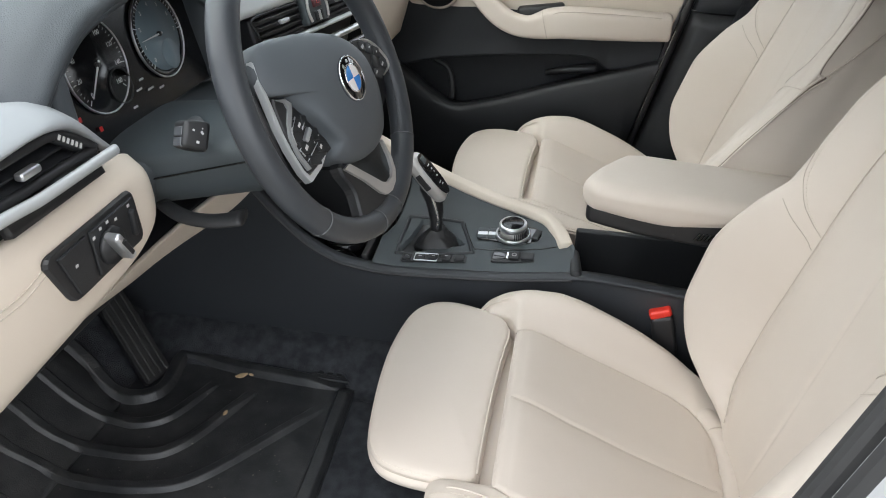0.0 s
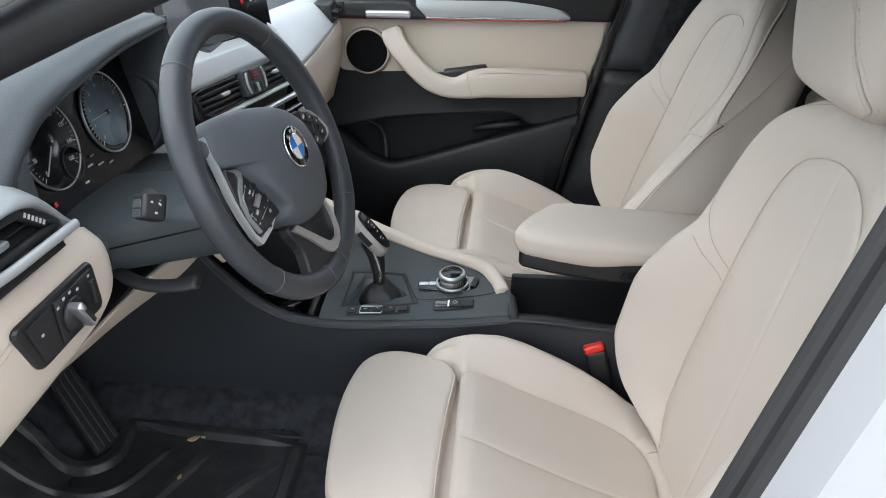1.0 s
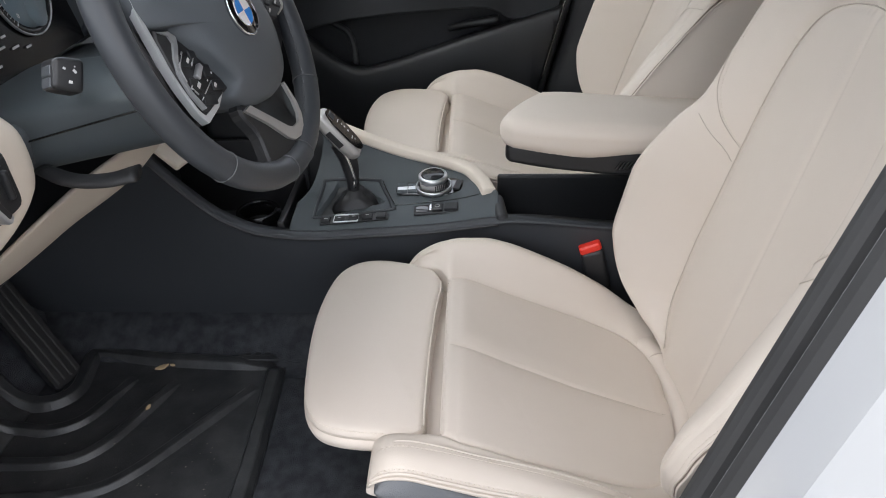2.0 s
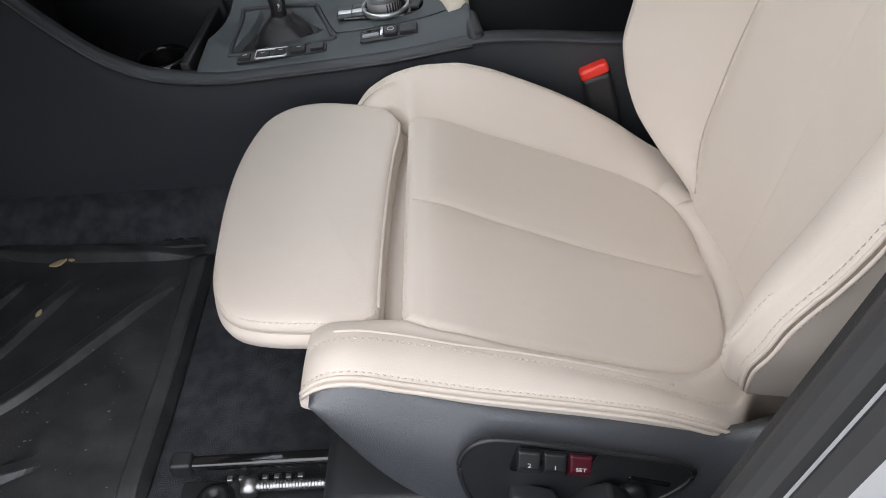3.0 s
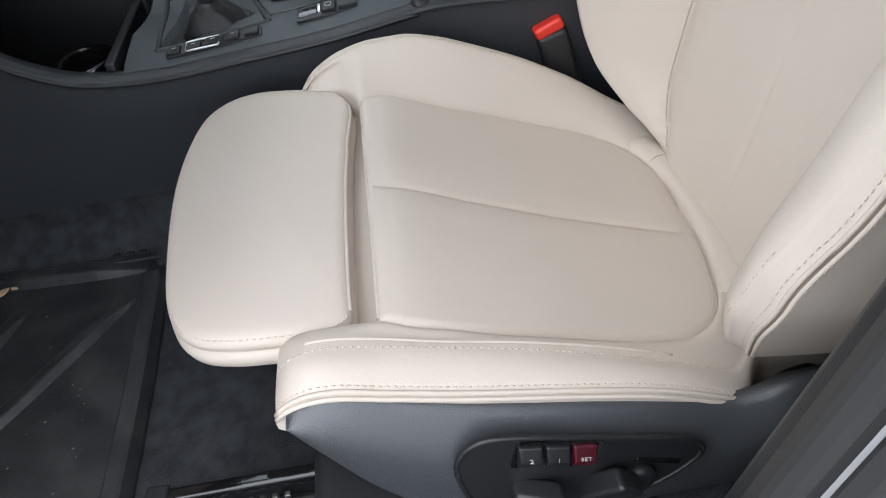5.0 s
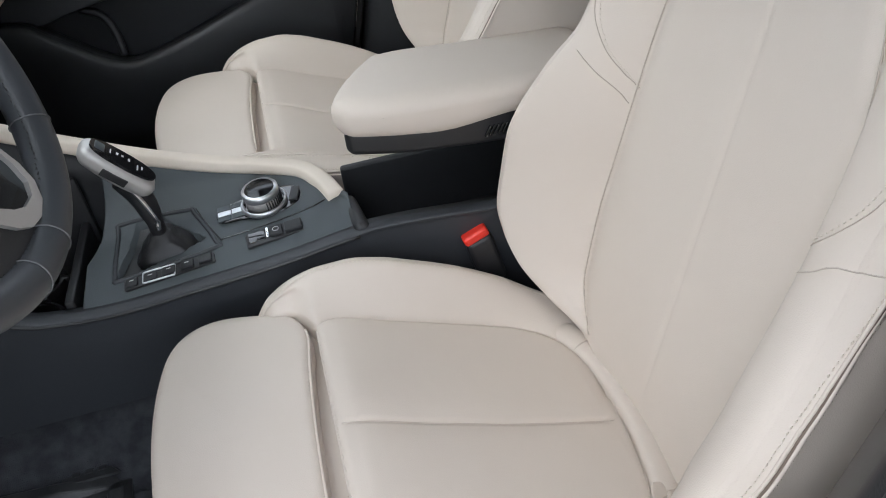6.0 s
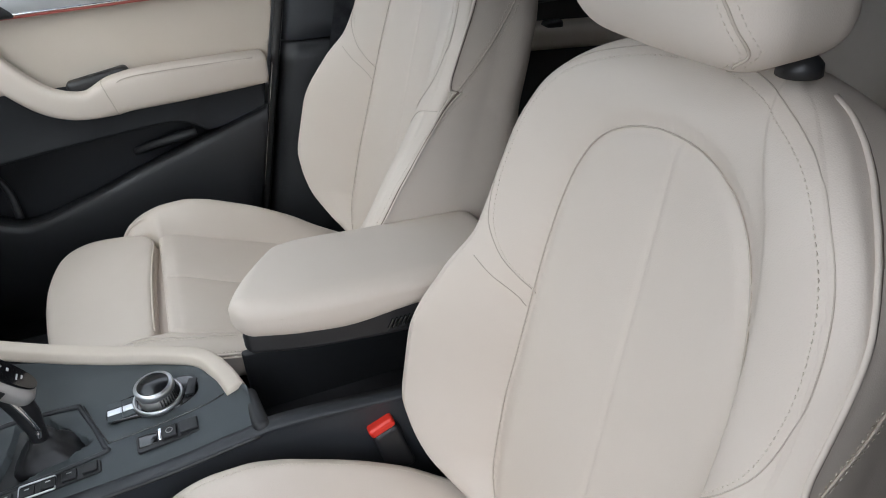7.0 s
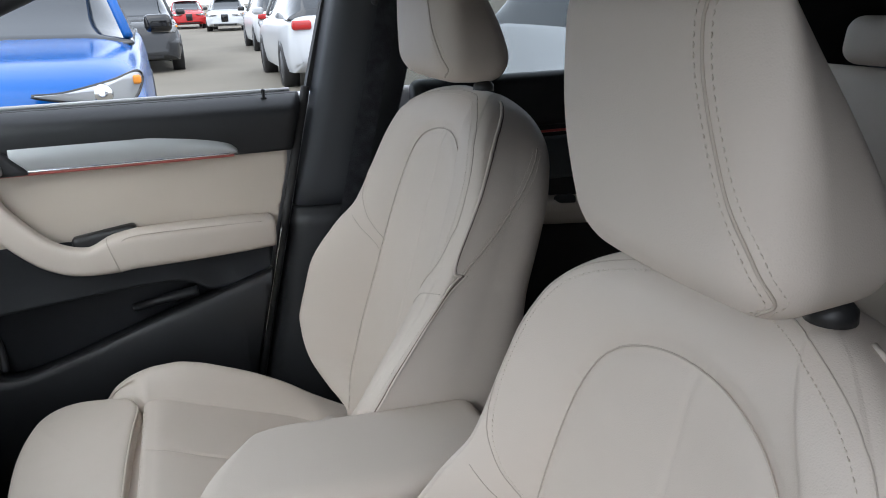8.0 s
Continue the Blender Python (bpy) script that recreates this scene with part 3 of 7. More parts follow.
MESH["insert_seam"] = tube("seam", np.c_[seam_x, np.zeros(60), insert_z(seam_x, np.zeros(60)) - 0.0003], 0.0008, SEAMSHADE, 6)
MESH["back_seams"] = [tube("seam", back_line(SHOULDER, 90, m), 0.0006, SEAMSHADE, 6) for m in (-1, 1)] + [tube("seam", back_line(WINGSEAM + [(0.420, 0.240)] * (m < 0), 40, m), 0.0006, SEAMSHADE, 6) for m in (-1, 1)]
# the thin tube between each pair of pipings is painted-in shadow
MESH["back_seams"] += [tube("piping", edge_line(SIDE_A[:5], m, 90, u), 0.0019, LEATHER, 8) for m in (-1, 1) for u in (-0.10, 0.16)] + [tube("seam", edge_line(SIDE_A[:5], m, 90, 0.03), 0.0017, GROOVESHADE, 6) for m in (-1, 1)]
MESH["back_seams"] += [tube("seam", edge_line(SIDE_A[4:], m, 60), 0.0011, SEAMSHADE, 6) for m in (-1, 1)] + [tube("piping", edge_line(SIDE_B, m, 90), 0.0024, LEATHER, 8) for m in (-1, 1)] + [tube("seam", edge_line(SIDE_B, m, 90, 0.10), 0.0016, GROOVESHADE, 6) for m in (-1, 1)]
arch = np.array([back_front(min(h, 0.625), w) for h, w in ARCH if h > 0.03]) + 0.0008 * BFW
MESH["back_seams"] += [tube("seam", arch, 0.0009, SEAMSHADE, 6)]
MESH["back_stitch"] = beads("stitching", [back_line(SHOULDER2, 90, m) for m in (-1, 1)] + [edge_line(SIDE_A[:5], m, 90, u) for m in (-1, 1) for u in (-0.30, 0.40)] + [edge_line(SIDE_A[4:], m, 90, u) for m in (-1, 1) for u in (-0.12, 0.12)] + [edge_line([(0.085, 5.25), (0.12, 5.2), (0.17, 5.2), (0.225, 5.25)], -1, 60)], STITCH, r=0.0007)
MESH["head_seams"] = [tube("seam", snapped(headrest_line(-1), MESH["headrest"]), 0.0012, SEAMSHADE, 6)]
MESH["head_stitch"] = beads("stitching", [snapped(headrest_line(-1) + np.array([dx, dy, 0]), MESH["headrest"]) for dx, dy in ((0.004, -0.0065), (-0.001, 0.0065))], STITCH, r=0.0006)


def front_seat(label, at, recline=0.0, shift=(0, 0, 0), drawn_in=0.0, tilt=0.0):
    seat = thing("front_seat", label, "car seat", at, "front seats")
    part("bolster", MESH["bolster_l"], seat)
    part("bolster", MESH["bolster_r"], seat)
    thigh = part("thigh_support", MESH["thigh"], seat)
    thigh.location = (drawn_in, 0, 0)
    part("seam", MESH["thigh_seam"], thigh)
    part("piping", MESH["thigh_piping"], thigh)
    tagged(part("stitching", MESH["thigh_stitch"], thigh), kind="stuff")
    pad = part("seat_insert", MESH["insert"], seat)
    part("seam", MESH["insert_seam"], pad)
    part("rear_roll", MESH["roll"], seat)
    for me in MESH["cushion_piping"]:
        part(me.name.split(".")[0], me, seat)
    tagged(part("stitching", MESH["cushion_stitch"], seat), kind="stuff")
    rise = Matrix.Translation((0, 0, 0.6)) @ Matrix.Rotation(-tilt, 4, "Y") @ Matrix.Translation((0, 0, -0.6))
    for child in seat.children:
        child.matrix_local = rise @ child.matrix_local
    part("gap_liner", rbox("gap_liner", (0.10, 0.37, 0.09), 0.01, LEATHER, (-0.005, 0.004, 0.540)), seat)
    part("front_skirt", rbox("front_skirt", (0.13, 0.30, 0.055), 0.025, LEATHER, (-0.045, 0.01, 0.555)), seat)
    part("seat_pan", rbox("seat_pan", (0.44, 0.42, 0.10), 0.03, BLACKHARD, (0.17, 0, 0.415)), seat, "black plastic seat base")
    turn = Matrix.Translation(shift) @ Matrix.Translation((0.36, 0, 0.47)) @ Matrix.Rotation(recline, 4, "Y") @ Matrix.Translation((-0.36, 0, -0.47))
    back = part("backrest", MESH["backrest"], seat)
    back.matrix_local = turn
    for me in MESH["back_seams"]:
        part(me.name.split(".")[0], me, back)
    tagged(part("stitching", MESH["back_stitch"], back), kind="stuff")
    head = part("headrest", MESH["headrest"], seat)
    head.matrix_local = turn
    for me in MESH["head_seams"]:
        part("seam", me, head)
    tagged(part("stitching", MESH["head_stitch"], head), kind="stuff")
    for s in (-1, 1):
        part("post_socket", lathe("post_socket", [(0, 0), (0.016, 0), (0.0155, 0.008), (0.012, 0.012), (0.006, 0.017), (0.006, 0.06), (0, 0.06)], BLACKHARD, Matrix.Translation((0.492, s * 0.088, 1.146)), 20), head, "black headrest post socket")
    return seat


driver_seat = front_seat("cream leather sports seat with stitched bolsters and extended thigh support", (0, -0.3665, 0))
front_seat("cream leather passenger seat, slightly reclined, beside the centre console", (-0.011, 0.362, 0.042), radians(5.26), (0.0147, 0, 0.0334), 0.020, radians(2.0))


# the driver's seat: moulded side trim with its switches, and the rail
def side_trim():
    xs = np.linspace(-0.079, 0.43, 90)
    rows = []
    for x in xs:
        top = float(ease([(-0.079, 0.606), (-0.071, 0.614), (-0.052, 0.616), (0.0, 0.599), (0.05, 0.582), (0.10, 0.568), (0.15, 0.555), (0.20, 0.540), (0.24, 0.528), (0.265, 0.523), (0.285, 0.527), (0.31, 0.537), (0.43, 0.54)], x))
        low = float(ease([(-0.079, 0.598), (-0.072, 0.570), (-0.055, 0.533), (-0.03, 0.492), (0.0, 0.458), (0.045, 0.426), (0.12, 0.407), (0.43, 0.405)], x))
        bul = float(ease([(-0.079, 0.250), (-0.06, 0.254), (0.0, 0.259), (0.1, 0.264), (0.43, 0.262)], x))
        rows.append([(x, -(bul - 0.020 * (1 - math.sin(math.pi * min(1, t * 2.6) / 2)) ** 1.2 - 0.034 * max(0, t - 0.40) ** 1.7), top + (low - top) * t) for t in np.linspace(0, 1, 26)])
    return sheet("side_trim", rows, SEATTRIM, 0.012, (0, 1, 0))


trim = part("side_trim", side_trim(), driver_seat, "grained black plastic side trim")
pan_m = frame_of((0.127, -0.2645, 0.5135), (1, 0, -0.24), (0.24, 0, 1))
panel_outline = spline([(-0.095, 0.01), (-0.085, 0.035), (-0.055, 0.042), (0.03, 0.036), (0.088, 0.030), (0.104, 0.012), (0.085, -0.025), (0.05, -0.047), (-0.03, -0.055), (-0.068, -0.050), (-0.085, -0.025)], 60, True)
rim_path = np.array([pan_m @ Vector((x, y, 0.002)) for x, y in panel_outline])
swp = part("switch_panel", plate("switch_panel", panel_outline, 0.0035, SWITCHBLACK, pan_m @ Matrix.Translation((0, 0, -0.001)), 0.002), driver_seat, "black seat switch panel")
part("rim", tube("rim", rim_path, 0.0024, SWITCHBLACK, 10, True), swp)
part("button_bed", plate("button_bed", rounded(0.068, 0.032, 0.004), 0.003, BLACKGLOSS, pan_m @ Matrix.Translation((-0.0195, 0.022, 0.0022))), swp)


def text_mesh(body, size, mat, m, extrude=0.0002):
    cu = bpy.data.curves.new("text", "FONT")
    cu.body, cu.size, cu.extrude = body, size, extrude
    cu.align_x, cu.align_y = "CENTER", "CENTER"
    tmp = bpy.data.objects.new("text", cu)
    scene.collection.objects.link(tmp)
    me = bpy.data.meshes.new_from_object(tmp)
    bpy.data.objects.remove(tmp)
    bpy.data.curves.remove(cu)
    me.materials.clear()
    me.materials.append(mat)
    me.transform(m)
    return me


def button_bend(v):
    """A raised face over a slanting lower lip."""
    low = np.clip((-0.003 - v[:, 1]) / 0.010, 0, 1)
    v[:, 2] += np.where(v[:, 2] > 0, 0.0016 - 0.0050 * low - 0.0022 * np.clip(v[:, 1] / 0.013, 0, 1), 0)
    v[:, 0] -= 0.19 * v[:, 1] + 0.0012 * np.sign(v[:, 0]) * np.clip(v[:, 2] / 0.006, 0, 1)
    return v


for i, (word, mat) in enumerate((("2", SWITCHBLACK), ("1", SWITCHBLACK), ("SET", MAROON))):
    bm_ = pan_m @ Matrix.Translation((-0.041 + i * 0.0215, 0.022, 0.004)) @ Matrix.Rotation(radians(-6), 4, "X")
    v, f = rbox_data(0.0102, 0.0132, 0.006, 0.0016, 3, 8, button_bend)
    me = welded("memory_button", v, f, mat)
    me.transform(bm_)
    mb = part("memory_button", me, swp, "maroon set button" if i == 2 else "black memory button")
    lean = Matrix.Shear("XZ", 4, (0, 0))
    lean[0][1] = -0.24
    part("lettering", text_mesh(word, 0.0058 if i == 2 else 0.0070, WHITE, bm_ @ Matrix.Translation((-0.0002, 0.0012, 0.0078)) @ lean), mb)


def knob(sx, sy, w, h, turn):
    def bend(v):
        v[:, 2] += 0.35 * v[:, 0]
        return v
    v, f = rbox_data(w / 2, h / 2, 0.011, 0.005, 3, 3, bend)
    me = welded("adjuster", v, f, SWITCHBLACK)
    me.transform(pan_m @ Matrix.Translation((sx, sy, 0.012)) @ Matrix.Rotation(radians(turn), 4, "Z"))
    return me


part("adjuster", knob(-0.0255, -0.026, 0.040, 0.024, 14), swp)
part("adjuster", knob(0.030, -0.016, 0.048, 0.026, 64), swp)
part("lumbar_knob", lathe("lumbar_knob", [(0, 0), (0.013, 0), (0.013, 0.008), (0.010, 0.011), (0, 0.011)], BLACKSOFT, pan_m @ Matrix.Translation((0.058, -0.013, 0.0015)), 24), swp)
part("slot", rbox("slot", (0.040, 0.005, 0.003), 0.0012, BLACKGLOSS), swp).matrix_local = pan_m @ Matrix.Translation((0.069, 0.004, 0.003)) @ Matrix.Rotation(radians(-8), 4, "Z")

# ---- floor, mats and pedals ----
solid("floor", rbox("floor", (2.9, 1.62, 0.05), 0.01, CARPET, (0.35, 0, 0.358)), "black carpeted car floor", "car floor", "structure")
solid("wall_footwell", loft("wall_footwell", [[(-0.98, y, 0.36), (-0.93, y, 0.36), (-0.74, y, 0.385), (-0.93, y, 0.62), (-0.98, y, 0.95), (-1.05, y, 0.95)] for y in (-0.80, -0.4, 0, 0.4, 0.80)], CARPET, smooth=False), "black carpeted footwell wall", "footwell", "structure")
tunnel = solid("trim_tunnel", loft("trim_tunnel", [[(x, -0.035 - 0.02 * min(1, max(0, (x + 0.6) / 0.6)), 0.37), (x, -0.055, 0.47), (x, -0.02, 0.50), (x, 0.02, 0.50), (x, 0.055, 0.47), (x, 0.045, 0.37)] for x in np.linspace(-0.98, 0.10, 16)], CARPET), "black carpet lining of the centre tunnel", "tunnel lining", "structure")


def toe_rise(x):
    """Height of the mat over the flat floor where it climbs the footwell wall."""
    d = -0.735 - np.asarray(x, float)
    return 0.6185 * (d + np.sqrt(d * d + 0.0002))


def rib_mesh(line, lift=0.005, wide=0.0125, high=0.010):
    """A raised rib with sloping flanks along a line in the plan."""
    p = spline(line, 70)
    t = np.gradient(p, axis=0)
    t /= np.linalg.norm(t, axis=1, keepdims=True)
    nrm = np.c_[-t[:, 1], t[:, 0]]
    end = np.clip(np.minimum(np.arange(70), 69 - np.arange(70)) / 7 + 0.1, 0.1, 1)
    rings = []
    for q, n_, e in zip(p, nrm, end):
        z = float(toe_rise(q[0])) + lift
        rings.append([(q[0] + n_[0] * u, q[1] + n_[1] * u, z + w) for u, w in ((-wide, -0.004), (-wide, 0.001), (-wide * 0.62, high * e * 0.9), (-wide * 0.45, high * e), (wide * 0.45, high * e), (wide * 0.62, high * e * 0.9), (wide, 0.001), (wide, -0.004))])
    return loft("rib", rings, MATRUBBER, smooth=False)


def floor_mat():
    root = thing("floor_mat", "dusty black rubber floor mat with moulded ribs", "floor mat", (0, 0, 0.384))
    o = np.array(spline([(-0.733, -0.60), (-0.733, -0.45), (-0.733, -0.32), (-0.728, -0.272), (-0.694, -0.262), (-0.668, -0.226), (-0.672, -0.140), (-0.655, -0.126), (-0.55, -0.142), (-0.42, -0.150), (-0.325, -0.156), (-0.308, -0.25), (-0.302, -0.40), (-0.303, -0.60), (-0.34, -0.64), (-0.6, -0.645), (-0.70, -0.642)], 130, True))
    part("mat_sheet", plate("mat_sheet", o, 0.006, MATRUBBER, None, 0.002), root)
    flap = [[(x, y, float(toe_rise(x)) + 0.0055) for y in np.linspace(-0.640, -0.268, 10)] for x in np.linspace(-0.90, -0.726, 20)]
    part("toe_flap", sheet("toe_flap", flap, MATRUBBER, 0.005, (0, 0, -1)), root)
    edge = [(-0.90, -0.258), (-0.80, -0.258), (-0.77, -0.266), (-0.742, -0.268), (-0.694, -0.260), (-0.668, -0.226), (-0.678, -0.146), (-0.655, -0.128), (-0.55, -0.144), (-0.42, -0.153), (-0.330, -0.156)]
    part("rim", rib_mesh(edge, 0.004, 0.016, 0.016), root)
    for e in ([(-0.326, -0.160), (-0.322, -0.25), (-0.316, -0.40), (-0.314, -0.60)], [(-0.32, -0.632), (-0.50, -0.642), (-0.735, -0.640), (-0.90, -0.636)]):
        part("rim", rib_mesh(e, 0.004, 0.017, 0.016), root)
    ribs = [[(-0.89, -0.338), (-0.817, -0.337), (-0.773, -0.334), (-0.721, -0.322), (-0.669, -0.324), (-0.619, -0.292), (-0.579, -0.19)],
            [(-0.89, -0.415), (-0.815, -0.414), (-0.771, -0.411), (-0.726, -0.398), (-0.62, -0.391), (-0.57, -0.36), (-0.53, -0.283), (-0.498, -0.20)],
            [(-0.89, -0.482), (-0.798, -0.478), (-0.745, -0.463), (-0.67, -0.465), (-0.582, -0.456), (-0.508, -0.422), (-0.416, -0.304), (-0.352, -0.21)],
            [(-0.89, -0.55), (-0.79, -0.55), (-0.74, -0.55), (-0.62, -0.552), (-0.52, -0.54), (-0.43, -0.50)]]
    for r in ribs:
        part("rib", rib_mesh(r), root)
    tab = [(-0.408, -0.150), (-0.396, -0.116), (-0.352, -0.118), (-0.322, -0.151)]
    tm = plate("logo_tab", [(x, y) for x, y in tab], 0.004, MATRUBBER, Matrix.Translation((0, 0, 0.012)) @ Matrix.Rotation(0, 4, "X"), 0.002)
    lt = part("logo_tab", tm, root)
    for i in range(3):
        part("moulded_bar", rbox("moulded_bar", (0.011, 0.012, 0.002), 0.0008, BLACKSOFT, (-0.384 + 0.018 * i, -0.134, 0.017)), lt)
    part("tunnel_flap", loft("tunnel_flap", [[(x, -0.185, 0.001), (x, -0.15, 0.006), (x, -0.105, 0.038), (x, -0.068, 0.066), (x, -0.060, 0.064), (x, -0.10, 0.028), (x, -0.15, 0.0)] for x in np.linspace(-0.95, -0.10, 30)], CARPET), root)
    return root


floor_mat()
for i, (lx, ly, s, tw) in enumerate(((-0.532, -0.176, 1.0, 20), (-0.519, -0.278, 0.55, 70), (-0.515, -0.170, 0.45, -30))):
    v, f = rbox_data(0.012 * s, 0.007 * s, 0.0008, 0.0007, 2, 3, lambda q, s=s: np.c_[q[:, 0], q[:, 1] * (1 - (q[:, 0] / (0.013 * s)) ** 2) + 0.2 * q[:, 0], q[:, 2] + 12 * q[:, 0] ** 2])
    leaf = solid("dry_leaf", welded("dry_leaf", v, f, material("dry_leaf", (0.55, 0.40, 0.24), 0.8)), "small dry brown leaf scrap on the rubber mat", "leaf", group="litter on the mat")
    leaf.matrix_world = pose(lx, ly, 0.402, 0, 0, tw)
rng = np.random.default_rng(5)
crumb_v, crumb_f = [], []
for i in range(200):
    x, y = rng.uniform(-0.72, -0.31), rng.uniform(-0.58, -0.20)
    if i > 110:
        x, y = rng.normal((-0.46, -0.40, -0.55)[i % 3], 0.035), rng.normal((-0.47, -0.36, -0.44)[i % 3], 0.03)
    r = 0.0003 + 0.0012 * rng.random() ** 4
    k = len(crumb_v)
    crumb_v += [(x - r * 1.6, y, 0.392), (x, y - r, 0.392), (x + r * 1.4, y + r * 0.5, 0.392), (x, y + r * 1.2, 0.392), (x, y, 0.392 + r)]
    crumb_f += [(k, k + 1, k + 4), (k + 1, k + 2, k + 4), (k + 2, k + 3, k + 4), (k + 3, k, k + 4)]
solid("grit", mesh_of("grit", crumb_v, crumb_f, material("pale_grit", (0.24, 0.22, 0.19), 0.9)), "pale grit and crumbs on the mat", "grit", "stuff")

pedal = thing("accelerator_pedal", "black ribbed organ-type accelerator pedal", "pedal", (-0.70, -0.205, 0.40))
pm = frame_of((0, 0, 0), (-0.52, 0.22, 0.82), (-0.30, -0.95, 0.0))
pl = plate("pedal_plate", rounded(0.26, 0.060, 0.008), 0.012, BLACKHARD, pm @ Matrix.Translation((0.12, 0, 0)), 0.003)
part("pedal_plate", pl, pedal)
for i in range(4):
    part("tread", rbox("tread", (0.24, 0.005, 0.004), 0.0015, RUBBER), pedal).matrix_local = pm @ Matrix.Translation((0.12, -0.021 + 0.014 * i, 0.0125))
brake = thing("brake_pedal", "black rubber-faced brake pedal", "pedal", (-0.80, -0.36, 0.62))
part("pad", rbox("pad", (0.02, 0.085, 0.055), 0.006, RUBBER, (0, 0, 0), (0, -30, 0)), brake)
part("arm", tube("arm", [(-0.01, 0.02, 0.01), (-0.06, 0.02, 0.14), (-0.12, 0.02, 0.28)], 0.009, BLACKHARD), brake)


# ---- seat rail in front of the driver's seat ----
rail = thing("seat_rail", "black and zinc seat rail with adjusting screw", "seat rail", (0, 0, 0.384))
part("upper_bar", rbox("upper_bar", (0.30, 0.014, 0.012), 0.004, BLACKGLOSS, (-0.10, -0.548, 0.052)), rail)
part("lower_bar", rbox("lower_bar", (0.30, 0.014, 0.012), 0.004, BLACKGLOSS, (-0.10, -0.602, 0.040)), rail)
for y, z in ((-0.548, 0.052), (-0.602, 0.040)):
    part("end_cap", rbox("end_cap", (0.022, 0.019, 0.020), 0.004, BLACKHARD, (-0.245, y, z)), rail)
part("channel", rbox("channel", (0.30, 0.044, 0.012), 0.003, BLACKSOFT, (-0.10, -0.575, 0.024)), rail)
part("foot", rbox("foot", (0.26, 0.06, 0.02), 0.004, BLACKHARD, (-0.09, -0.575, 0.009)), rail)
part("screw", tube("screw", [(x, -0.570, 0.040) for x in np.linspace(-0.18, -0.08, 20)], 0.0048, STEEL, 12), rail)
for i in range(26):
    part("thread", lathe("thread", [(0.0048, -0.0008), (0.0060, 0), (0.0048, 0.0008)], STEEL, Matrix.Translation((-0.165 + i * 0.0032, -0.570, 0.040)) @ Matrix.Rotation(radians(90), 4, "Y"), 10), rail)
part("nut", lathe("nut", [(0, -0.007), (0.010, -0.007), (0.011, 0), (0.010, 0.007), (0, 0.007)], STEEL, Matrix.Translation((-0.176, -0.570, 0.040)) @ Matrix.Rotation(radians(90), 4, "Y"), 6), rail)
part("bolt", lathe("bolt", [(0, 0), (0.015, 0), (0.015, 0.006), (0.011, 0.009), (0.006, 0.009), (0.005, 0.005), (0, 0.005)], BLACKHARD, Matrix.Translation((-0.212, -0.577, 0.030)), 20), rail)
part("washer", lathe("washer", [(0, 0), (0.020, 0), (0.020, 0.002), (0, 0.002)], BLACKHARD, Matrix.Translation((-0.212, -0.577, 0.0295)), 24), rail)
for i in range(7):
    part("tooth", rbox("tooth", (0.006, 0.006, 0.006), 0.001, STEEL, (-0.20 + i * 0.012, -0.556, 0.033)), rail)
part("rail_cover", rbox("rail_cover", (0.36, 0.085, 0.05), 0.014, BLACKSOFT, (0.085, -0.578, 0.052), n=4, inner=4), rail, "black plastic rail cover")

# ---- driver's belt buckle ----
buckle = thing("belt_buckle", "black seat belt buckle with red release button", "belt buckle", (0.235, -0.098, 0.605))
part("housing", rbox("housing", (0.040, 0.024, 0.085), 0.008, BLACKHARD, (0.012, 0, -0.040), (0, -14, 0), n=4, inner=2), buckle)
part("button", rbox("button", (0.038, 0.022, 0.016), 0.005, REDPLASTIC, (-0.001, 0, 0.006), (0, -22, 0), n=4, inner=2), buckle, "bright red release button")
part("stalk", tube("stalk", [(0.02, 0, -0.07), (0.04, 0, -0.13), (0.06, 0, -0.19)], 0.010, BLACKHARD, 8, False, 0.5), buckle)

# ---- centre console ----
EDGE = [(-0.98, 0.98), (-0.70, 0.93), (-0.56, 0.86), (-0.50, 0.775), (-0.455, 0.722), (-0.395, 0.668), (-0.33, 0.640), (-0.25, 0.632), (-0.14, 0.638), (-0.03, 0.646), (0.075, 0.660), (0.10, 0.662)]
console = thing("centre_console", "black centre console with shifter panel and cream edging", "console")


def console_side():
    rows = []
    for x in np.linspace(-0.97, 0.46, 110):
        z = float(ease(EDGE + [(0.28, 0.648), (0.46, 0.64)], x))
        rows.append([(x, y, zz) for y, zz in spline([(-0.088, z + 0.002), (-0.0965, z + 0.000), (-0.0985, z - 0.004), (-0.096, z - 0.010), (-0.094, z - 0.05), (-0.084, 0.52), (-0.070, 0.44), (-0.064, 0.372)], 26)])
    return sheet("side_panel", rows, CONSOLEBLACK, 0.012, (0, 1, 0))


part("side_panel", console_side(), console)
lip = np.array([(x, -0.0985, float(ease(EDGE, x)) - 0.010) for x in np.linspace(-0.55, 0.078, 70)])
part("lower_lip", tube("lower_lip", lip + np.array([0, 0.001, 0.004]), 0.0030, BLACKHARD, 8), console)


def top_section(x):
    """Cross-section of the console's top panel: (y, z) pairs."""
    z = float(ease(EDGE, x))
    far = float(ease([(-0.30, 0.110), (-0.10, 0.105), (0.0, 0.085), (0.045, 0.045), (0.078, -0.020)], x))
    up = float(ease([(-0.30, 0.100), (-0.20, 0.075), (-0.12, 0.048), (0.0, 0.018), (0.078, 0.004)], x))
    return spline([(-0.090, z), (-0.06, z + 0.006), (min(-0.01, far - 0.02), z + 0.011), (min(0.05, far - 0.01), z + 0.014 + 0.06 * up), (0.7 * far + 0.3 * min(0.05, far), z + 0.014 + 0.5 * up), (far, z + 0.012 + up)], 40)


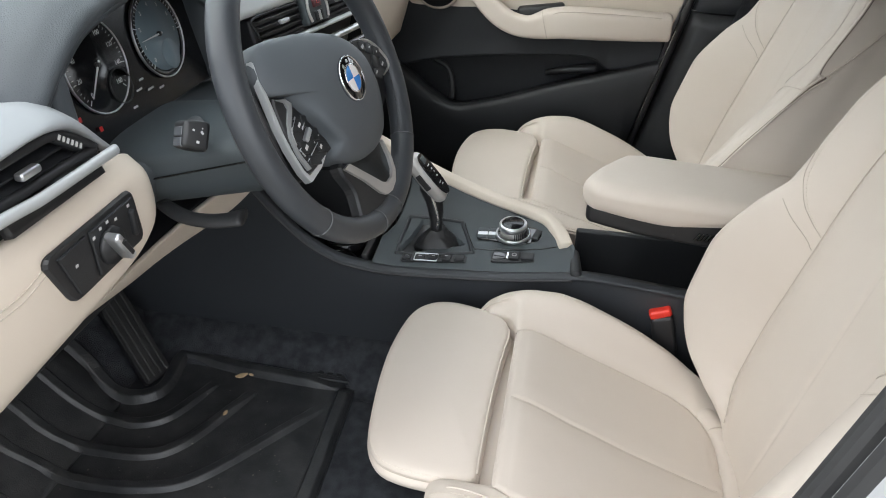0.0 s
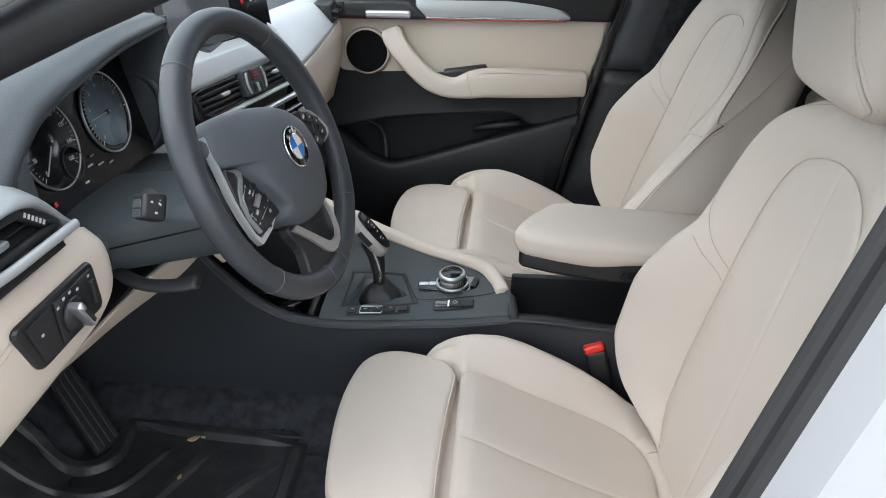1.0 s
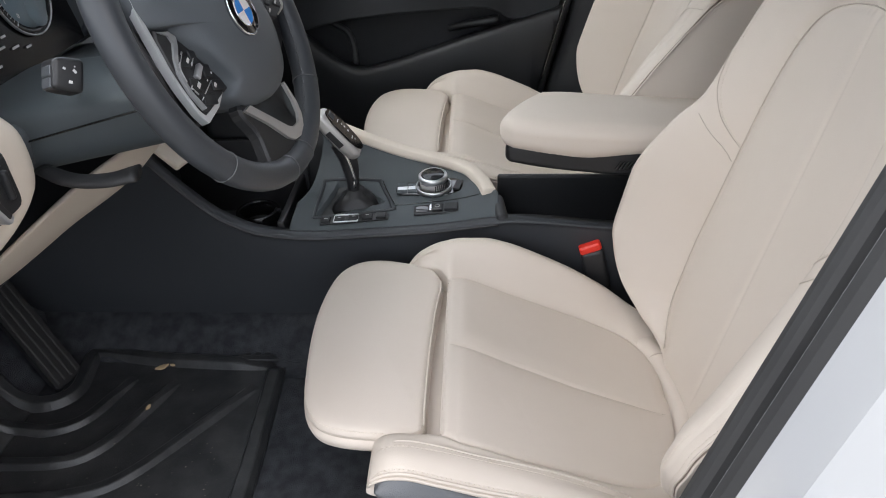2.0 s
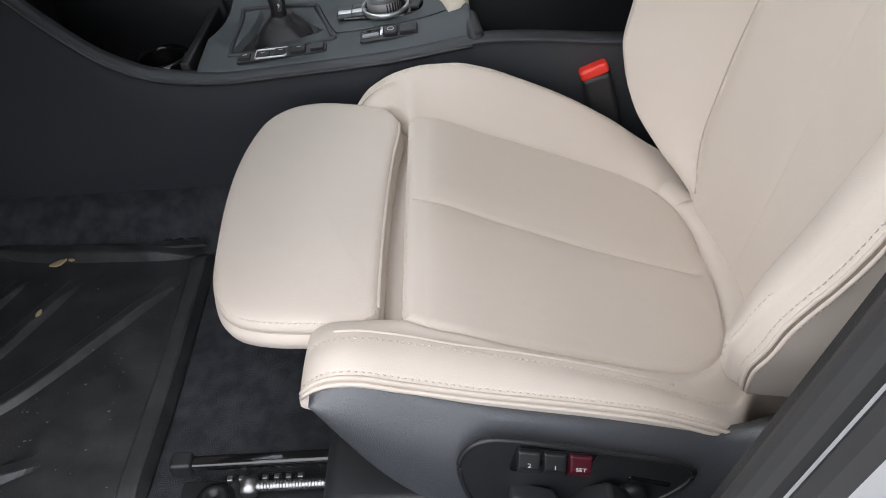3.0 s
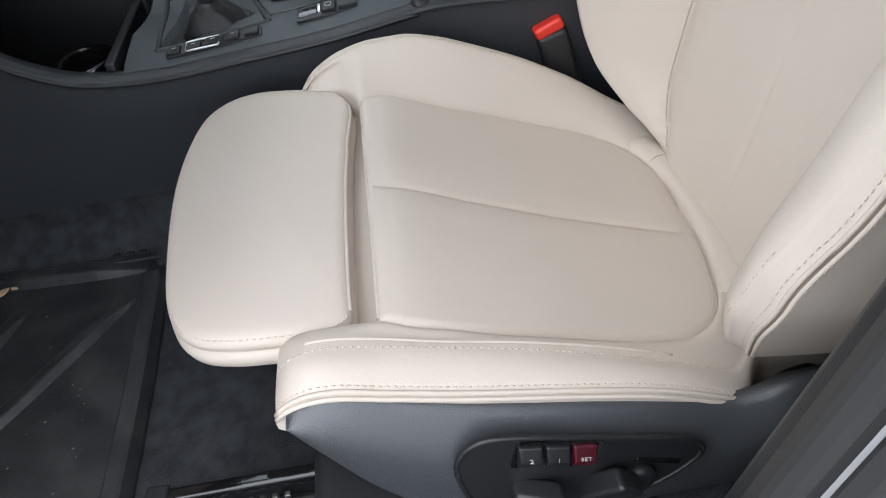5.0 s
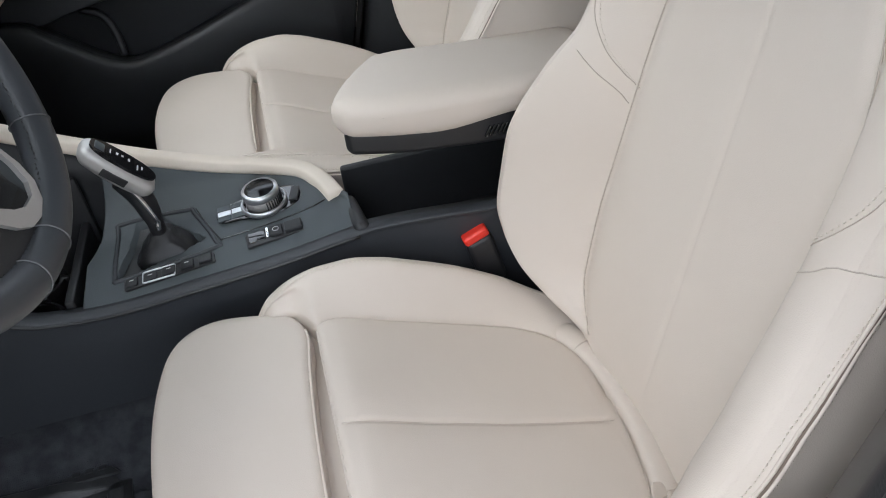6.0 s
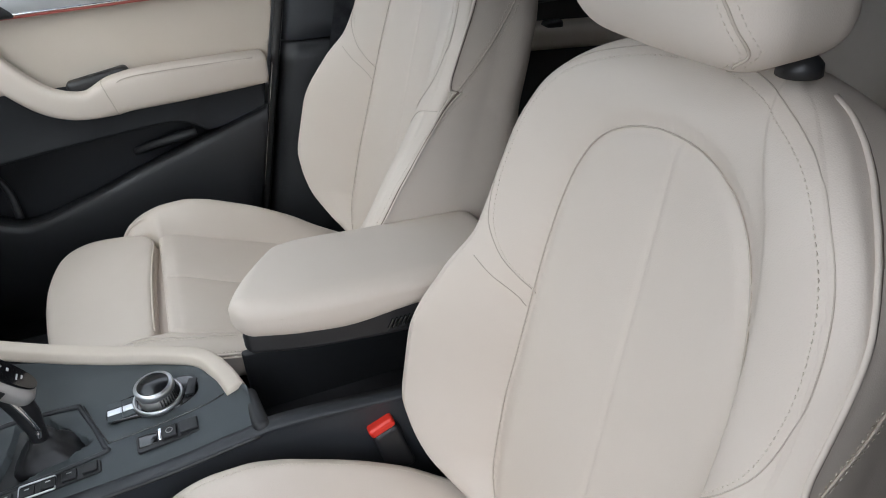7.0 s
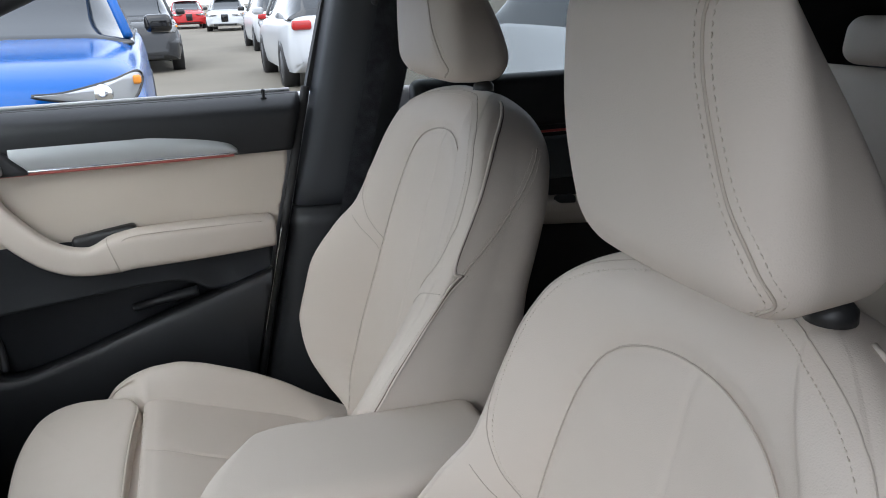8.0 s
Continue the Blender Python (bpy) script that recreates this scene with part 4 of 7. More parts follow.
def top_z(x, y=0.0):
    sec = top_section(x)
    return float(np.interp(y, sec[:, 0], sec[:, 1]))


BEZEL = spline([(-0.250, -0.036), (-0.248, 0.050), (-0.236, 0.064), (-0.152, 0.062), (-0.138, 0.052), (-0.112, -0.020), (-0.118, -0.034), (-0.236, -0.044)], 60, True)


def in_well(x, y):
    """Whether a place in the plan lies in the shifter's well."""
    a, b = BEZEL, np.roll(BEZEL, -1, 0)
    side = (b[:, 0] - a[:, 0]) * (y - a[:, 1]) - (b[:, 1] - a[:, 1]) * (x - a[:, 0])
    return bool((side > 0).all() or (side < 0).all())


def top_grid():
    rows = []
    for u in np.linspace(0, 1, 170):
        x0 = -0.288 + 0.366 * u
        ys = np.interp(np.linspace(0, 39, 100), np.arange(40), top_section(x0)[:, 0])
        row = []
        for y in ys:
            x = x0 + (1 - u) * 0.35 * max(0.0, y)
            row.append((x, y, top_z(x, y) - (0.012 if -0.26 < x < -0.10 and in_well(x, y) else 0.0)))
        rows.append(row)
    return rows


part("top_panel", sheet("top_panel", top_grid(), GREYSOFT, 0.010, (0, 0, -1)), console, "anthracite console top with a sunken shifter well")


# rear tip of the panel and its chamfered lip
part("rear_tip", rbox("rear_tip", (0.022, 0.085, 0.028), 0.009, BLACKSOFT, (0.080, -0.052, 0.655), (0, 0, 6), n=4, inner=2), console)
# cream strip that frames the panel towards the passenger
CREAMLINE = spline([(0.064, -0.012, 0.672), (0.050, 0.035, 0.675), (0.024, 0.075, 0.681), (-0.03, 0.098, 0.688), (-0.10, 0.112, 0.702), (-0.18, 0.121, 0.728), (-0.28, 0.127, 0.772), (-0.38, 0.130, 0.822), (-0.48, 0.130, 0.880)], 70)
ring = []
tan = np.gradient(CREAMLINE, axis=0)
for p, t in zip(CREAMLINE, tan):
    t = t / np.linalg.norm(t)
    a = np.cross(t, (0, 0, 1))
    a /= np.linalg.norm(a)
    b = np.cross(a, t)
    ring.append([p + u * a + w * b for u, w in spline([(-0.013, -0.012), (-0.013, 0.001), (-0.008, 0.0055), (0.006, 0.006), (0.012, 0.001), (0.013, -0.014)], 20, True)])
part("edging_strip", loft("edging_strip", ring, CREAMPLASTIC), console, "cream padded edging strip")
farside = []
for x in np.linspace(-0.48, 0.06, 40):
    i = int(np.argmin(np.abs(CREAMLINE[:, 0] - x)))
    y, z = CREAMLINE[i, 1] + 0.012, CREAMLINE[i, 2] - 0.008
    farside.append([(x, y, z), (x, y + 0.002, z - 0.06), (x, max(y - 0.01, 0.06), 0.5), (x, max(y - 0.02, 0.06), 0.38)])
part("far_panel", sheet("far_panel", farside, BLACKSOFT, 0.008, (0, -1, 0)), console)

# front tray with cup holders
part("tray_floor", rbox("tray_floor", (0.26, 0.20, 0.012), 0.004, BLACKHARD, (-0.42, 0.025, 0.560)), console)
part("tray_rear", rbox("tray_rear", (0.012, 0.20, 0.095), 0.003, BLACKHARD, (-0.303, 0.025, 0.600)), console)
part("tray_front", rbox("tray_front", (0.02, 0.22, 0.30), 0.004, BLACKHARD, (-0.555, 0.025, 0.70)), console)
part("tray_wall", rbox("tray_wall", (0.26, 0.010, 0.16), 0.003, BLACKHARD, (-0.42, 0.120, 0.64)), console)
for cx, cy in ((-0.375, -0.028), (-0.385, 0.062)):
    part("cup_ring", lathe("cup_ring", [(0.040, 0.0), (0.044, 0.004), (0.042, 0.030), (0.037, 0.034), (0.034, 0.030), (0.036, 0.0)], BLACKGLOSS, Matrix.Translation((cx, cy, 0.566)) , 32), console)
    part("cup_tongue", rbox("cup_tongue", (0.012, 0.010, 0.02), 0.003, BLACKSOFT, (cx + 0.036, cy, 0.590), (0, 25, 0)), console)

# shifter well, boot and lever
z0 = top_z(-0.18)
bez_o = BEZEL
part("shifter_bezel", tube("shifter_bezel", np.c_[bez_o, [top_z(x, y) - 0.0002 for x, y in bez_o]], 0.0034, CONSOLEBLACK, 8, True), console)
bc = bez_o.mean(0)
bed = [[(bc[0] + (x - bc[0]) * k, bc[1] + (y - bc[1]) * k, top_z(bc[0] + (x - bc[0]) * k, bc[1] + (y - bc[1]) * k) - 0.0110) for x, y in bez_o] for k in (0.97, 0.8, 0.6, 0.4, 0.2, 0.02)]
part("shifter_bed", loft("shifter_bed", bed, BLACKHARD, caps=False), console, "black leather shifter well")
boot_rings = []
for k, (w, l, h) in enumerate(((0.034, 0.044, -0.011), (0.030, 0.037, -0.004), (0.027, 0.032, 0.005), (0.022, 0.026, 0.011), (0.020, 0.022, 0.015), (0.016, 0.018, 0.018), (0.014, 0.015, 0.026))):
    boot_rings.append([(-0.180 + l * math.copysign(abs(math.cos(t)) ** 0.6, math.cos(t)), 0.004 + w * math.copysign(abs(math.sin(t)) ** 0.6, math.sin(t)), z0 + h + 0.0015 * math.sin(6 * t + k)) for t in np.linspace(0, 2 * math.pi, 36, endpoint=False)])
part("shifter_boot", loft("shifter_boot", boot_rings, BLACKHARD), console, "black leather shifter boot")
lever = part("gear_lever", tube("gear_lever", spline([(-0.183, 0.003, z0 + 0.012), (-0.182, 0.0, 0.700), (-0.186, -0.002, 0.735), (-0.196, -0.004, 0.765)], 20), np.linspace(0.010, 0.015, 20), BLACKHARD, 14, False, 1.2), console, "electronic gear lever with chrome sides")
gm = frame_of((-0.198, -0.006, 0.782), (-0.62, -0.05, 0.78), (0.05, 1.0, 0.05))


def grip_bend(v):
    k = v[:, 0] / 0.050
    v[:, 1] *= 1 - 0.16 * k**2 - 0.12 * np.clip(-k, 0, 1)
    v[:, 2] = v[:, 2] * (1 - 0.22 * k**2) - 0.002 * k**2 + 0.003 * np.clip(-k, 0, 1)
    return v


v, f = rbox_data(0.051, 0.0220, 0.0150, 0.0125, 7, 8, grip_bend)
me = welded("grip", v, f, SATIN)
me.transform(gm)
grip = part("grip", me, lever, "satin silver shifter head")
crown = spline([(0.045, 0.0), (0.040, 0.0115), (0.018, 0.0165), (-0.016, 0.0160), (-0.038, 0.0105), (-0.044, 0.0), (-0.038, -0.0105), (-0.016, -0.0160), (0.018, -0.0165), (0.040, -0.0115)], 60, True)
part("crown", plate("crown", crown, 0.004, BLACKGLOSS, gm @ Matrix.Translation((0, 0, -0.0165)), 0.0015), lever, "glossy black top of the shifter head")
for s_ in (-1, 1):
    me = rbox("side_key", (0.034, 0.003, 0.011), 0.0013, BLACKHARD)
    me.transform(gm @ Matrix.Translation((0.002, s_ * 0.0214, 0.0015)))
    part("side_key", me, lever, "black release key")
me = rbox("park_button", (0.013, 0.016, 0.003), 0.0013, GREYSOFT)
me.transform(gm @ Matrix.Translation((0.033, 0, -0.0163)))
part("park_button", me, lever)
for u, w, l, h in ((0.019, 0.002, 0.0016, 0.009), (0.010, 0.004, 0.003, 0.004), (0.003, 0.005, 0.003, 0.003), (-0.006, 0.004, 0.003, 0.005), (-0.018, -0.002, 0.002, 0.010), (-0.024, 0.001, 0.002, 0.006)):
    me = rbox("legend", (l, h, 0.0008), 0.0003, WHITE)
    me.transform(gm @ Matrix.Translation((u, w, -0.0168)))
    part("legend", me, lever)


def on_top(x, y, lift=0.0):
    return Matrix.Translation((x, y, top_z(x, y) + lift)) @ Matrix.Rotation(radians(-3.0), 4, "Y") @ Matrix.Rotation(radians(5), 4, "X")


part("chrome_strip", tube("chrome_strip", spline([(-0.196, -0.014, 0.770), (-0.184, -0.013, 0.735), (-0.177, -0.011, 0.700), (-0.178, -0.010, 0.682)], 20), np.linspace(0.0065, 0.0045, 20), CHROME, 8, False, 0.6), lever, "chrome strip on the lever")
part("panel_groove", tube("panel_groove", [(x, y, top_z(x, y) + 0.0008) for x, y in spline([(-0.136, 0.060), (-0.108, -0.014), (-0.098, -0.020), (-0.041, -0.019), (0.02, -0.016), (0.046, -0.010)], 40)], 0.0009, BLACKGLOSS, 6), console)
# switch rows along the near edge
row = part("switch_strip", plate("switch_strip", rounded(0.122, 0.021, 0.004), 0.003, BLACKHARD, on_top(-0.176, -0.056, -0.0005) @ Matrix.Rotation(radians(3), 4, "Z"), 0.001), console, "black strip of drive mode switches")
for i, w in enumerate((0.018, 0.020, 0.020, 0.020, 0.020)):
    me = rbox("switch", (w - 0.002, 0.015, 0.005), 0.0012, BLACKSOFT)
    me.transform(on_top(-0.226 + 0.0245 * i, -0.0585 + 0.0013 * i, 0.0032))
    part("switch", me, row)
    if i != 4:
        me = rbox("legend", (0.006, 0.0014, 0.0006), 0.0002, WHITE)
        me.transform(on_top(-0.226 + 0.0245 * i, -0.0565 + 0.0013 * i, 0.0058))
        part("legend", me, row)
o = np.array(rounded(0.042, 0.021, 0.002))
me = tube("silver_surround", [on_top(-0.190, -0.0565, 0.0040) @ Vector((a, b, 0)) for a, b in o], 0.0013, SILVER, 6, True)
part("silver_surround", me, row, "silver switch surround")
pb = part("brake_switch", plate("brake_switch", rounded(0.082, 0.028, 0.004), 0.003, BLACKHARD, on_top(-0.030, -0.043, -0.0005) @ Matrix.Rotation(radians(3), 4, "Z"), 0.001), console, "electric parking brake switch panel")
for i, (dx, w, mat, rise) in enumerate(((-0.026, 0.024, BLACKGLOSS, 0.002), (-0.011, 0.005, CHROME, 0.0042), (0.001, 0.018, BLACKSOFT, 0.004), (0.025, 0.024, BLACKSOFT, 0.003))):
    me = rbox("key", (w, 0.020, 0.006), 0.0016, mat)
    me.transform(on_top(-0.030 + dx, -0.042, rise))
    part("key", me, pb)
me = tube("legend", [on_top(-0.029, -0.042, 0.0074) @ Vector((0.0042 * math.cos(t), 0.0042 * math.sin(t), 0)) for t in np.linspace(0, 2 * math.pi, 20, endpoint=False)], 0.0005, WHITE, 5, True)
part("legend", me, pb)

# rotary controller
ctl = part("controller_base", plate("controller_base", spline([(-0.062, -0.014), (-0.062, 0.014), (-0.030, 0.022), (0.02, 0.030), (0.052, 0.022), (0.056, -0.012), (0.02, -0.028), (-0.03, -0.020)], 50, True), 0.004, BLACKGLOSS, on_top(-0.042, 0.028, 0.000), 0.0015), console, "infotainment controller with chrome ring")
for r1, r2, h0, h1, mat, nm in ((0.030, 0.0335, 0.002, 0.009, SILVER, "lower_ring"), (0.0, 0.0255, 0.004, 0.022, SATIN, "knob_body"), (0.0, 0.0262, 0.020, 0.030, SILVER, "knob_ring"), (0.0, 0.0215, 0.0295, 0.0312, DIALBLACK, "knob_top")):
    prof2 = [(r1, h0), (r2, h0), (r2, h1 - 0.0015), (r2 - 0.0015, h1), (max(r1, 0.0), h1)]
    part(nm, lathe(nm, prof2, mat, on_top(-0.038, 0.028, 0.001), 48), ctl)
for i in range(40):
    t = 2 * math.pi * i / 40
    me = rbox("grip_notch", (0.0015, 0.0022, 0.013), 0.0005, BLACKSOFT)
    me.transform(on_top(-0.038, 0.028, 0.014) @ Matrix.Rotation(t, 4, "Z") @ Matrix.Translation((0.0258, 0, 0)))
    part("grip_notch", me, ctl)
for i in range(3):
    for j in (0, 1):
        me = rbox("menu_key", (0.019, 0.0105, 0.004), 0.001, SILVER if i == 1 else GREYSOFT)
        me.transform(on_top(-0.096 + 0.020 * j, 0.017 + 0.0115 * i, 0.0042))
        part("menu_key", me, ctl)
me = rbox("menu_key", (0.012, 0.03, 0.004), 0.001, BLACKSOFT)
me.transform(on_top(0.006, 0.026, 0.0042) @ Matrix.Rotation(radians(-15), 4, "Z"))
part("menu_key", me, ctl)

# storage bin behind the panel
part("bin_floor", rbox("bin_floor", (0.34, 0.16, 0.01), 0.003, BLACKHARD, (0.26, 0.0, 0.545)), console)
part("bin_far_wall", rbox("bin_far_wall", (0.38, 0.014, 0.15), 0.005, BLACKSOFT, (0.27, 0.082, 0.585)), console)
part("bin_rear", rbox("bin_rear", (0.02, 0.18, 0.30), 0.006, BLACKSOFT, (0.46, 0.0, 0.53)), console)
part("near_rail", tube("near_rail", [(x, -0.086, 0.655 - 0.012 * min(1, max(0, (x - 0.08) / 0.2))) for x in np.linspace(0.075, 0.46, 20)], 0.007, BLACKSOFT, 10), console)

# armrest
arm = thing("armrest", "cream leather centre armrest with black underside", "armrest", (0, 0, 0))


def arm_bend(v):
    x = v[:, 0] * 1.06 + 0.266
    k = np.clip((x - 0.08) / 0.35, 0, 1)
    half = ease([(0.07, 0.055), (0.10, 0.074), (0.16, 0.086), (0.25, 0.088), (0.44, 0.086)], x)
    s = v[:, 1] / 0.088
    x2 = x + 0.080 * (0.5 + 0.5 * s) ** 1.5 * np.clip(1 - (x - 0.07) / 0.2, 0, 1)
    bow = -0.014 * np.exp(-(((x - 0.215) / 0.07) ** 2)) * np.clip(-v[:, 2] / 0.03, 0, 1)
    return np.c_[x2, s * half + 0.010, v[:, 2] * (0.80 - 0.06 * k) * np.where(v[:, 2] < 0, 1.30 - 0.30 * k, 1.0) + 0.803 - 0.018 * k + bow + 0.005 * (1 - s**2) * np.clip(v[:, 2] / 0.02, 0, 1)]


v, f = rbox_data(0.180, 0.088, 0.030, 0.026, 7, 18, arm_bend)
part("pad", welded("pad", v, f, LEATHER), arm)


def armb_bend(v):
    x = v[:, 0] + 0.262
    half = ease([(0.07, 0.050), (0.10, 0.068), (0.18, 0.080), (0.46, 0.082)], x)
    s = v[:, 1] / 0.08
    x2 = x + 0.04 * (0.5 + 0.5 * s) * np.clip(1 - (x - 0.07) / 0.2, 0, 1)
    drop = ease([(0.07, 0.0), (0.2, -0.014), (0.28, -0.022), (0.46, -0.03)], x)
    return np.c_[x2, s * half + 0.010, np.where(v[:, 2] < 0, v[:, 2] + drop, v[:, 2] + 0.006 * np.clip((x - 0.22) / 0.08, 0, 1)) + 0.768]


v, f = rbox_data(0.176, 0.08, 0.016, 0.010, 4, 14, armb_bend)
part("base", welded("base", v, f, BLACKHARD), arm)
for i in range(8):
    part("air_slot", rbox("air_slot", (0.003, 0.004, 0.016), 0.001, BLACKGLOSS, (0.272 + 0.006 * i, -0.0735, 0.752), (0, 30, 0)), arm)
loop = []
for t in np.linspace(0, 2 * math.pi, 80, endpoint=False):
    c, s_ = math.cos(t), math.sin(t)
    q = np.array([[0.180 * math.copysign(abs(c) ** 0.35, c), 0.0885 * math.copysign(abs(s_) ** 0.35, s_), 0.004]])
    loop.append(arm_bend(q)[0])
part("seam", tube("seam", loop, 0.0012, SEAMSHADE, 6, True), arm)

# ---- dashboard ----
dash = thing("dashboard", "two-tone dashboard, anthracite above and cream below", "dashboard")


def strip(name, rows, mat, n=14, thick=0.012, way=(-1, 0, -0.3), parent=None, label="", m=60):
    """A skin through a few section curves, each a list of (x, y, z)."""
    sec = np.array([spline(r, n) for r in rows])
    full = np.stack([spline(sec[:, j], m) for j in range(n)], 1)
    return part(name, sheet(name, full, mat, thick, way), parent or dash, label)


# upper body, from the windscreen to the front lip
strip("dash_top", [[(-1.02, y, 1.055 + 0.02 * c), (-0.80, y, 1.10 + 0.02 * c), (-0.60, y, 1.115 + 0.02 * c), (-0.50, y, 1.105 + 0.02 * c), (-0.470, y, 1.085 + 0.015 * c), (-0.468, y, 1.05), (-0.50, y, 1.00)] for y, c in ((-0.19, 1.0), (0.0, 1.0), (0.2, 1.0), (0.45, 0.8), (0.78, 0.0))], DASHTONED, 18)
strip("dash_corner", [[(-1.02, y, 1.055), (-0.80, y, 1.10), (-0.62, y, 1.118), (-0.52, y, 1.120), (-0.455, y, 1.118)] for y in (-0.80, -0.72, -0.66, -0.62)], DASHTONED, 14)
# hood over the instruments
hood = []
for u in np.linspace(0, 1, 40):
    y = -0.640 + 0.452 * u
    low = float(ease([(-0.64, 1.085), (-0.605, 1.115), (-0.57, 1.140), (-0.529, 1.161), (-0.435, 1.178), (-0.306, 1.193), (-0.188, 1.197)], y))
    lip = float(ease([(-0.64, 0.040), (-0.53, 0.032), (-0.30, 0.022), (-0.188, 0.016)], y))
    top = low + lip
    front = -0.432 - 0.012 * u
    hood.append(spline([(-1.0, y, 1.06), (-0.78, y, 1.125), (-0.66, y, top - 0.026), (-0.54, y, top - 0.004), (-0.47, y, top), (front - 0.012, y, top - 0.25 * lip), (front, y, top - 0.55 * lip), (front - 0.004, y, low + 0.001), (front - 0.03, y, low + 0.002), (-0.515, y, low - 0.004)], 30))
part("cluster_hood", sheet("cluster_hood", hood, DASHTONED, 0.007, (-0.3, 0, -0.9)), dash, "grained anthracite instrument hood")
# flanks of the instrument recess
rows = []
for k in np.linspace(0, 1, 14):
    z = 1.208 - 0.200 * k
    xf = -0.447 - 0.048 * k ** 1.4
    rows.append([(xf - 0.075, -0.196 + 0.012 * (1 - k), z), (xf - 0.03, -0.190, z), (xf - 0.004, -0.188, z), (xf, -0.183, z), (xf - 0.004, -0.177, z), (xf - 0.06, -0.172, z - 0.01)])
part("hood_cheek", sheet("hood_cheek", rows, DASHTONED, 0.004, (0, 1, 0)), dash)
rows = []
for k in np.linspace(0, 1, 14):
    z = 1.135 - 0.135 * k
    rows.append([(-0.520, -0.556 + 0.004 * k, z), (-0.47, -0.565 + 0.006 * k, z), (-0.440, -0.572 + 0.010 * k, z), (-0.435, -0.580 + 0.010 * k, z), (-0.440, -0.60, z)])
part("hood_cheek", sheet("hood_cheek", rows, DASHTONED, 0.004, (0, -1, 0)), dash)
strip("cluster_ledge", [[(-0.515, y, 0.990), (-0.48, y, 0.992), (-0.445, y, 0.998), (-0.430, y, 0.985), (-0.435, y, 0.95)] for y in (-0.585, -0.45, -0.3, -0.165)], DASHTONED, 10)

# instrument cluster
cl = thing("instrument_cluster", "black instrument cluster with two chrome-ringed dials", "instrument cluster")
cm = frame_of((-0.512, -0.352, 1.092), (0, 1, 0), (-0.22, 0, 1))
part("backplate", plate("backplate", rounded(0.40, 0.175, 0.03), 0.004, DIALBLACK, cm @ Matrix.Translation((0, 0, -0.006))), cl)
DIALPRINT = material("dial_print", (0.62, 0.63, 0.64), 0.5)
# blue-grey glow of the right dial, put into its base colour
GREYBLUE = material("dial_glow_face", (0.17, 0.225, 0.26), 0.35, coat=0.3)
for gx, face in ((-0.073, DIALBLACK), (0.070, GREYBLUE)):
    gmx = cm @ Matrix.Translation((gx, 0, 0))
    dial = part("dial", lathe("dial", [(0, 0), (0.056, 0), (0.056, 0.002), (0, 0.002)], face, gmx, 48), cl)
    part("ring", lathe("ring", [(0.0552, 0), (0.0572, 0), (0.0572, 0.003), (0.0562, 0.004), (0.0552, 0.003)], SILVER, gmx, 56), dial, "chrome dial ring")
    for i in range(41 if gx < 0 else 36):
        a_ = radians(225 - (270 if gx < 0 else 262) * i / 40)
        big = i % 5 == 0
        me = rbox("tick", (0.0065 if big else 0.0035, 0.0011 if big else 0.0006, 0.0006), 0.0002, DIALPRINT)
        me.transform(gmx @ Matrix.Rotation(a_, 4, "Z") @ Matrix.Translation((0.0495, 0, 0.0024)))
        part("tick", me, dial)
        if big:
            word = str(i * 4) if gx < 0 else str(i // 5)
            me = text_mesh(word, 0.0080, DIALPRINT, gmx @ Matrix.Translation((0.0395 * math.cos(a_), 0.0395 * math.sin(a_), 0.0026)))
            part("numeral", me, dial)
    me = plate("needle", [(-0.006, -0.0012), (0.044, -0.0004), (0.044, 0.0004), (-0.006, 0.0012)], 0.0012, DIALPRINT, gmx @ Matrix.Rotation(radians(225 if gx < 0 else 180), 4, "Z") @ Matrix.Translation((0, 0, 0.004)))
    part("needle", me, dial)
    if gx > 0:
        part("dial_border", lathe("dial_border", [(0.0475, 0.0018), (0.0555, 0.0018), (0.0555, 0.0023), (0.0475, 0.0023)], DIALBLACK, gmx, 56), dial, "black border of the dial")
        part("dial_window", lathe("dial_window", [(0, 0.0020), (0.020, 0.0020), (0.020, 0.0024), (0, 0.0024)], GREYBLUE, gmx @ Matrix.Translation((0.012, -0.030, 0.0003)), 32), dial)
    part("hub", lathe("hub", [(0, 0.002), (0.0035, 0.002), (0.003, 0.0055), (0, 0.0055)], BLACKHARD, gmx, 24), dial)
me = lathe("fuel_dial", [(0.0205, 0.002), (0.0215, 0.002), (0.0215, 0.004), (0.0205, 0.004)], BLACKSOFT, cm @ Matrix.Translation((-0.045, -0.034, 0)), 32)
part("fuel_dial", me, cl)
for i, (bx, by, w) in enumerate(((-0.012, -0.050, 0.018), (0.012, -0.056, 0.020), (0.0, -0.040, 0.014), (0.036, -0.062, 0.016), (-0.032, -0.066, 0.014), (0.115, -0.030, 0.010))):
    me = rbox("readout_bar", (w * 0.7, 0.0026, 0.0006), 0.0002, material("readout", (0.5, 0.5, 0.5), 0.6))
    me.transform(cm @ Matrix.Translation((bx, by, 0.0004)))
    part("readout_bar", me, cl)
WARN = material("warning_red", (0.6, 0.02, 0.02), 0.5)
for bx, by in ((-0.108, -0.066), (-0.135, -0.045)):
    me = rbox("warning_light", (0.006, 0.006, 0.0006), 0.0003, WARN)
    me.transform(cm @ Matrix.Translation((bx, by, 0.0006)))
    part("warning_light", me, cl)

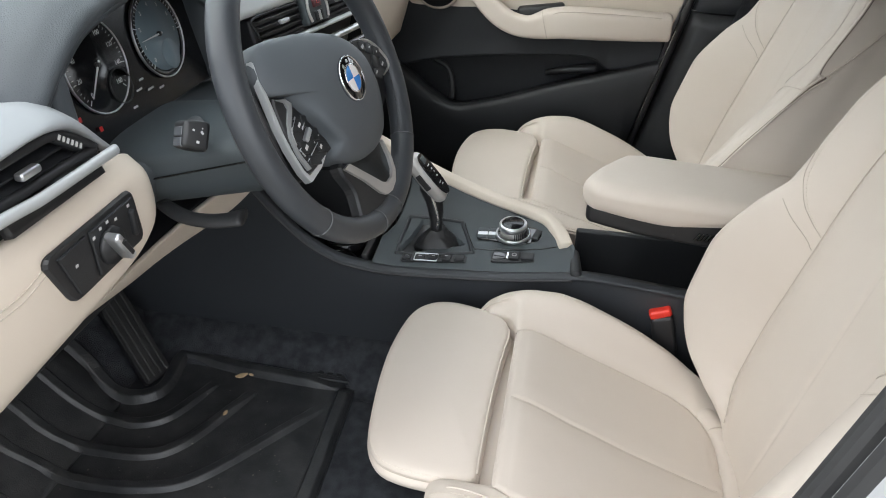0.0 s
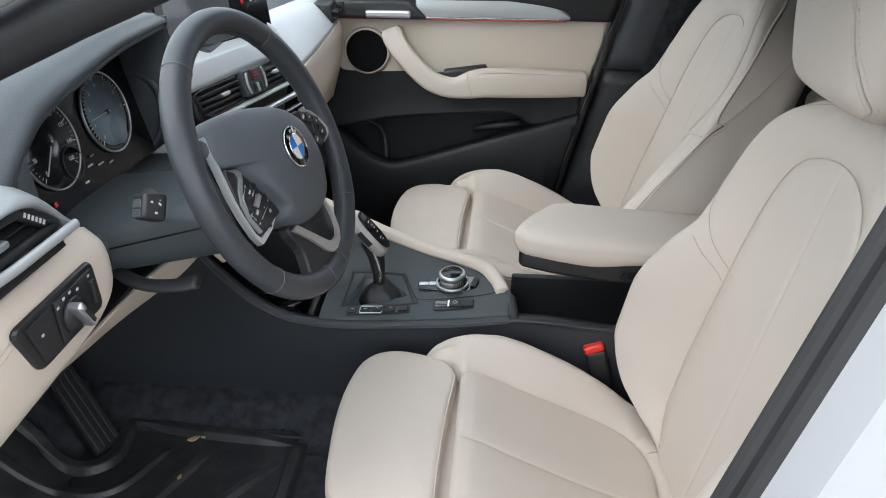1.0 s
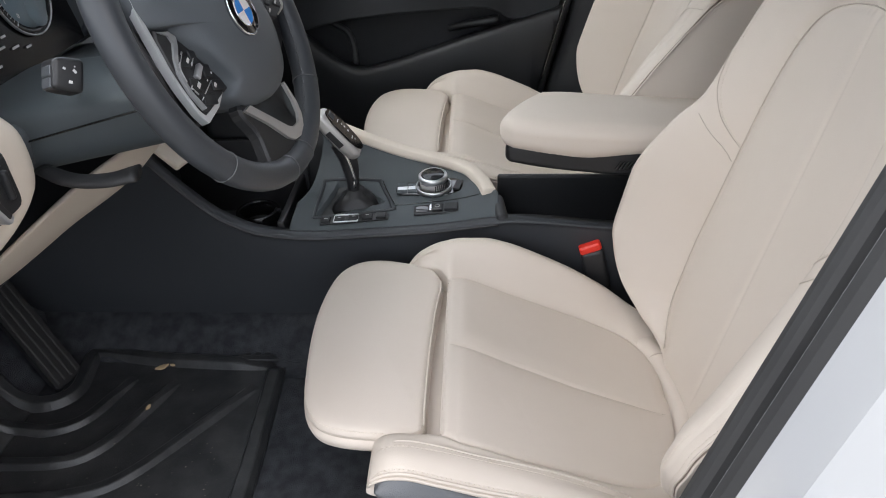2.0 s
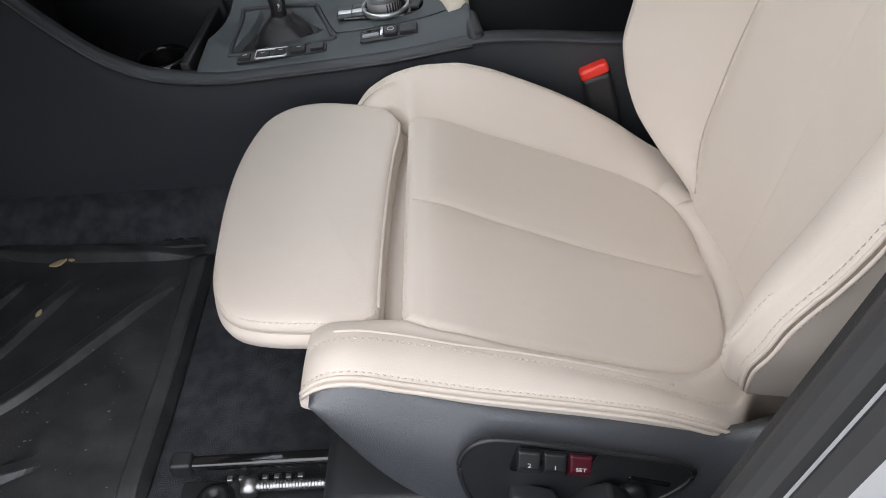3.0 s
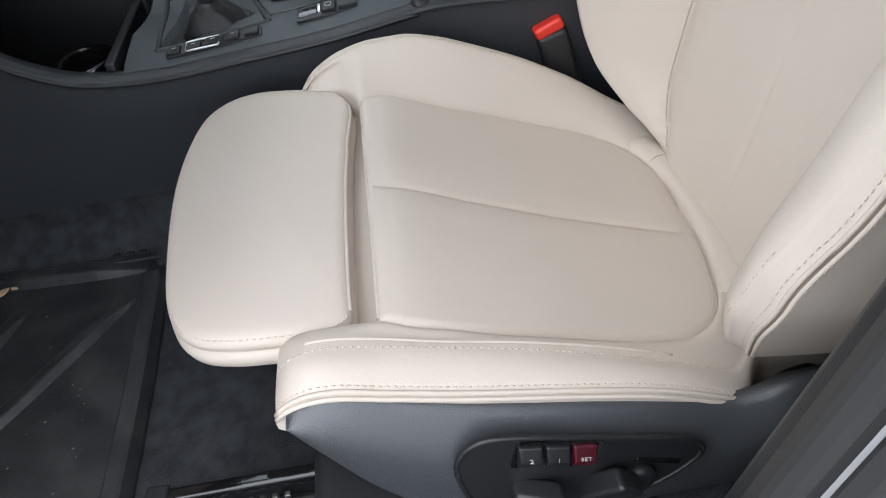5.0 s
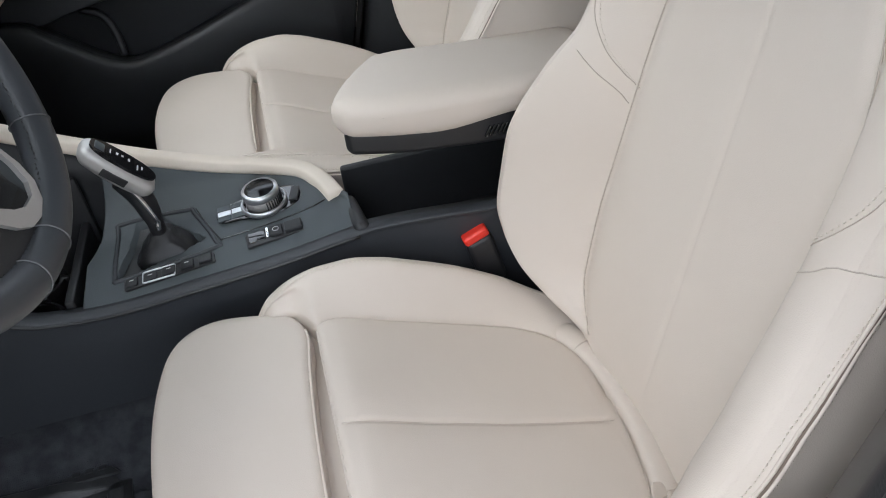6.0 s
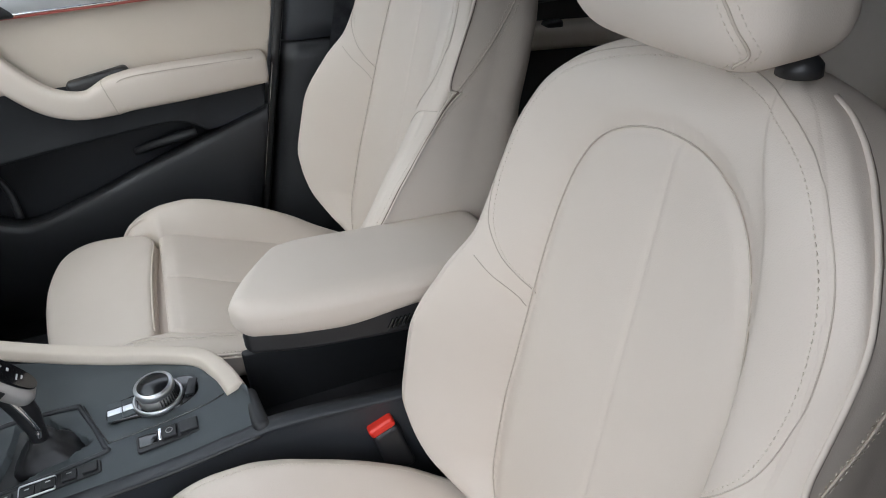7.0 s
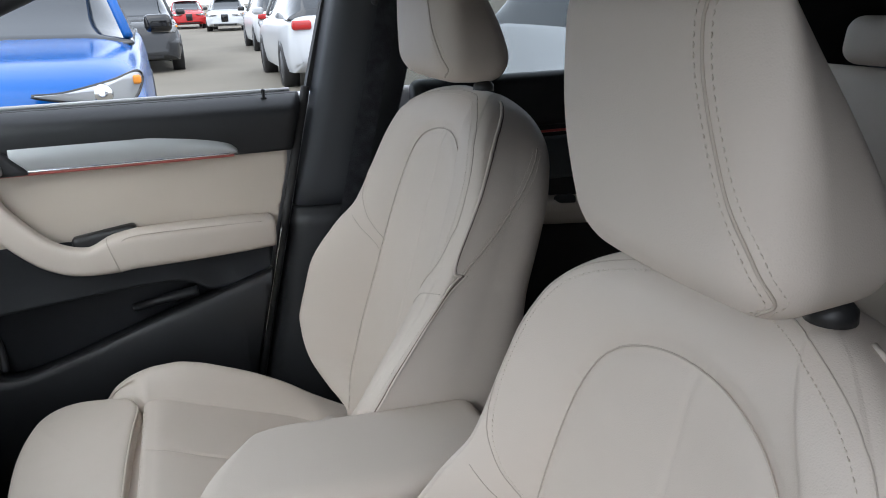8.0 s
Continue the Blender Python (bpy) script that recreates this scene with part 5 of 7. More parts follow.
# outer vent with its satin frame
vent = thing("side_vent", "black air vent in a satin silver frame", "air vent")
strip("frame_upper", [[(-0.462, y, t + 0.001), (-0.440, y, t), (-0.414, y, 0.55 * t + 0.45 * b), (-0.406, y, b + 0.002), (-0.414, y, b - 0.002)] for y, t, b in ((-0.80, 1.122, 1.100), (-0.72, 1.122, 1.106), (-0.665, 1.123, 1.108), (-0.630, 1.124, 1.102), (-0.608, 1.114, 1.089), (-0.590, 1.096, 1.072), (-0.573, 1.070, 1.058))], ALUDIM, 14, 0.006, parent=vent, label="satin silver vent frame")
lowv = [(-0.404, -0.80, 1.067), (-0.402, -0.73, 1.0645), (-0.402, -0.691, 1.061), (-0.402, -0.631, 1.060), (-0.404, -0.572, 1.058)]
part("frame_lower", tube("frame_lower", spline(lowv, 40), 0.0048, ALU, 10, False, 1.2), vent, "satin silver vent frame")
part("duct", rbox("duct", (0.08, 0.22, 0.046), 0.01, BLACKHARD, (-0.478, -0.70, 1.083)), vent)
part("surround", tube("surround", spline([(-0.414, -0.79, 1.098), (-0.414, -0.70, 1.102), (-0.414, -0.652, 1.101), (-0.414, -0.632, 1.096), (-0.414, -0.612, 1.084), (-0.414, -0.590, 1.066), (-0.414, -0.62, 1.067), (-0.414, -0.70, 1.068), (-0.414, -0.79, 1.072)], 60), 0.005, BLACKHARD, 8), vent)
for i in range(3):
    part("slat", rbox("slat", (0.020, 0.20, 0.003), 0.001, BLACKSOFT, (-0.428, -0.715, 1.073 + 0.012 * i), (0, 18, 0)), vent)
part("tab", rbox("tab", (0.010, 0.026, 0.008), 0.003, SILVER, (-0.412, -0.684, 1.083)), vent, "silver slider tab")
tw = part("thumbwheel", rbox("thumbwheel", (0.014, 0.042, 0.012), 0.005, BLACKSOFT, (-0.416, -0.627, 1.089), (-36, 0, 0)), vent)
for i in range(6):
    part("wheel_mark", rbox("wheel_mark", (0.0012, 0.0030, 0.005), 0.0004, WHITE, (-0.4088, -0.6395 + 0.0050 * i, 1.0975 - 0.0037 * i), (-36, 0, 0)), tw)
strip("slot", [[(-0.408, y, 1.055), (-0.416, y, 1.048), (-0.413, y, 1.037)] for y in (-0.72, -0.65, -0.583)], BLACKHARD, 6, 0.01, parent=vent)

# cream fascia with the light switches, and the knee panel below
strip("lower_fascia", [[(-0.425, -0.83, 1.030), (-0.412, -0.83, 1.00), (-0.412, -0.83, 0.94), (-0.43, -0.83, 0.885), (-0.50, -0.83, 0.84)],
                       [(-0.425, -0.73, 1.031), (-0.410, -0.73, 1.005), (-0.410, -0.73, 0.94), (-0.424, -0.73, 0.898), (-0.49, -0.73, 0.850)],
                       [(-0.425, -0.63, 1.031), (-0.410, -0.63, 1.005), (-0.410, -0.63, 0.94), (-0.422, -0.63, 0.908), (-0.49, -0.63, 0.862)],
                       [(-0.425, -0.56, 1.040), (-0.410, -0.56, 1.010), (-0.410, -0.56, 0.945), (-0.420, -0.56, 0.920), (-0.49, -0.56, 0.874)],
                       [(-0.430, -0.518, 1.027), (-0.412, -0.518, 1.005), (-0.410, -0.518, 0.960), (-0.425, -0.518, 0.935), (-0.49, -0.518, 0.885)],
                       [(-0.455, -0.489, 1.000), (-0.440, -0.489, 0.988), (-0.436, -0.489, 0.965), (-0.45, -0.489, 0.940), (-0.49, -0.489, 0.90)]], CREAMPLASTIC, 22, 0.010, label="cream padded lower fascia")
strip("knee_panel", [[(-0.455, -0.80, 0.872), (-0.49, -0.80, 0.835), (-0.55, -0.80, 0.79)], [(-0.445, -0.60, 0.885), (-0.49, -0.60, 0.84), (-0.55, -0.60, 0.79)], [(-0.435, -0.40, 0.890), (-0.48, -0.40, 0.83), (-0.54, -0.40, 0.775)], [(-0.425, -0.25, 0.880), (-0.455, -0.25, 0.82), (-0.53, -0.25, 0.77)], [(-0.420, -0.165, 0.868), (-0.440, -0.165, 0.835), (-0.50, -0.165, 0.79)]], CREAMPLASTIC, 14, 0.010, label="cream knee panel")
part("console_cap", rbox("console_cap", (0.085, 0.05, 0.010), 0.004, CREAMPLASTIC, (-0.455, -0.118, 0.812), (0, 38, -14)), dash, "cream end piece beside the console")
part("under_cover", rbox("under_cover", (0.40, 1.5, 0.02), 0.005, BLACKHARD, (-0.74, 0, 0.80), (0, 4, 0)), dash)
for k, dz in enumerate((0.0, 0.007)):
    p = spline([(-0.4095, -0.79, 0.985 + dz), (-0.4085, -0.74, 0.983 + dz), (-0.4085, -0.70, 0.990 + dz)], 20)
    part("seam", tube("seam", p, 0.0008, SEAMSHADE, 6), dash)
    p = spline([(-0.4092, -0.556, 0.972 + dz), (-0.4095, -0.540, 0.985 + dz), (-0.4110, -0.526, 1.000 + dz)], 20)
    part("seam", tube("seam", p, 0.0008, SEAMSHADE, 6), dash)

lights = thing("light_switch", "black headlight switch panel with a silver rotary knob", "light switch")
lm = frame_of((-0.408, -0.633, 0.976), (0, 1, 0.0), (0, 0.05, 1))
lo = [(-0.0745, 0.022), (-0.0735, 0.027), (-0.070, 0.030), (-0.064, 0.031), (0.060, 0.033), (0.067, 0.032), (0.0715, 0.028), (0.073, 0.022), (0.0765, -0.018), (0.0755, -0.024), (0.072, -0.028), (0.066, -0.029), (-0.040, -0.031), (-0.047, -0.0305), (-0.052, -0.027), (-0.056, -0.021)]
part("surround", plate("surround", lo, 0.005, BLACKHARD, lm, 0.003), lights)
part("fog_key", plate("fog_key", [(-0.060, 0.024), (-0.018, 0.026), (-0.016, -0.023), (-0.044, -0.024)], 0.003, BLACKSOFT, lm @ Matrix.Translation((0, 0, 0.005)), 0.001), lights)
part("switch_face", plate("switch_face", [(-0.012, 0.026), (0.064, 0.027), (0.068, -0.022), (-0.010, -0.024)], 0.003, BLACKSOFT, lm @ Matrix.Translation((0, 0, 0.005)), 0.001), lights)
part("dial", lathe("dial", [(0, 0), (0.020, 0), (0.019, 0.006), (0, 0.006)], BLACKHARD, lm @ Matrix.Translation((0.014, -0.002, 0.007)), 32), lights)
me = rbox("knob", (0.010, 0.040, 0.018), 0.004, SILVER)
me.transform(lm @ Matrix.Translation((0.014, -0.002, 0.018)) @ Matrix.Rotation(radians(30), 4, "Z"))
kn = part("knob", me, lights, "silver rotary light knob")
me = rbox("knob_inlay", (0.005, 0.024, 0.002), 0.0008, BLACKHARD)
me.transform(lm @ Matrix.Translation((0.014, -0.002, 0.0272)) @ Matrix.Rotation(radians(30), 4, "Z"))
part("knob_inlay", me, kn)
me = rbox("dimmer_wheel", (0.008, 0.030, 0.008), 0.003, BLACKSOFT)
me.transform(lm @ Matrix.Translation((0.055, 0.002, 0.009)))
part("dimmer_wheel", me, lights)
for bx, by in ((-0.008, 0.018), (0.004, 0.022), (0.016, 0.023), (0.030, 0.019), (-0.040, 0.006), (0.054, 0.022)):
    me = rbox("legend", (0.0042, 0.0032, 0.0005), 0.0002, WHITE)
    me.transform(lm @ Matrix.Translation((bx, by, 0.0083)))
    part("legend", me, lights)

# steering column, stalk and lever
col = thing("steering_column", "anthracite steering column shroud with control stalk", "steering column")
shroud = []
for k in np.linspace(0, 1, 24):
    x = -0.52 + 0.24 * k
    c = np.array([-0.378, 0.965 + 0.050 * k])
    w, h = 0.108 - 0.024 * k, 0.048 + 0.004 * k
    shroud.append([(x, c[0] + w * math.copysign(abs(math.cos(t)) ** 0.55, math.cos(t)), c[1] + h * math.copysign(abs(math.sin(t)) ** 0.6, math.sin(t)) * (1.1 if math.sin(t) < 0 else 0.9 - 0.55 * k)) for t in np.linspace(0, 2 * math.pi, 48, endpoint=False)])
part("shroud", loft("shroud", shroud, GREYSOFT), col)
part("parting_line", tube("parting_line", [(-0.50 + 0.21 * k, -0.378 - (0.109 - 0.024 * k), 0.962 + 0.050 * k) for k in np.linspace(0, 1, 20)], 0.0012, BLACKGLOSS, 6), col)
part("stalk_arm", tube("stalk_arm", spline([(-0.375, -0.46, 1.045), (-0.350, -0.52, 1.062), (-0.328, -0.56, 1.072)], 16), np.linspace(0.009, 0.011, 16), BLACKSOFT, 12), col)
sm = frame_of((-0.322, -0.565, 1.077), (-0.45, -0.64, 0.05), (-0.32, 0.05, 0.90)) @ Matrix.Rotation(radians(20), 4, "Z") @ Matrix.Scale(0.74, 4)


def stalk_bend(v):
    v[:, 1] *= 1 - 0.10 * np.clip(v[:, 0] / 0.017, 0, 1)
    v[:, 2] *= 1 - 0.16 * np.clip(-v[:, 1] / 0.02, 0, 1)
    return v


v, f = rbox_data(0.018, 0.020, 0.019, 0.006, 3, 3, stalk_bend)
me = welded("stalk_end", v, f, BLACKHARD)
me.transform(sm)
se = part("stalk_end", me, col, "indicator stalk end with marked buttons")
STALKKEY = material("stalk_key_grey", (0.06, 0.065, 0.072), 0.42)
for i in range(2):
    me = rbox("stalk_key", (0.004, 0.0125, 0.024), 0.0018, STALKKEY)
    me.transform(sm @ Matrix.Translation((0.0172, -0.0105 + 0.0138 * i, 0.001)))
    part("stalk_key", me, se, "grey rocker key")
for dx, dy, w, h, turn in ((0.006, 0.006, 0.0034, 0.0026, 20), (-0.006, 0.004, 0.0050, 0.0030, 45), (-0.006, 0.0095, 0.0016, 0.0016, 0), (-0.001, -0.009, 0.0042, 0.0034, 8)):
    me = rbox("legend", (w, h, 0.0006), 0.0002, WHITE)
    me.transform(sm @ Matrix.Translation((dx, dy, -0.0191)) @ Matrix.Rotation(radians(turn), 4, "Z"))
    part("legend", me, se)
part("tilt_lever", tube("tilt_lever", spline([(-0.43, -0.475, 0.945), (-0.385, -0.500, 0.944), (-0.345, -0.505, 0.946), (-0.312, -0.500, 0.952)], 18), np.linspace(0.010, 0.018, 18), BLACKHARD, 12, False, 0.35), col, "black column adjustment lever")

# ---- steering wheel ----
wheel = thing("steering_wheel", "black leather steering wheel with silver spoke trim", "steering wheel")
WT, WY = radians(22.3), radians(-7)
WM = frame_of((-0.242, -0.383, 1.0735), (-math.sin(WY), math.cos(WY), 0), (-math.sin(WT) * math.cos(WY), -math.sin(WT) * math.sin(WY), math.cos(WT)))
WLEATHER = made("wheel_leather", (0.037, 0.041, 0.047), (0.049, 0.053, 0.060), (0.36, 0.5), big=8, fine=700, bump=0.25, dist=0.0004, voronoi=True)


def wput(nm, me, parent=wheel, label=""):
    me.transform(WM)
    return part(nm, me, parent, label)


a = np.linspace(0, 2 * math.pi, 120, endpoint=False)
fat = 0.0158 + 0.0010 * np.exp(-((np.abs(np.abs(a - math.pi / 2) - 1.0) / 0.35) ** 2))
rim = wput("rim", tube("rim", np.c_[0.1735 * np.cos(a), 0.1735 * np.sin(a), 0 * a], fat, WLEATHER, 22, True, 1.0))
for ang in (52, 128, 222, 262, 278, 318):
    t = radians(ang)
    ringp = [(0.1735 * math.cos(t) + 0.0163 * math.cos(u) * math.cos(t), 0.1735 * math.sin(t) + 0.0163 * math.cos(u) * math.sin(t), 0.0163 * math.sin(u)) for u in np.linspace(0, 2 * math.pi, 24, endpoint=False)]
    wput("rim_seam", tube("rim_seam", ringp, 0.0007, material("rim_thread", (0.11, 0.112, 0.118), 0.7), 6, True), rim)
st = [(0.1582 * math.cos(u), 0.1582 * math.sin(u), 0.004 + 0.0015 * (i % 2)) for i, u in enumerate(np.linspace(0, 2 * math.pi, 300, endpoint=False))]
wput("inner_stitch", beads("inner_stitch", [st], material("rim_thread_dark", (0.035, 0.035, 0.037), 0.7), 0.0055, 0.004, 0.0008), rim)

pad = spline([(-0.127, 0.068), (-0.134, 0.054), (-0.1343, 0.042), (-0.129, 0.028), (-0.107, 0.0196), (-0.096, 0.004), (-0.0825, -0.0173), (-0.0685, -0.040), (-0.064, -0.055), (-0.064, -0.0687), (-0.047, -0.0823), (-0.018, -0.093), (0.022, -0.097), (0.054, -0.091), (0.074, -0.078), (0.088, -0.056), (0.0945, -0.033), (0.093, -0.012), (0.086, 0.012), (0.064, 0.034), (0.029, 0.054), (-0.0227, 0.068), (-0.065, 0.075), (-0.105, 0.0775)], 160, True)
PADC = np.array([-0.010, -0.010])
way = pad - PADC
oval = PADC + way / np.sqrt((way[:, :1] / 0.100) ** 2 + (way[:, 1:] / 0.078) ** 2)
rings = []
for k, b, z in ((0.94, 0.0, -0.035), (0.99, 0.0, -0.012), (1.0, 0.0, 0.002), (0.992, 0.0, 0.008), (0.975, 0.02, 0.012), (0.94, 0.10, 0.0165), (0.88, 0.30, 0.0215), (0.78, 0.6, 0.0265), (0.64, 0.9, 0.0300), (0.48, 1.0, 0.0318), (0.30, 1.0, 0.0325), (0.12, 1.0, 0.0327)):
    rings.append(np.c_[PADC + (pad * (1 - b) + oval * b - PADC) * k, np.full(len(pad), z)])
wput("airbag_cover", loft("airbag_cover", rings, PADSKIN), label="grained anthracite airbag cover")
wput("hub_body", lathe("hub_body", [(0, -0.07), (0.042, -0.07), (0.052, -0.03), (0.050, -0.02), (0, -0.02)], BLACKHARD, None, 32))
em = Matrix.Translation((0.0, 0.0, 0.0325)) @ Matrix.Scale(1.17, 4)
emb = wput("emblem", lathe("emblem", [(0, 0), (0.0225, 0), (0.0225, 0.0015), (0.021, 0.003), (0, 0.003)], BLACKGLOSS, em, 48), label="round emblem with blue and white quarters")
wput("emblem_ring", lathe("emblem_ring", [(0.0212, 0), (0.0230, 0), (0.0230, 0.0025), (0.0222, 0.0036), (0.0212, 0.0028)], CHROME, em, 48), emb)
wput("emblem_inner_ring", lathe("emblem_inner_ring", [(0.0132, 0.002), (0.0145, 0.002), (0.0145, 0.0036), (0.0132, 0.0036)], CHROME, em, 40), emb)
for q in range(4):
    o = [(0, 0)] + [(0.0132 * math.cos(radians(90 * q + 90 * k / 10)), 0.0132 * math.sin(radians(90 * q + 90 * k / 10))) for k in range(11)]
    wput("emblem_quarter", plate("emblem_quarter", o, 0.0006, EMBLEMWHITE if q % 2 == 0 else BLUE, em @ Matrix.Translation((0, 0, 0.0030))), emb)
for k in range(3):
    t = radians(125 - 35 * k)
    wput("emblem_mark", rbox("emblem_mark", (0.0042, 0.0038, 0.0006), 0.0002, SILVER, (0.0206 * math.cos(t), 0.0206 * math.sin(t), 0.0363), (0, 0, 125 - 35 * k - 90)), emb)
for s_ in (-1, 1):
    top = 0.060 if s_ < 0 else 0.024
    arm_o = [(s_ * 0.075, top - 0.004), (s_ * (0.120 + top * 0.6), top - 0.010), (s_ * 0.163, -0.030), (s_ * 0.125, -0.070), (s_ * 0.075, -0.050)]
    wput("spoke", plate("spoke", spline(arm_o, 40, True), 0.014, BLACKHARD, Matrix.Translation((0, 0, -0.020)), 0.004))
POD_LEFT = [(-0.124, 0.025), (-0.104, 0.016), (-0.0897, -0.0036), (-0.0741, -0.031), (-0.057, -0.056), (-0.063, -0.0585), (-0.081, -0.060), (-0.1056, -0.0644), (-0.121, -0.063), (-0.130, -0.040), (-0.1315, -0.010), (-0.1285, 0.017)]
POD_RIGHT = [(0.080, 0.030), (0.098, 0.0285), (0.122, 0.0195), (0.142, 0.004), (0.1545, -0.015), (0.151, -0.0235), (0.134, -0.0285), (0.105, -0.033), (0.088, -0.030)]
PODLINE = material("pod_line_silver", (0.42, 0.43, 0.44), 0.35, 0.4)


def keypad(outline, label):
    return wput("button_pod", plate("button_pod", outline, 0.012, BLACKHARD, Matrix.Translation((0, 0, -0.003)), 0.002), label=label)


def pod_key(pod, x, y, w, h, turn, mat=BLACKSOFT, high=0.004, label=""):
    wput("key", rbox("key", (w, h, high), 0.0012, mat, (x, y, 0.0092), (0, 0, turn)), pod, label)


def pod_legend(pod, x, y, w, h, turn=0):
    wput("legend", rbox("legend", (w, h, 0.0005), 0.0002, WHITE, (x, y, 0.0114), (0, 0, turn)), pod)


def pod_line(pod, points, r=0.0009):
    wput("marking", tube("marking", [(x, y, 0.0105) for x, y in points], r, PODLINE, 6), pod)


pod = keypad(POD_LEFT, "steering wheel button cluster with cruise control keys")
band = [(-0.1244, 0.0222), (-0.1118, 0.0150), (-0.1106, 0.0072), (-0.1224, -0.0044), (-0.1300, -0.0173), (-0.1295, -0.0403), (-0.1233, -0.0585), (-0.1172, -0.0592), (-0.1245, -0.040), (-0.1252, -0.0285), (-0.1232, -0.013), (-0.1060, 0.0027), (-0.1005, 0.0105), (-0.1075, 0.0180)]
wput("pod_band", plate("pod_band", band, 0.003, ALUDIM, Matrix.Translation((0, 0, 0.0082)), 0.0006), pod, "satin grey edging of the keys")
for x, y, w, h in ((-0.109, -0.012, 0.017, 0.013), (-0.092, -0.013, 0.011, 0.013), (-0.112, -0.036, 0.017, 0.013), (-0.083, -0.0315, 0.013, 0.014), (-0.078, -0.0485, 0.020, 0.011), (-0.103, -0.0545, 0.022, 0.011)):
    pod_key(pod, x, y, w, h, -20)
pod_key(pod, -0.098, -0.0270, 0.018, 0.0062, 28, SILVER, 0.009, "silver thumb roller")
pod_line(pod, [(-0.105, -0.0038), (-0.1194, -0.0125), (-0.1228, -0.0176), (-0.1238, -0.0288)])
pod_line(pod, [(-0.0935, -0.0140), (-0.1023, -0.0192)])
pod_line(pod, [(-0.1184, -0.0338), (-0.1220, -0.0354), (-0.1174, -0.0441)])
pod_line(pod, [(-0.0844, -0.0410), (-0.1167, -0.0505)], 0.0006)
for x, y, w, h in ((-0.1045, -0.0131, 0.006, 0.003), (-0.1095, -0.0374, 0.007, 0.004), (-0.0835, -0.0467, 0.005, 0.0035), (-0.092, -0.0386, 0.002, 0.0016), (-0.0788, -0.0351, 0.0024, 0.0018)):
    pod_legend(pod, x, y, w, h, 25)
pod = keypad(POD_RIGHT, "steering wheel button cluster with telephone keys")
for x, y, w, h in ((0.098, 0.0185, 0.014, 0.012), (0.113, 0.012, 0.013, 0.012), (0.131, 0.003, 0.016, 0.013), (0.116, -0.006, 0.010, 0.016), (0.138, -0.0145, 0.016, 0.012), (0.112, -0.0215, 0.020, 0.012)):
    pod_key(pod, x, y, w, h, -28)
for x, y, w, h in ((0.099, 0.0181, 0.007, 0.004), (0.1308, 0.0024, 0.0026, 0.002), (0.134, -0.0150, 0.007, 0.003), (0.1095, -0.0195, 0.007, 0.0028), (0.116, 0.013, 0.003, 0.0018)):
    pod_legend(pod, x, y, w, h, 20)
trim_left = [(-0.1300, 0.0660), (-0.1342, 0.0474), (-0.1368, 0.0239), (-0.1390, -0.0033), (-0.1382, -0.0292), (-0.1328, -0.0580), (-0.1262, -0.0715), (-0.1215, -0.0722), (-0.0940, -0.0672), (-0.0724, -0.0575), (-0.0830, -0.0598), (-0.1170, -0.0646), (-0.1230, -0.0650), (-0.1285, -0.0568), (-0.1335, -0.0300), (-0.1345, -0.0103), (-0.1322, 0.0170), (-0.1305, 0.0443)]
wput("silver_trim", plate("silver_trim", trim_left, 0.008, ALU, Matrix.Translation((0, 0, 0.001)), 0.0016), label="polished silver spoke trim")
wput("trim_backing", tube("trim_backing", spline([(-0.138, 0.040, -0.003), (-0.1435, -0.003, -0.003), (-0.140, -0.045, -0.003)], 30), np.r_[np.linspace(0.002, 0.006, 15), np.linspace(0.006, 0.002, 15)], BLACKHARD, 8))
trim_right = spline([(0.108, 0.0265, 0.006), (0.124, 0.0205, 0.0075), (0.1435, 0.0045, 0.008), (0.1562, -0.0150, 0.008), (0.1530, -0.0245, 0.007), (0.135, -0.0300, 0.006)], 40)
wput("silver_trim", tube("silver_trim", trim_right, np.r_[np.linspace(0.0008, 0.0022, 12), np.full(20, 0.0022), np.linspace(0.0022, 0.0010, 8)], SATIN, 8), label="satin silver key surround")
lower = spline([(-0.050, -0.080), (0.050, -0.080), (0.046, -0.120), (0.048, -0.165), (-0.048, -0.165), (-0.046, -0.120)], 40, True)
wput("lower_spoke", plate("lower_spoke", lower, 0.014, BLACKSOFT, Matrix.Translation((0, 0, -0.010)), 0.003))
bracket = [(-0.052, -0.088), (-0.022, -0.116), (0.004, -0.146), (0.016, -0.154), (0.032, -0.156), (0.050, -0.150), (0.061, -0.138), (0.064, -0.122), (0.060, -0.095), (0.0565, -0.096), (0.0575, -0.118), (0.054, -0.134), (0.044, -0.142), (0.028, -0.142), (0.016, -0.136), (-0.008, -0.114), (-0.038, -0.087)]
wput("silver_bracket", plate("silver_bracket", bracket, 0.006, SATIN, Matrix.Translation((0, 0, 0.002))), label="satin silver lower spoke trim")
panel = [(-0.038, -0.086), (-0.008, -0.1135), (0.016, -0.1355), (0.028, -0.1415), (0.044, -0.1415), (0.0535, -0.1335), (0.057, -0.118), (0.056, -0.096), (0.050, -0.075), (-0.02, -0.075)]
wput("lower_panel", plate("lower_panel", panel, 0.010, GREYSOFT, Matrix.Translation((0, 0, -0.006))), label="slate grey lower spoke panel")

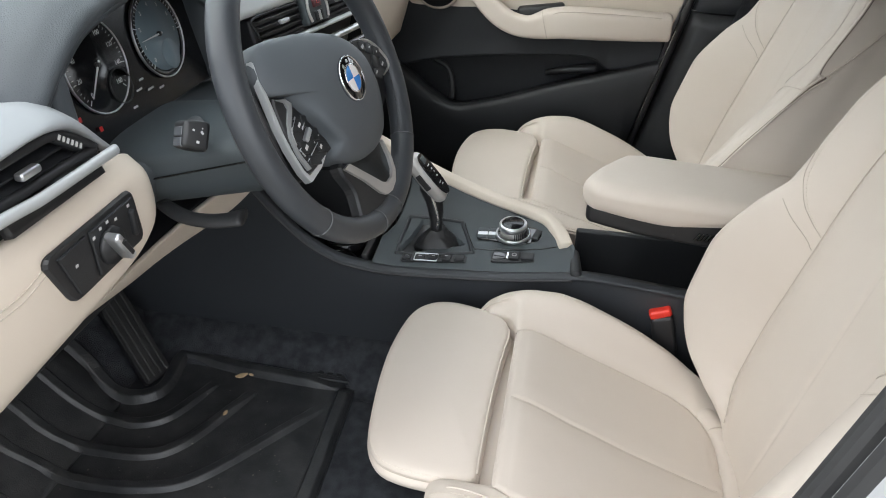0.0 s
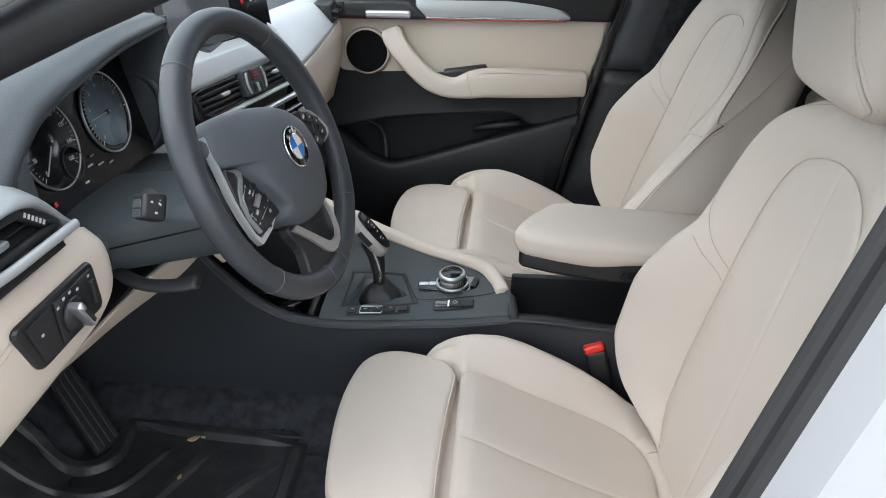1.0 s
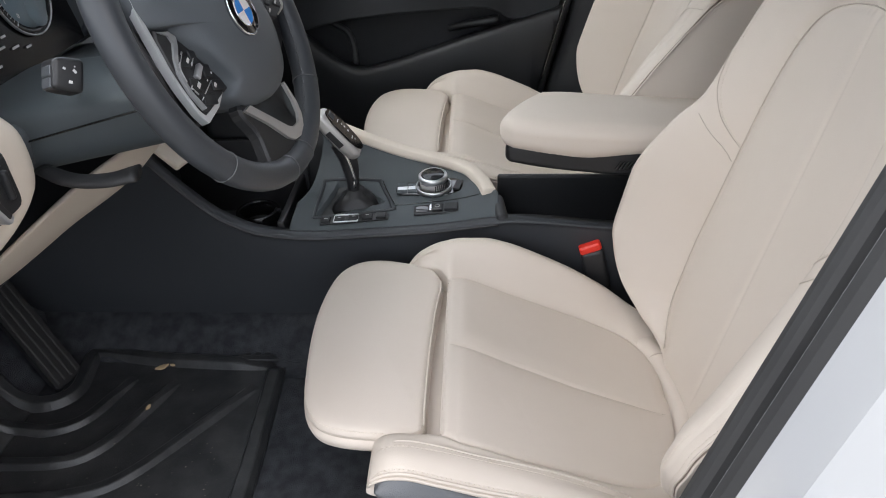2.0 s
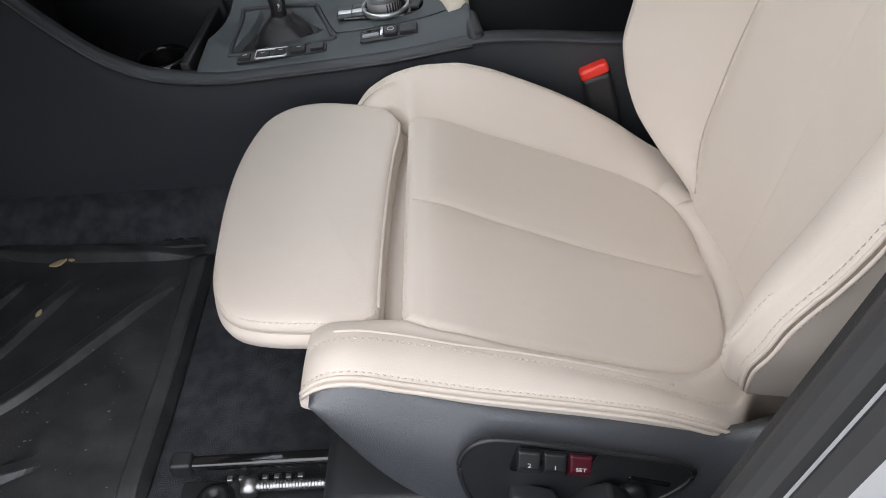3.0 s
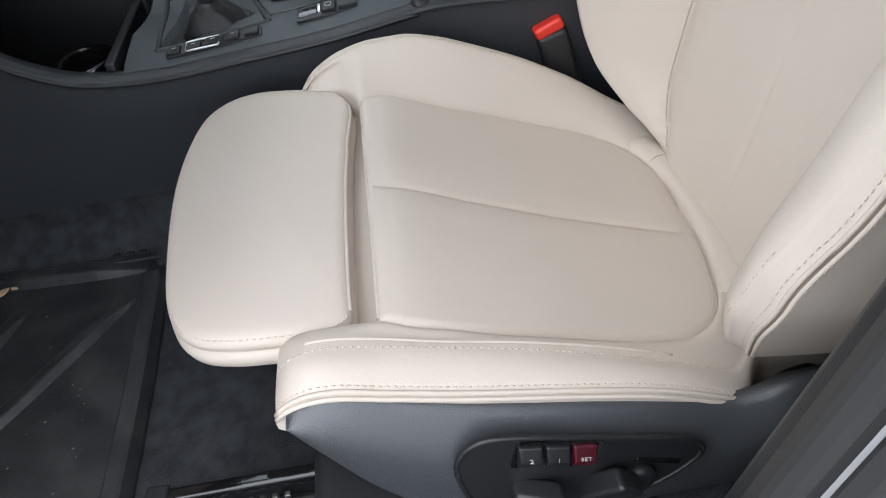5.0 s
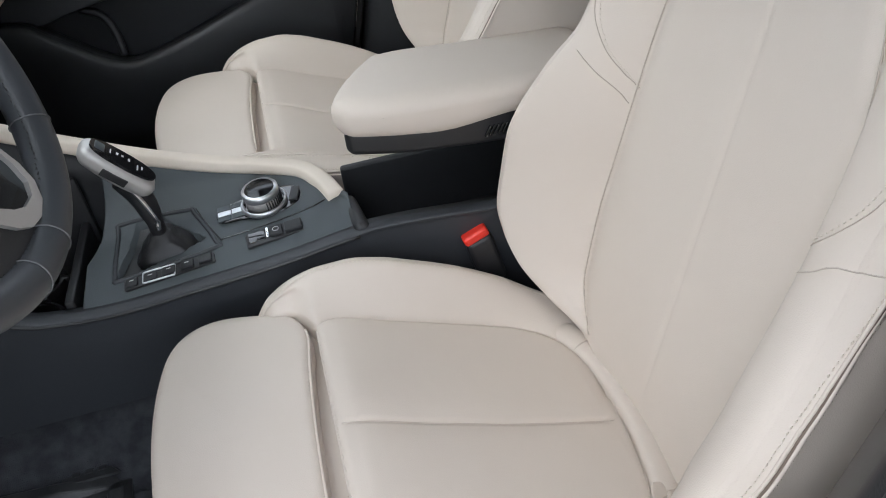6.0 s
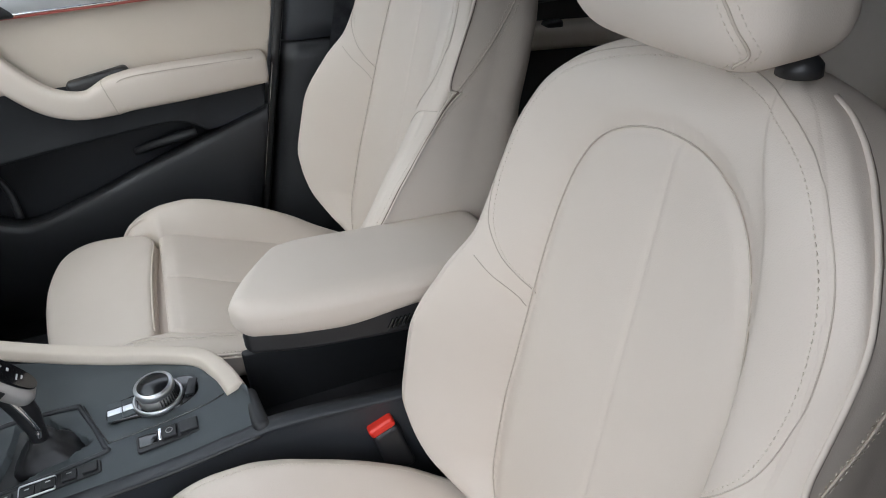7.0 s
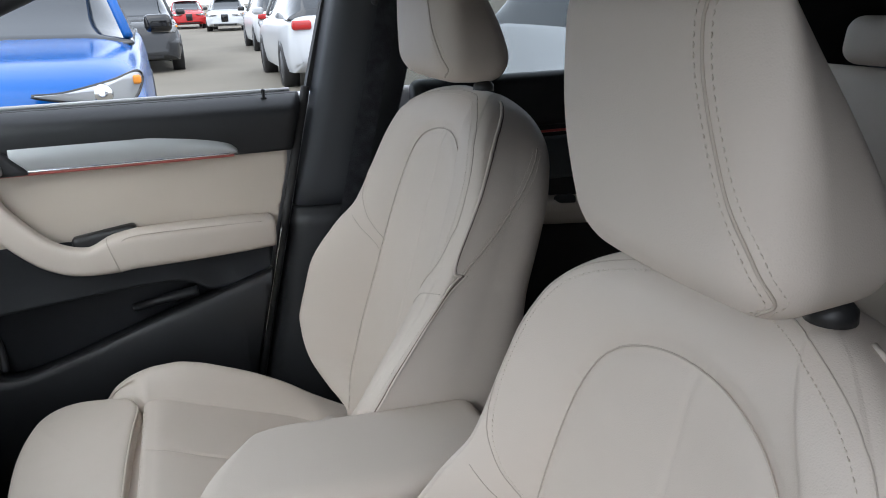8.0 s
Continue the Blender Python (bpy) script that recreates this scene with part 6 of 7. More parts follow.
# ---- centre fascia: screen, vents and passenger side ----
FD = Vector((0.058, 0.26, 0)).normalized()
fm = frame_of((-0.402, 0.0, 1.066), FD, (-0.25, 0, 1))
cv = thing("centre_vents", "pair of black centre air vents in silver trim", "air vent")
me = rbox("duct", (0.30, 0.044, 0.05), 0.006, BLACKHARD)
me.transform(fm @ Matrix.Translation((0.0, -0.004, -0.030)))
part("duct", me, cv)
for s_ in (-1, 1):
    for i in range(4):
        me = rbox("slat", (0.112, 0.0022, 0.012), 0.0008, BLACKHARD)
        me.transform(fm @ Matrix.Translation((s_ * 0.086, -0.0180 + 0.0098 * i, 0.0)) @ Matrix.Rotation(radians(15), 4, "X"))
        part("slat", me, cv)
    me = rbox("tab", (0.022, 0.007, 0.008), 0.002, SILVER)
    me.transform(fm @ Matrix.Translation((s_ * 0.085, 0.0, 0.010)))
    part("tab", me, cv)
    me = tube("frame", [fm @ Vector(p) for p in spline([(s_ * 0.030, 0.0175, 0.002), (s_ * 0.144, 0.0175, 0.002), (s_ * 0.148, 0.0, 0.002), (s_ * 0.128, -0.0245, 0.002), (s_ * 0.030, -0.0245, 0.002)], 40)], 0.0018, BLACKSOFT, 8)
    part("frame", me, cv, "black vent frame")
    me = tube("lower_trim", [fm @ Vector((s_ * u, -0.0315, 0.004)) for u in np.linspace(0.0, 0.150, 12)], 0.0062, ALU, 8, False, 0.6)
    part("lower_trim", me, cv, "satin silver strip")
me = rbox("hazard_block", (0.066, 0.046, 0.016), 0.004, GREYSOFT)
me.transform(fm @ Matrix.Translation((0.012, 0, 0.002)))
hz = part("hazard_block", me, cv)
for dx, dy, w, h, mat in ((0.012, 0.011, 0.022, 0.018, material("hazard_red", (0.085, 0.022, 0.026), 0.4)), (0.012, -0.012, 0.007, 0.016, SATIN), (0.004, -0.012, 0.007, 0.016, BLACKSOFT), (0.020, -0.012, 0.007, 0.016, BLACKSOFT)):
    me = rbox("key", (w, h, 0.006), 0.0015, mat)
    me.transform(fm @ Matrix.Translation((dx, dy, 0.011)))
    part("key", me, hz)
for dx in (-0.013, 0.037):
    me = tube("thumbwheel", [fm @ Vector((dx + 0.004 * math.copysign(1, dx) * (1 - (2 * q - 1) ** 2), -0.018 + 0.036 * q, 0.012)) for q in np.linspace(0, 1, 14)], 0.0024, SATIN, 8)
    part("thumbwheel", me, hz, "silver vent thumbwheel")
me = tube("hazard_mark", [fm @ Vector((0.012 + 0.005 * math.cos(t), 0.010 + 0.005 * math.sin(t), 0.0145)) for t in (math.pi / 2, math.pi * 7 / 6, math.pi * 11 / 6)], 0.0005, material("hazard_line", (0.7, 0.1, 0.1), 0.5), 5, True)
part("hazard_mark", me, hz)


def fpt(u, v, w):
    return tuple(fm @ Vector((u, v, w)))


strip("fascia_trim", [[fpt(u, 0.085, -0.055), fpt(u, 0.064, -0.012), fpt(u, 0.056, -0.002), fpt(u, 0.021, 0.002)] for u in (-0.175, -0.06, 0.06, 0.158)], ALU, 12, 0.008, label="satin aluminium dashboard trim")
right_rows = [[fpt(0.159, 0.092, -0.055), fpt(0.159, 0.076, -0.014), fpt(0.159, 0.020, 0.002), fpt(0.159, -0.030, 0.004)]]
right_rows += [[(-0.462, y, 1.136 - 0.02 * k), (-0.428, y, 1.118 - 0.018 * k), (-0.398 - 0.006 * k, y, 1.078 - 0.002 * k), (-0.370 - 0.016 * k, y, 1.034 + 0.020 * k)] for y, k in ((0.26, 0.1), (0.38, 0.3), (0.50, 0.55), (0.60, 0.78), (0.705, 1.0))]
strip("fascia_trim", right_rows, ALU, 14, 0.008, label="satin aluminium dashboard trim")
strip("passenger_fascia", [[fpt(0.16, -0.033, 0.002), fpt(0.165, -0.05, 0.002), fpt(0.165, -0.09, -0.005), fpt(0.16, -0.15, -0.04)], [(-0.372, 0.30, 1.036), (-0.370, 0.30, 1.01), (-0.378, 0.30, 0.94), (-0.42, 0.30, 0.86)], [(-0.376, 0.42, 1.039), (-0.373, 0.42, 1.01), (-0.381, 0.42, 0.93), (-0.42, 0.42, 0.85)], [(-0.381, 0.55, 1.046), (-0.378, 0.55, 1.01), (-0.386, 0.55, 0.93), (-0.42, 0.55, 0.85)], [(-0.386, 0.715, 1.053), (-0.382, 0.715, 1.02), (-0.392, 0.715, 0.94), (-0.418, 0.715, 0.85)]], CREAMPLASTIC, 16, 0.010, label="cream passenger-side fascia")
part("centre_fascia", rbox("centre_fascia", (0.06, 0.30, 0.26), 0.015, BLACKHARD, (-0.455, 0.02, 0.93), (0, 14, -12)), dash, "black centre fascia")
for k, zz in enumerate((-0.057, -0.080)):
    me = tube("stack_trim", [fm @ Vector((u, zz, 0.0)) for u in np.linspace(-0.15, 0.16, 20)], 0.006, SILVER if k == 0 else BLACKGLOSS, 8)
    part("stack_trim", me, dash, "silver trim bar" if k == 0 else "")
for i in range(6):
    me = rbox("stack_key", (0.034, 0.014, 0.006), 0.002, BLACKSOFT)
    me.transform(fm @ Matrix.Translation((-0.115 + 0.046 * i, -0.096, -0.008)))
    part("stack_key", me, dash)
for i in range(2):
    part("side_slat", rbox("side_slat", (0.03, 0.055, 0.004), 0.001, BLACKSOFT, (-0.392, 0.660, 1.072 + 0.016 * i), (0, 18, 6)), dash)
part("side_outlet", rbox("side_outlet", (0.05, 0.07, 0.055), 0.008, BLACKHARD, (-0.414, 0.662, 1.080), (0, 0, 3)), dash, "black passenger side air outlet")

scr = thing("display_screen", "wide freestanding display screen in a black housing", "display screen", (-0.452, 0.03, 1.175))
dm = frame_of((0, 0, 0), (0.083, 0.30, 0), (-0.12, 0, 1))
part("housing", plate("housing", rounded(0.315, 0.128, 0.008), 0.014, BLACKHARD, dm @ Matrix.Translation((0, 0, -0.012)), 0.002), scr)
part("glass", plate("glass", rounded(0.305, 0.118, 0.005), 0.0012, BLACKGLOSS, dm @ Matrix.Translation((0, 0, 0.002))), scr)
# sky mirrored in the screen is put into this plate's grey
part("active_area", plate("active_area", rounded(0.17, 0.095, 0.003), 0.0006, material("screen_sky_grey", (0.10, 0.10, 0.11), 0.12, coat=1.0), dm @ Matrix.Translation((-0.05, 0.004, 0.0032))), scr)
for i in range(3):
    me = rbox("icon", (0.008, 0.006, 0.0006), 0.0002, WARN if i == 0 else WHITE)
    me.transform(dm @ Matrix.Translation((0.075 + 0.026 * i, 0.012, 0.0036)))
    part("icon", me, scr)
part("foot", rbox("foot", (0.06, 0.16, 0.04), 0.01, BLACKHARD, (-0.02, 0, -0.062)), scr)

# ---- passenger door ----
DOORBLACK = made("door_black_plastic", (0.0165, 0.0180, 0.0210), (0.023, 0.0245, 0.028), (0.48, 0.62), big=7, fine=480, bump=0.35, dist=0.0006, voronoi=True, spec=0.3)
door = thing("door_1", "closed passenger door lined in black and cream", "car door", kind="structure")


def rear_x(z):
    return 0.205 + (z - 0.60) * 0.25


def door_skin(name, mat, zs, f, x0=-0.78, x1=0.0, n=60, thick=0.02, label="", lead=0.0):
    rows = []
    for u in np.linspace(0, 1, n):
        rows.append([((x0 + (rear_x(z) + x1 - x0) * u), f(x0 + (rear_x(z) + x1 - x0) * u, z), z) for z in zs])
    return part(name, sheet(name, rows, mat, thick, (0, 1, 0)), door, label)


door_skin("upper_trim", BLACKSOFT, np.linspace(1.058, 1.166, 16), lambda x, z: 0.722 + 0.035 * max(0.0, (z - 1.135) / 0.031) ** 2 - 0.010 * math.sin(math.pi * (z - 1.058) / 0.12), label="black upper door trim")
door_skin("sill_cap", RUBBER, np.linspace(1.158, 1.1665, 4), lambda x, z: 0.757 + 0.002, thick=0.03)
LOWLINE = [(-0.78, 0.97), (-0.43, 0.96), (-0.409, 0.93), (-0.392, 0.906), (-0.331, 0.892), (-0.27, 0.899), (-0.209, 0.908), (-0.10, 0.90), (0.35, 0.885)]
rows = []
for x in np.linspace(-0.78, 0.31, 110):
    z0_ = float(ease(LOWLINE, x))
    rows.append([(min(x, rear_x(z) - 0.004), 0.742 + 0.010 * ((z - 1.06) / 0.18) ** 2 + (0.006 * (1 - k / 0.06) ** 2 if k < 0.06 else 0), z) for k in np.linspace(0, 1, 24) for z in (z0_ + (1.060 - z0_) * k,)])
part("door_panel", sheet("door_panel", rows, CREAMPLASTIC, 0.016, (0, 1, 0)), door, "cream leatherette door panel")
pocket = [(-0.78, 0.80), (-0.44, 0.775), (-0.40, 0.745), (-0.30, 0.672), (-0.262, 0.660), (-0.20, 0.672), (0.0, 0.736), (0.15, 0.782), (0.40, 0.86)]
door_skin("lower_panel", DOORBLACK, np.linspace(0.44, 0.985, 34), lambda x, z: 0.784 - 0.024 * min(1.0, max(0, (z - 0.82) / 0.08)), x1=-0.006, label="black lower door panel")
rows = []
for x in np.linspace(-0.77, 0.262, 70):
    zt = float(ease(pocket, x))
    zt = min(zt, 0.60 + (x + 0.001 - 0.205) / 0.25 + 10 if x < 0.2 else 0.83)
    rows.append([(min(x, rear_x(z) - 0.006), y, z) for y, z in ((0.745, zt - 0.004), (0.712, zt - 0.001), (0.704, zt + 0.001), (0.697, zt - 0.003), (0.694, zt - 0.014), (0.692, zt - 0.05), (0.700, 0.52), (0.712, 0.44))])
part("pocket_wall", sheet("pocket_wall", rows, BLACKSOFT, 0.006, (0, 1, 0)), door, "black map pocket wall")
# the panel above the pocket hangs over it
BROW = [(-0.78, 0.78), (-0.42, 0.757), (-0.351, 0.771), (-0.288, 0.783), (-0.126, 0.799), (0.056, 0.809), (0.095, 0.799), (0.13, 0.778), (0.17, 0.782), (0.31, 0.815)]
rows = []
for x in np.linspace(-0.77, 0.262, 90):
    ze = float(ease(BROW, x))
    rows.append([(min(x, rear_x(z) - 0.006), y, z) for y, z in spline([(0.752, 0.975), (0.748, 0.90), (0.744, ze + 0.05), (0.736, ze + 0.016), (0.733, ze + 0.005), (0.738, ze - 0.001), (0.775, ze - 0.006)], 18)])
part("pocket_brow", sheet("pocket_brow", rows, DOORBLACK, 0.004, (0, 1, 0)), door, "black panel over the map pocket")
part("pocket_divider", tube("pocket_divider", spline([(-0.34, 0.776, 0.765), (-0.30, 0.770, 0.745), (-0.285, 0.760, 0.710), (-0.28, 0.740, 0.665)], 16), 0.008, BLACKSOFT, 10), door)
part("pocket_bump", tube("pocket_bump", spline([(-0.03, 0.772, 0.748), (0.0, 0.760, 0.758), (0.05, 0.752, 0.768), (0.10, 0.752, 0.774)], 16), np.linspace(0.008, 0.012, 16), BLACKSOFT, 10), door)
# armrest and pull handle
armp = [(0.262, 0.722, 0.897), (0.20, 0.712, 0.899), (0.10, 0.704, 0.900), (0.02, 0.700, 0.900), (-0.02, 0.698, 0.897), (-0.085, 0.700, 0.884), (-0.142, 0.704, 0.898), (-0.188, 0.709, 0.934), (-0.237, 0.718, 0.992), (-0.254, 0.730, 1.030)]
pp = spline(armp, 80)
k = np.linspace(0, 1, 80)
hw = ease([(0, 0.030), (0.30, 0.034), (0.42, 0.028), (0.6, 0.020), (0.8, 0.018), (1, 0.016)], k)
hh = ease([(0, 0.032), (0.30, 0.037), (0.46, 0.036), (0.56, 0.026), (0.7, 0.026), (0.85, 0.027), (0.97, 0.030), (1, 0.024)], k)
tg = np.gradient(pp, axis=0)
tg /= np.linalg.norm(tg, axis=1, keepdims=True)
rings = []
for p, t, w, h in zip(pp, tg, hw, hh):
    a_ = np.array([0, 1, 0]) - t * t[1]
    a_ /= np.linalg.norm(a_)
    b_ = np.cross(t, a_)
    rings.append([p + w * math.copysign(abs(math.cos(u)) ** 0.5, math.cos(u)) * a_ + h * math.copysign(abs(math.sin(u)) ** 0.5, math.sin(u)) * b_ for u in np.linspace(0, 2 * math.pi, 28, endpoint=False)])
part("door_armrest", loft("door_armrest", rings, LEATHER), door, "cream leather armrest and pull handle")
part("top_seam", tube("top_seam", spline([(-0.03, 0.676, 0.917), (0.0, 0.672, 0.931), (0.10, 0.674, 0.932), (0.24, 0.690, 0.925)], 30), 0.0010, SEAMSHADE, 6), door)
part("seam", tube("seam", [rings[38][i] for i in range(28)], 0.0011, SEAMSHADE, 6, True), door)
part("pull_cup", rbox("pull_cup", (0.12, 0.03, 0.030), 0.010, BLACKHARD, (-0.055, 0.734, 0.918), (0, -8, 0), n=3, inner=3), door, "black recess behind the pull handle")
# loudspeaker
SPEAKERCLOTH = made("speaker_cloth", (0.007, 0.007, 0.008), (0.012, 0.012, 0.013), (0.9, 1.0), big=20, fine=900, bump=0.5, dist=0.001, spec=0.1)
spm = frame_of((-0.323, 0.741, 0.969), (1, 0, 0), (0, 0, 1))
sp = part("speaker", lathe("speaker", [(0, 0.004), (0.020, 0.002), (0.040, 0.0), (0.050, 0.004), (0.054, 0.010), (0.056, 0.008), (0.057, 0)], SPEAKERCLOTH, spm, 48), door, "round black loudspeaker grille")
part("speaker_ring", lathe("speaker_ring", [(0.056, 0), (0.064, 0), (0.060, 0.006), (0.056, 0.008)], CREAMPLASTIC, spm, 48), sp)
# aluminium spear; the ambient strip's red glow is painted on as a line
xs = np.linspace(-0.185, 0.212, 50)
rows = []
for x in xs:
    top = 1.066 + 0.052 * math.sqrt(max(0.0, min(1.0, (0.213 - x) / 0.16)))
    rows.append([(x, 0.716 - 0.006 * math.sin(math.pi * t), 1.062 + (top - 1.062) * t) for t in np.linspace(0, 1, 8)])
part("trim_spear", sheet("trim_spear", rows, ALU, 0.006, (0, 1, 0)), door, "satin aluminium trim spear")
part("glow_line", tube("glow_line", [(x, 0.7195, 1.0585) for x in np.linspace(-0.62, 0.205, 40)], 0.0032, material("red_accent", (0.50, 0.12, 0.10), 0.35), 8), door, "thin red line with the ambient glow in its colour")
part("silver_line", tube("silver_line", [(x, 0.7155, 1.063) for x in np.linspace(-0.62, 0.21, 40)], 0.0022, CHROME, 8), door)
ih = part("inner_handle", rbox("inner_handle", (0.118, 0.014, 0.019), 0.006, SILVER, (-0.256, 0.697, 1.0725), n=4, inner=3), door, "satin silver inner door handle")
part("handle_cup", rbox("handle_cup", (0.52, 0.02, 0.048), 0.010, BLACKHARD, (-0.435, 0.713, 1.082), n=3, inner=2, bend=lambda v: np.c_[v[:, 0] - 0.022 * np.clip(v[:, 2] / 0.024, -1, 1) * (v[:, 0] > 0.2), v[:, 1], v[:, 2]]), ih)
for i in range(2):
    part("lock_key", rbox("lock_key", (0.016, 0.006, 0.012), 0.002, BLACKSOFT, (-0.384 + 0.004 * i, 0.702, 1.080 + 0.015 * i)), ih)
part("lock_pin", lathe("lock_pin", [(0, 0), (0.007, 0), (0.006, 0.003), (0.0035, 0.005), (0.0035, 0.014), (0.0045, 0.018), (0, 0.020)], BLACKHARD, Matrix.Translation((0.276, 0.745, 1.160)), 14), door, "black door lock pin")
part("rear_seal", tube("rear_seal", [(rear_x(z) + 0.010, 0.738, z) for z in np.linspace(0.45, 1.18, 30)], 0.009, RUBBER, 10), door)
part("edge_line", tube("edge_line", [(rear_x(z) + 0.003, 0.727, z) for z in np.linspace(0.62, 0.90, 20)], 0.0018, CHROME, 6), door)
part("window_frame", loft("window_frame", [[(rear_x(z) + 0.012 + 0.03 * (z - 1.17), y, z) for y in (0.745, 0.775)] + [(rear_x(z) + 0.065 + 0.03 * (z - 1.17), y, z) for y in (0.775, 0.745)] for z in np.linspace(1.17, 1.46, 10)], RUBBER, smooth=False), door)
GLASS = material("window_glass", (0.9, 0.95, 0.93), 0.02)
GLASS.node_tree.nodes["Principled BSDF"].inputs["Transmission Weight"].default_value = 1.0
GLASS.node_tree.nodes["Principled BSDF"].inputs["IOR"].default_value = 1.03
part("belt_strip", tube("belt_strip", [(x, 0.800, 1.169) for x in np.linspace(-0.78, 0.335, 30)], 0.0045, WHITEPAINT, 8), door, "white outer window ledge")


# ---- body shell ----
shell = thing("car_body", "white painted car body with black door seals", "car body", kind="structure")


def jamb_x(z):
    return 0.266 + 0.26 * (z - 0.95) + 0.10 * max(0.0, z - 1.2) ** 2


zs = np.linspace(0.40, 1.46, 40)
part("b_pillar", loft("b_pillar", [[(jamb_x(z) - 0.012, -0.785, z), (jamb_x(z) - 0.012, -0.86, z), (jamb_x(z) + 0.004, -0.893, z), (jamb_x(z) + 0.020, -0.905, z), (jamb_x(z) + 0.30, -0.905, z), (jamb_x(z) + 0.30, -0.80, z), (jamb_x(z) + 0.10, -0.76, z)] for z in zs], WHITEPAINT, smooth=False), shell, "white painted door pillar")
part("pillar_trim", loft("pillar_trim", [[(jamb_x(z) + 0.006, -0.735, z), (jamb_x(z) - 0.004, -0.745, z), (jamb_x(z) - 0.002, -0.775, z), (jamb_x(z) + 0.03, -0.80, z), (jamb_x(z) + 0.32, -0.75, z), (jamb_x(z) + 0.32, -0.715, z), (jamb_x(z) + 0.05, -0.70, z)] for z in zs], BLACKSOFT), shell, "black pillar trim")
seal = [(0.006, -0.744), (-0.006, -0.752), (-0.020, -0.767), (-0.0232, -0.772), (-0.0238, -0.777), (-0.0222, -0.783), (-0.018, -0.7865), (-0.007, -0.7885), (-0.007, -0.7905), (-0.016, -0.793), (-0.0192, -0.797), (-0.018, -0.805), (-0.012, -0.811), (0.010, -0.812), (0.016, -0.78)]
part("door_seal", loft("door_seal", [[(jamb_x(z) + a, b, z) for a, b in seal] for z in zs], RUBBER, smooth=False), shell, "black rubber door seal with two flat lips")
part("sill", rbox("sill", (1.7, 0.12, 0.16), 0.03, WHITEPAINT, (-0.20, -0.85, 0.36), n=4, inner=2), shell, "white door sill")
part("sill_trim", rbox("sill_trim", (1.35, 0.09, 0.03), 0.012, BLACKSOFT, (-0.35, -0.755, 0.415), n=3, inner=2), shell, "black sill trim")
# door striker
part("sill_trim", rbox("sill_trim", (1.75, 0.11, 0.12), 0.02, BLACKSOFT, (-0.20, 0.795, 0.405), n=3, inner=2), shell, "black sill trim")
stk = thing("door_striker", "steel door striker bolted to the white pillar", "door striker", (0.236, -0.878, 0.882))
skm = frame_of((0.004, 0, 0), (0, -1, 0), (0.26, 0, 0.97))
part("plate", plate("plate", rounded(0.052, 0.056, 0.025), 0.004, STEEL, skm @ Matrix.Translation((0.004, 0, 0)), 0.001), stk)
bow = np.vstack([np.linspace(p, q, 8) for p, q in (((-0.002, 0.015, 0.002), (-0.007, 0.0155, 0.026)), ((-0.008, 0.0145, 0.029), (-0.013, -0.0115, 0.029)), ((-0.013, -0.0145, 0.026), (-0.006, -0.0165, 0.002)))])
part("bow", tube("bow", [skm @ Vector(p) for p in bow], 0.0029, STEEL, 12), stk)
for dy in (-0.016, 0.016):
    part("bolt", lathe("bolt", [(0, 0.004), (0.008, 0.004), (0.008, 0.008), (0.004, 0.009), (0.0035, 0.006), (0, 0.006)], STEEL, skm @ Matrix.Translation((0.008, dy, 0)), 18), stk)
solid("paint_label", rbox("paint_label", (0.0006, 0.05, 0.03), 0.0002, material("label_black", (0.03, 0.03, 0.03), 0.5), (0.196, -0.868, 0.805), (0, 15, 0)), "small dark information label on the pillar", "label")

# front pillar and windscreen base on the driver's side
part("a_pillar", tube("a_pillar", spline([(-1.02, -0.76, 0.98), (-0.65, -0.73, 1.138), (-0.345, -0.70, 1.273), (-0.255, -0.692, 1.312), (0.0, -0.64, 1.415), (0.14, -0.61, 1.455)], 40), 0.024, BLACKSOFT, 14, False, 1.0), shell, "black front pillar trim")
part("a_pillar", tube("a_pillar", spline([(-1.02, 0.76, 0.98), (-0.65, 0.73, 1.138), (-0.345, 0.70, 1.273), (-0.255, 0.692, 1.312), (0.0, 0.64, 1.415), (0.14, 0.61, 1.455)], 40), 0.024, BLACKSOFT, 14, False, 1.0), shell, "black front pillar trim")
for s_ in (-1, 1):
    part("outer_pillar", tube("outer_pillar", spline([(-1.02, s_ * 0.80, 1.015), (-0.65, s_ * 0.765, 1.178), (-0.345, s_ * 0.735, 1.315), (-0.255, s_ * 0.725, 1.355), (0.0, s_ * 0.675, 1.462), (0.14, s_ * 0.645, 1.50)], 40), 0.022, WHITEPAINT, 14), shell, "white front pillar")
part("hinge_pillar", rbox("hinge_pillar", (0.30, 0.10, 0.75), 0.03, WHITEPAINT, (-1.02, -0.84, 0.72)), shell, "white hinge pillar")
part("hinge_trim", rbox("hinge_trim", (0.40, 0.05, 0.60), 0.02, BLACKSOFT, (-0.80, -0.815, 0.62)), shell)
part("hinge_seal", tube("hinge_seal", spline([(-0.52, -0.835, 1.10), (-0.54, -0.835, 1.00), (-0.60, -0.83, 0.85), (-0.70, -0.82, 0.60), (-0.70, -0.80, 0.44)], 30), 0.018, RUBBER, 12), shell)
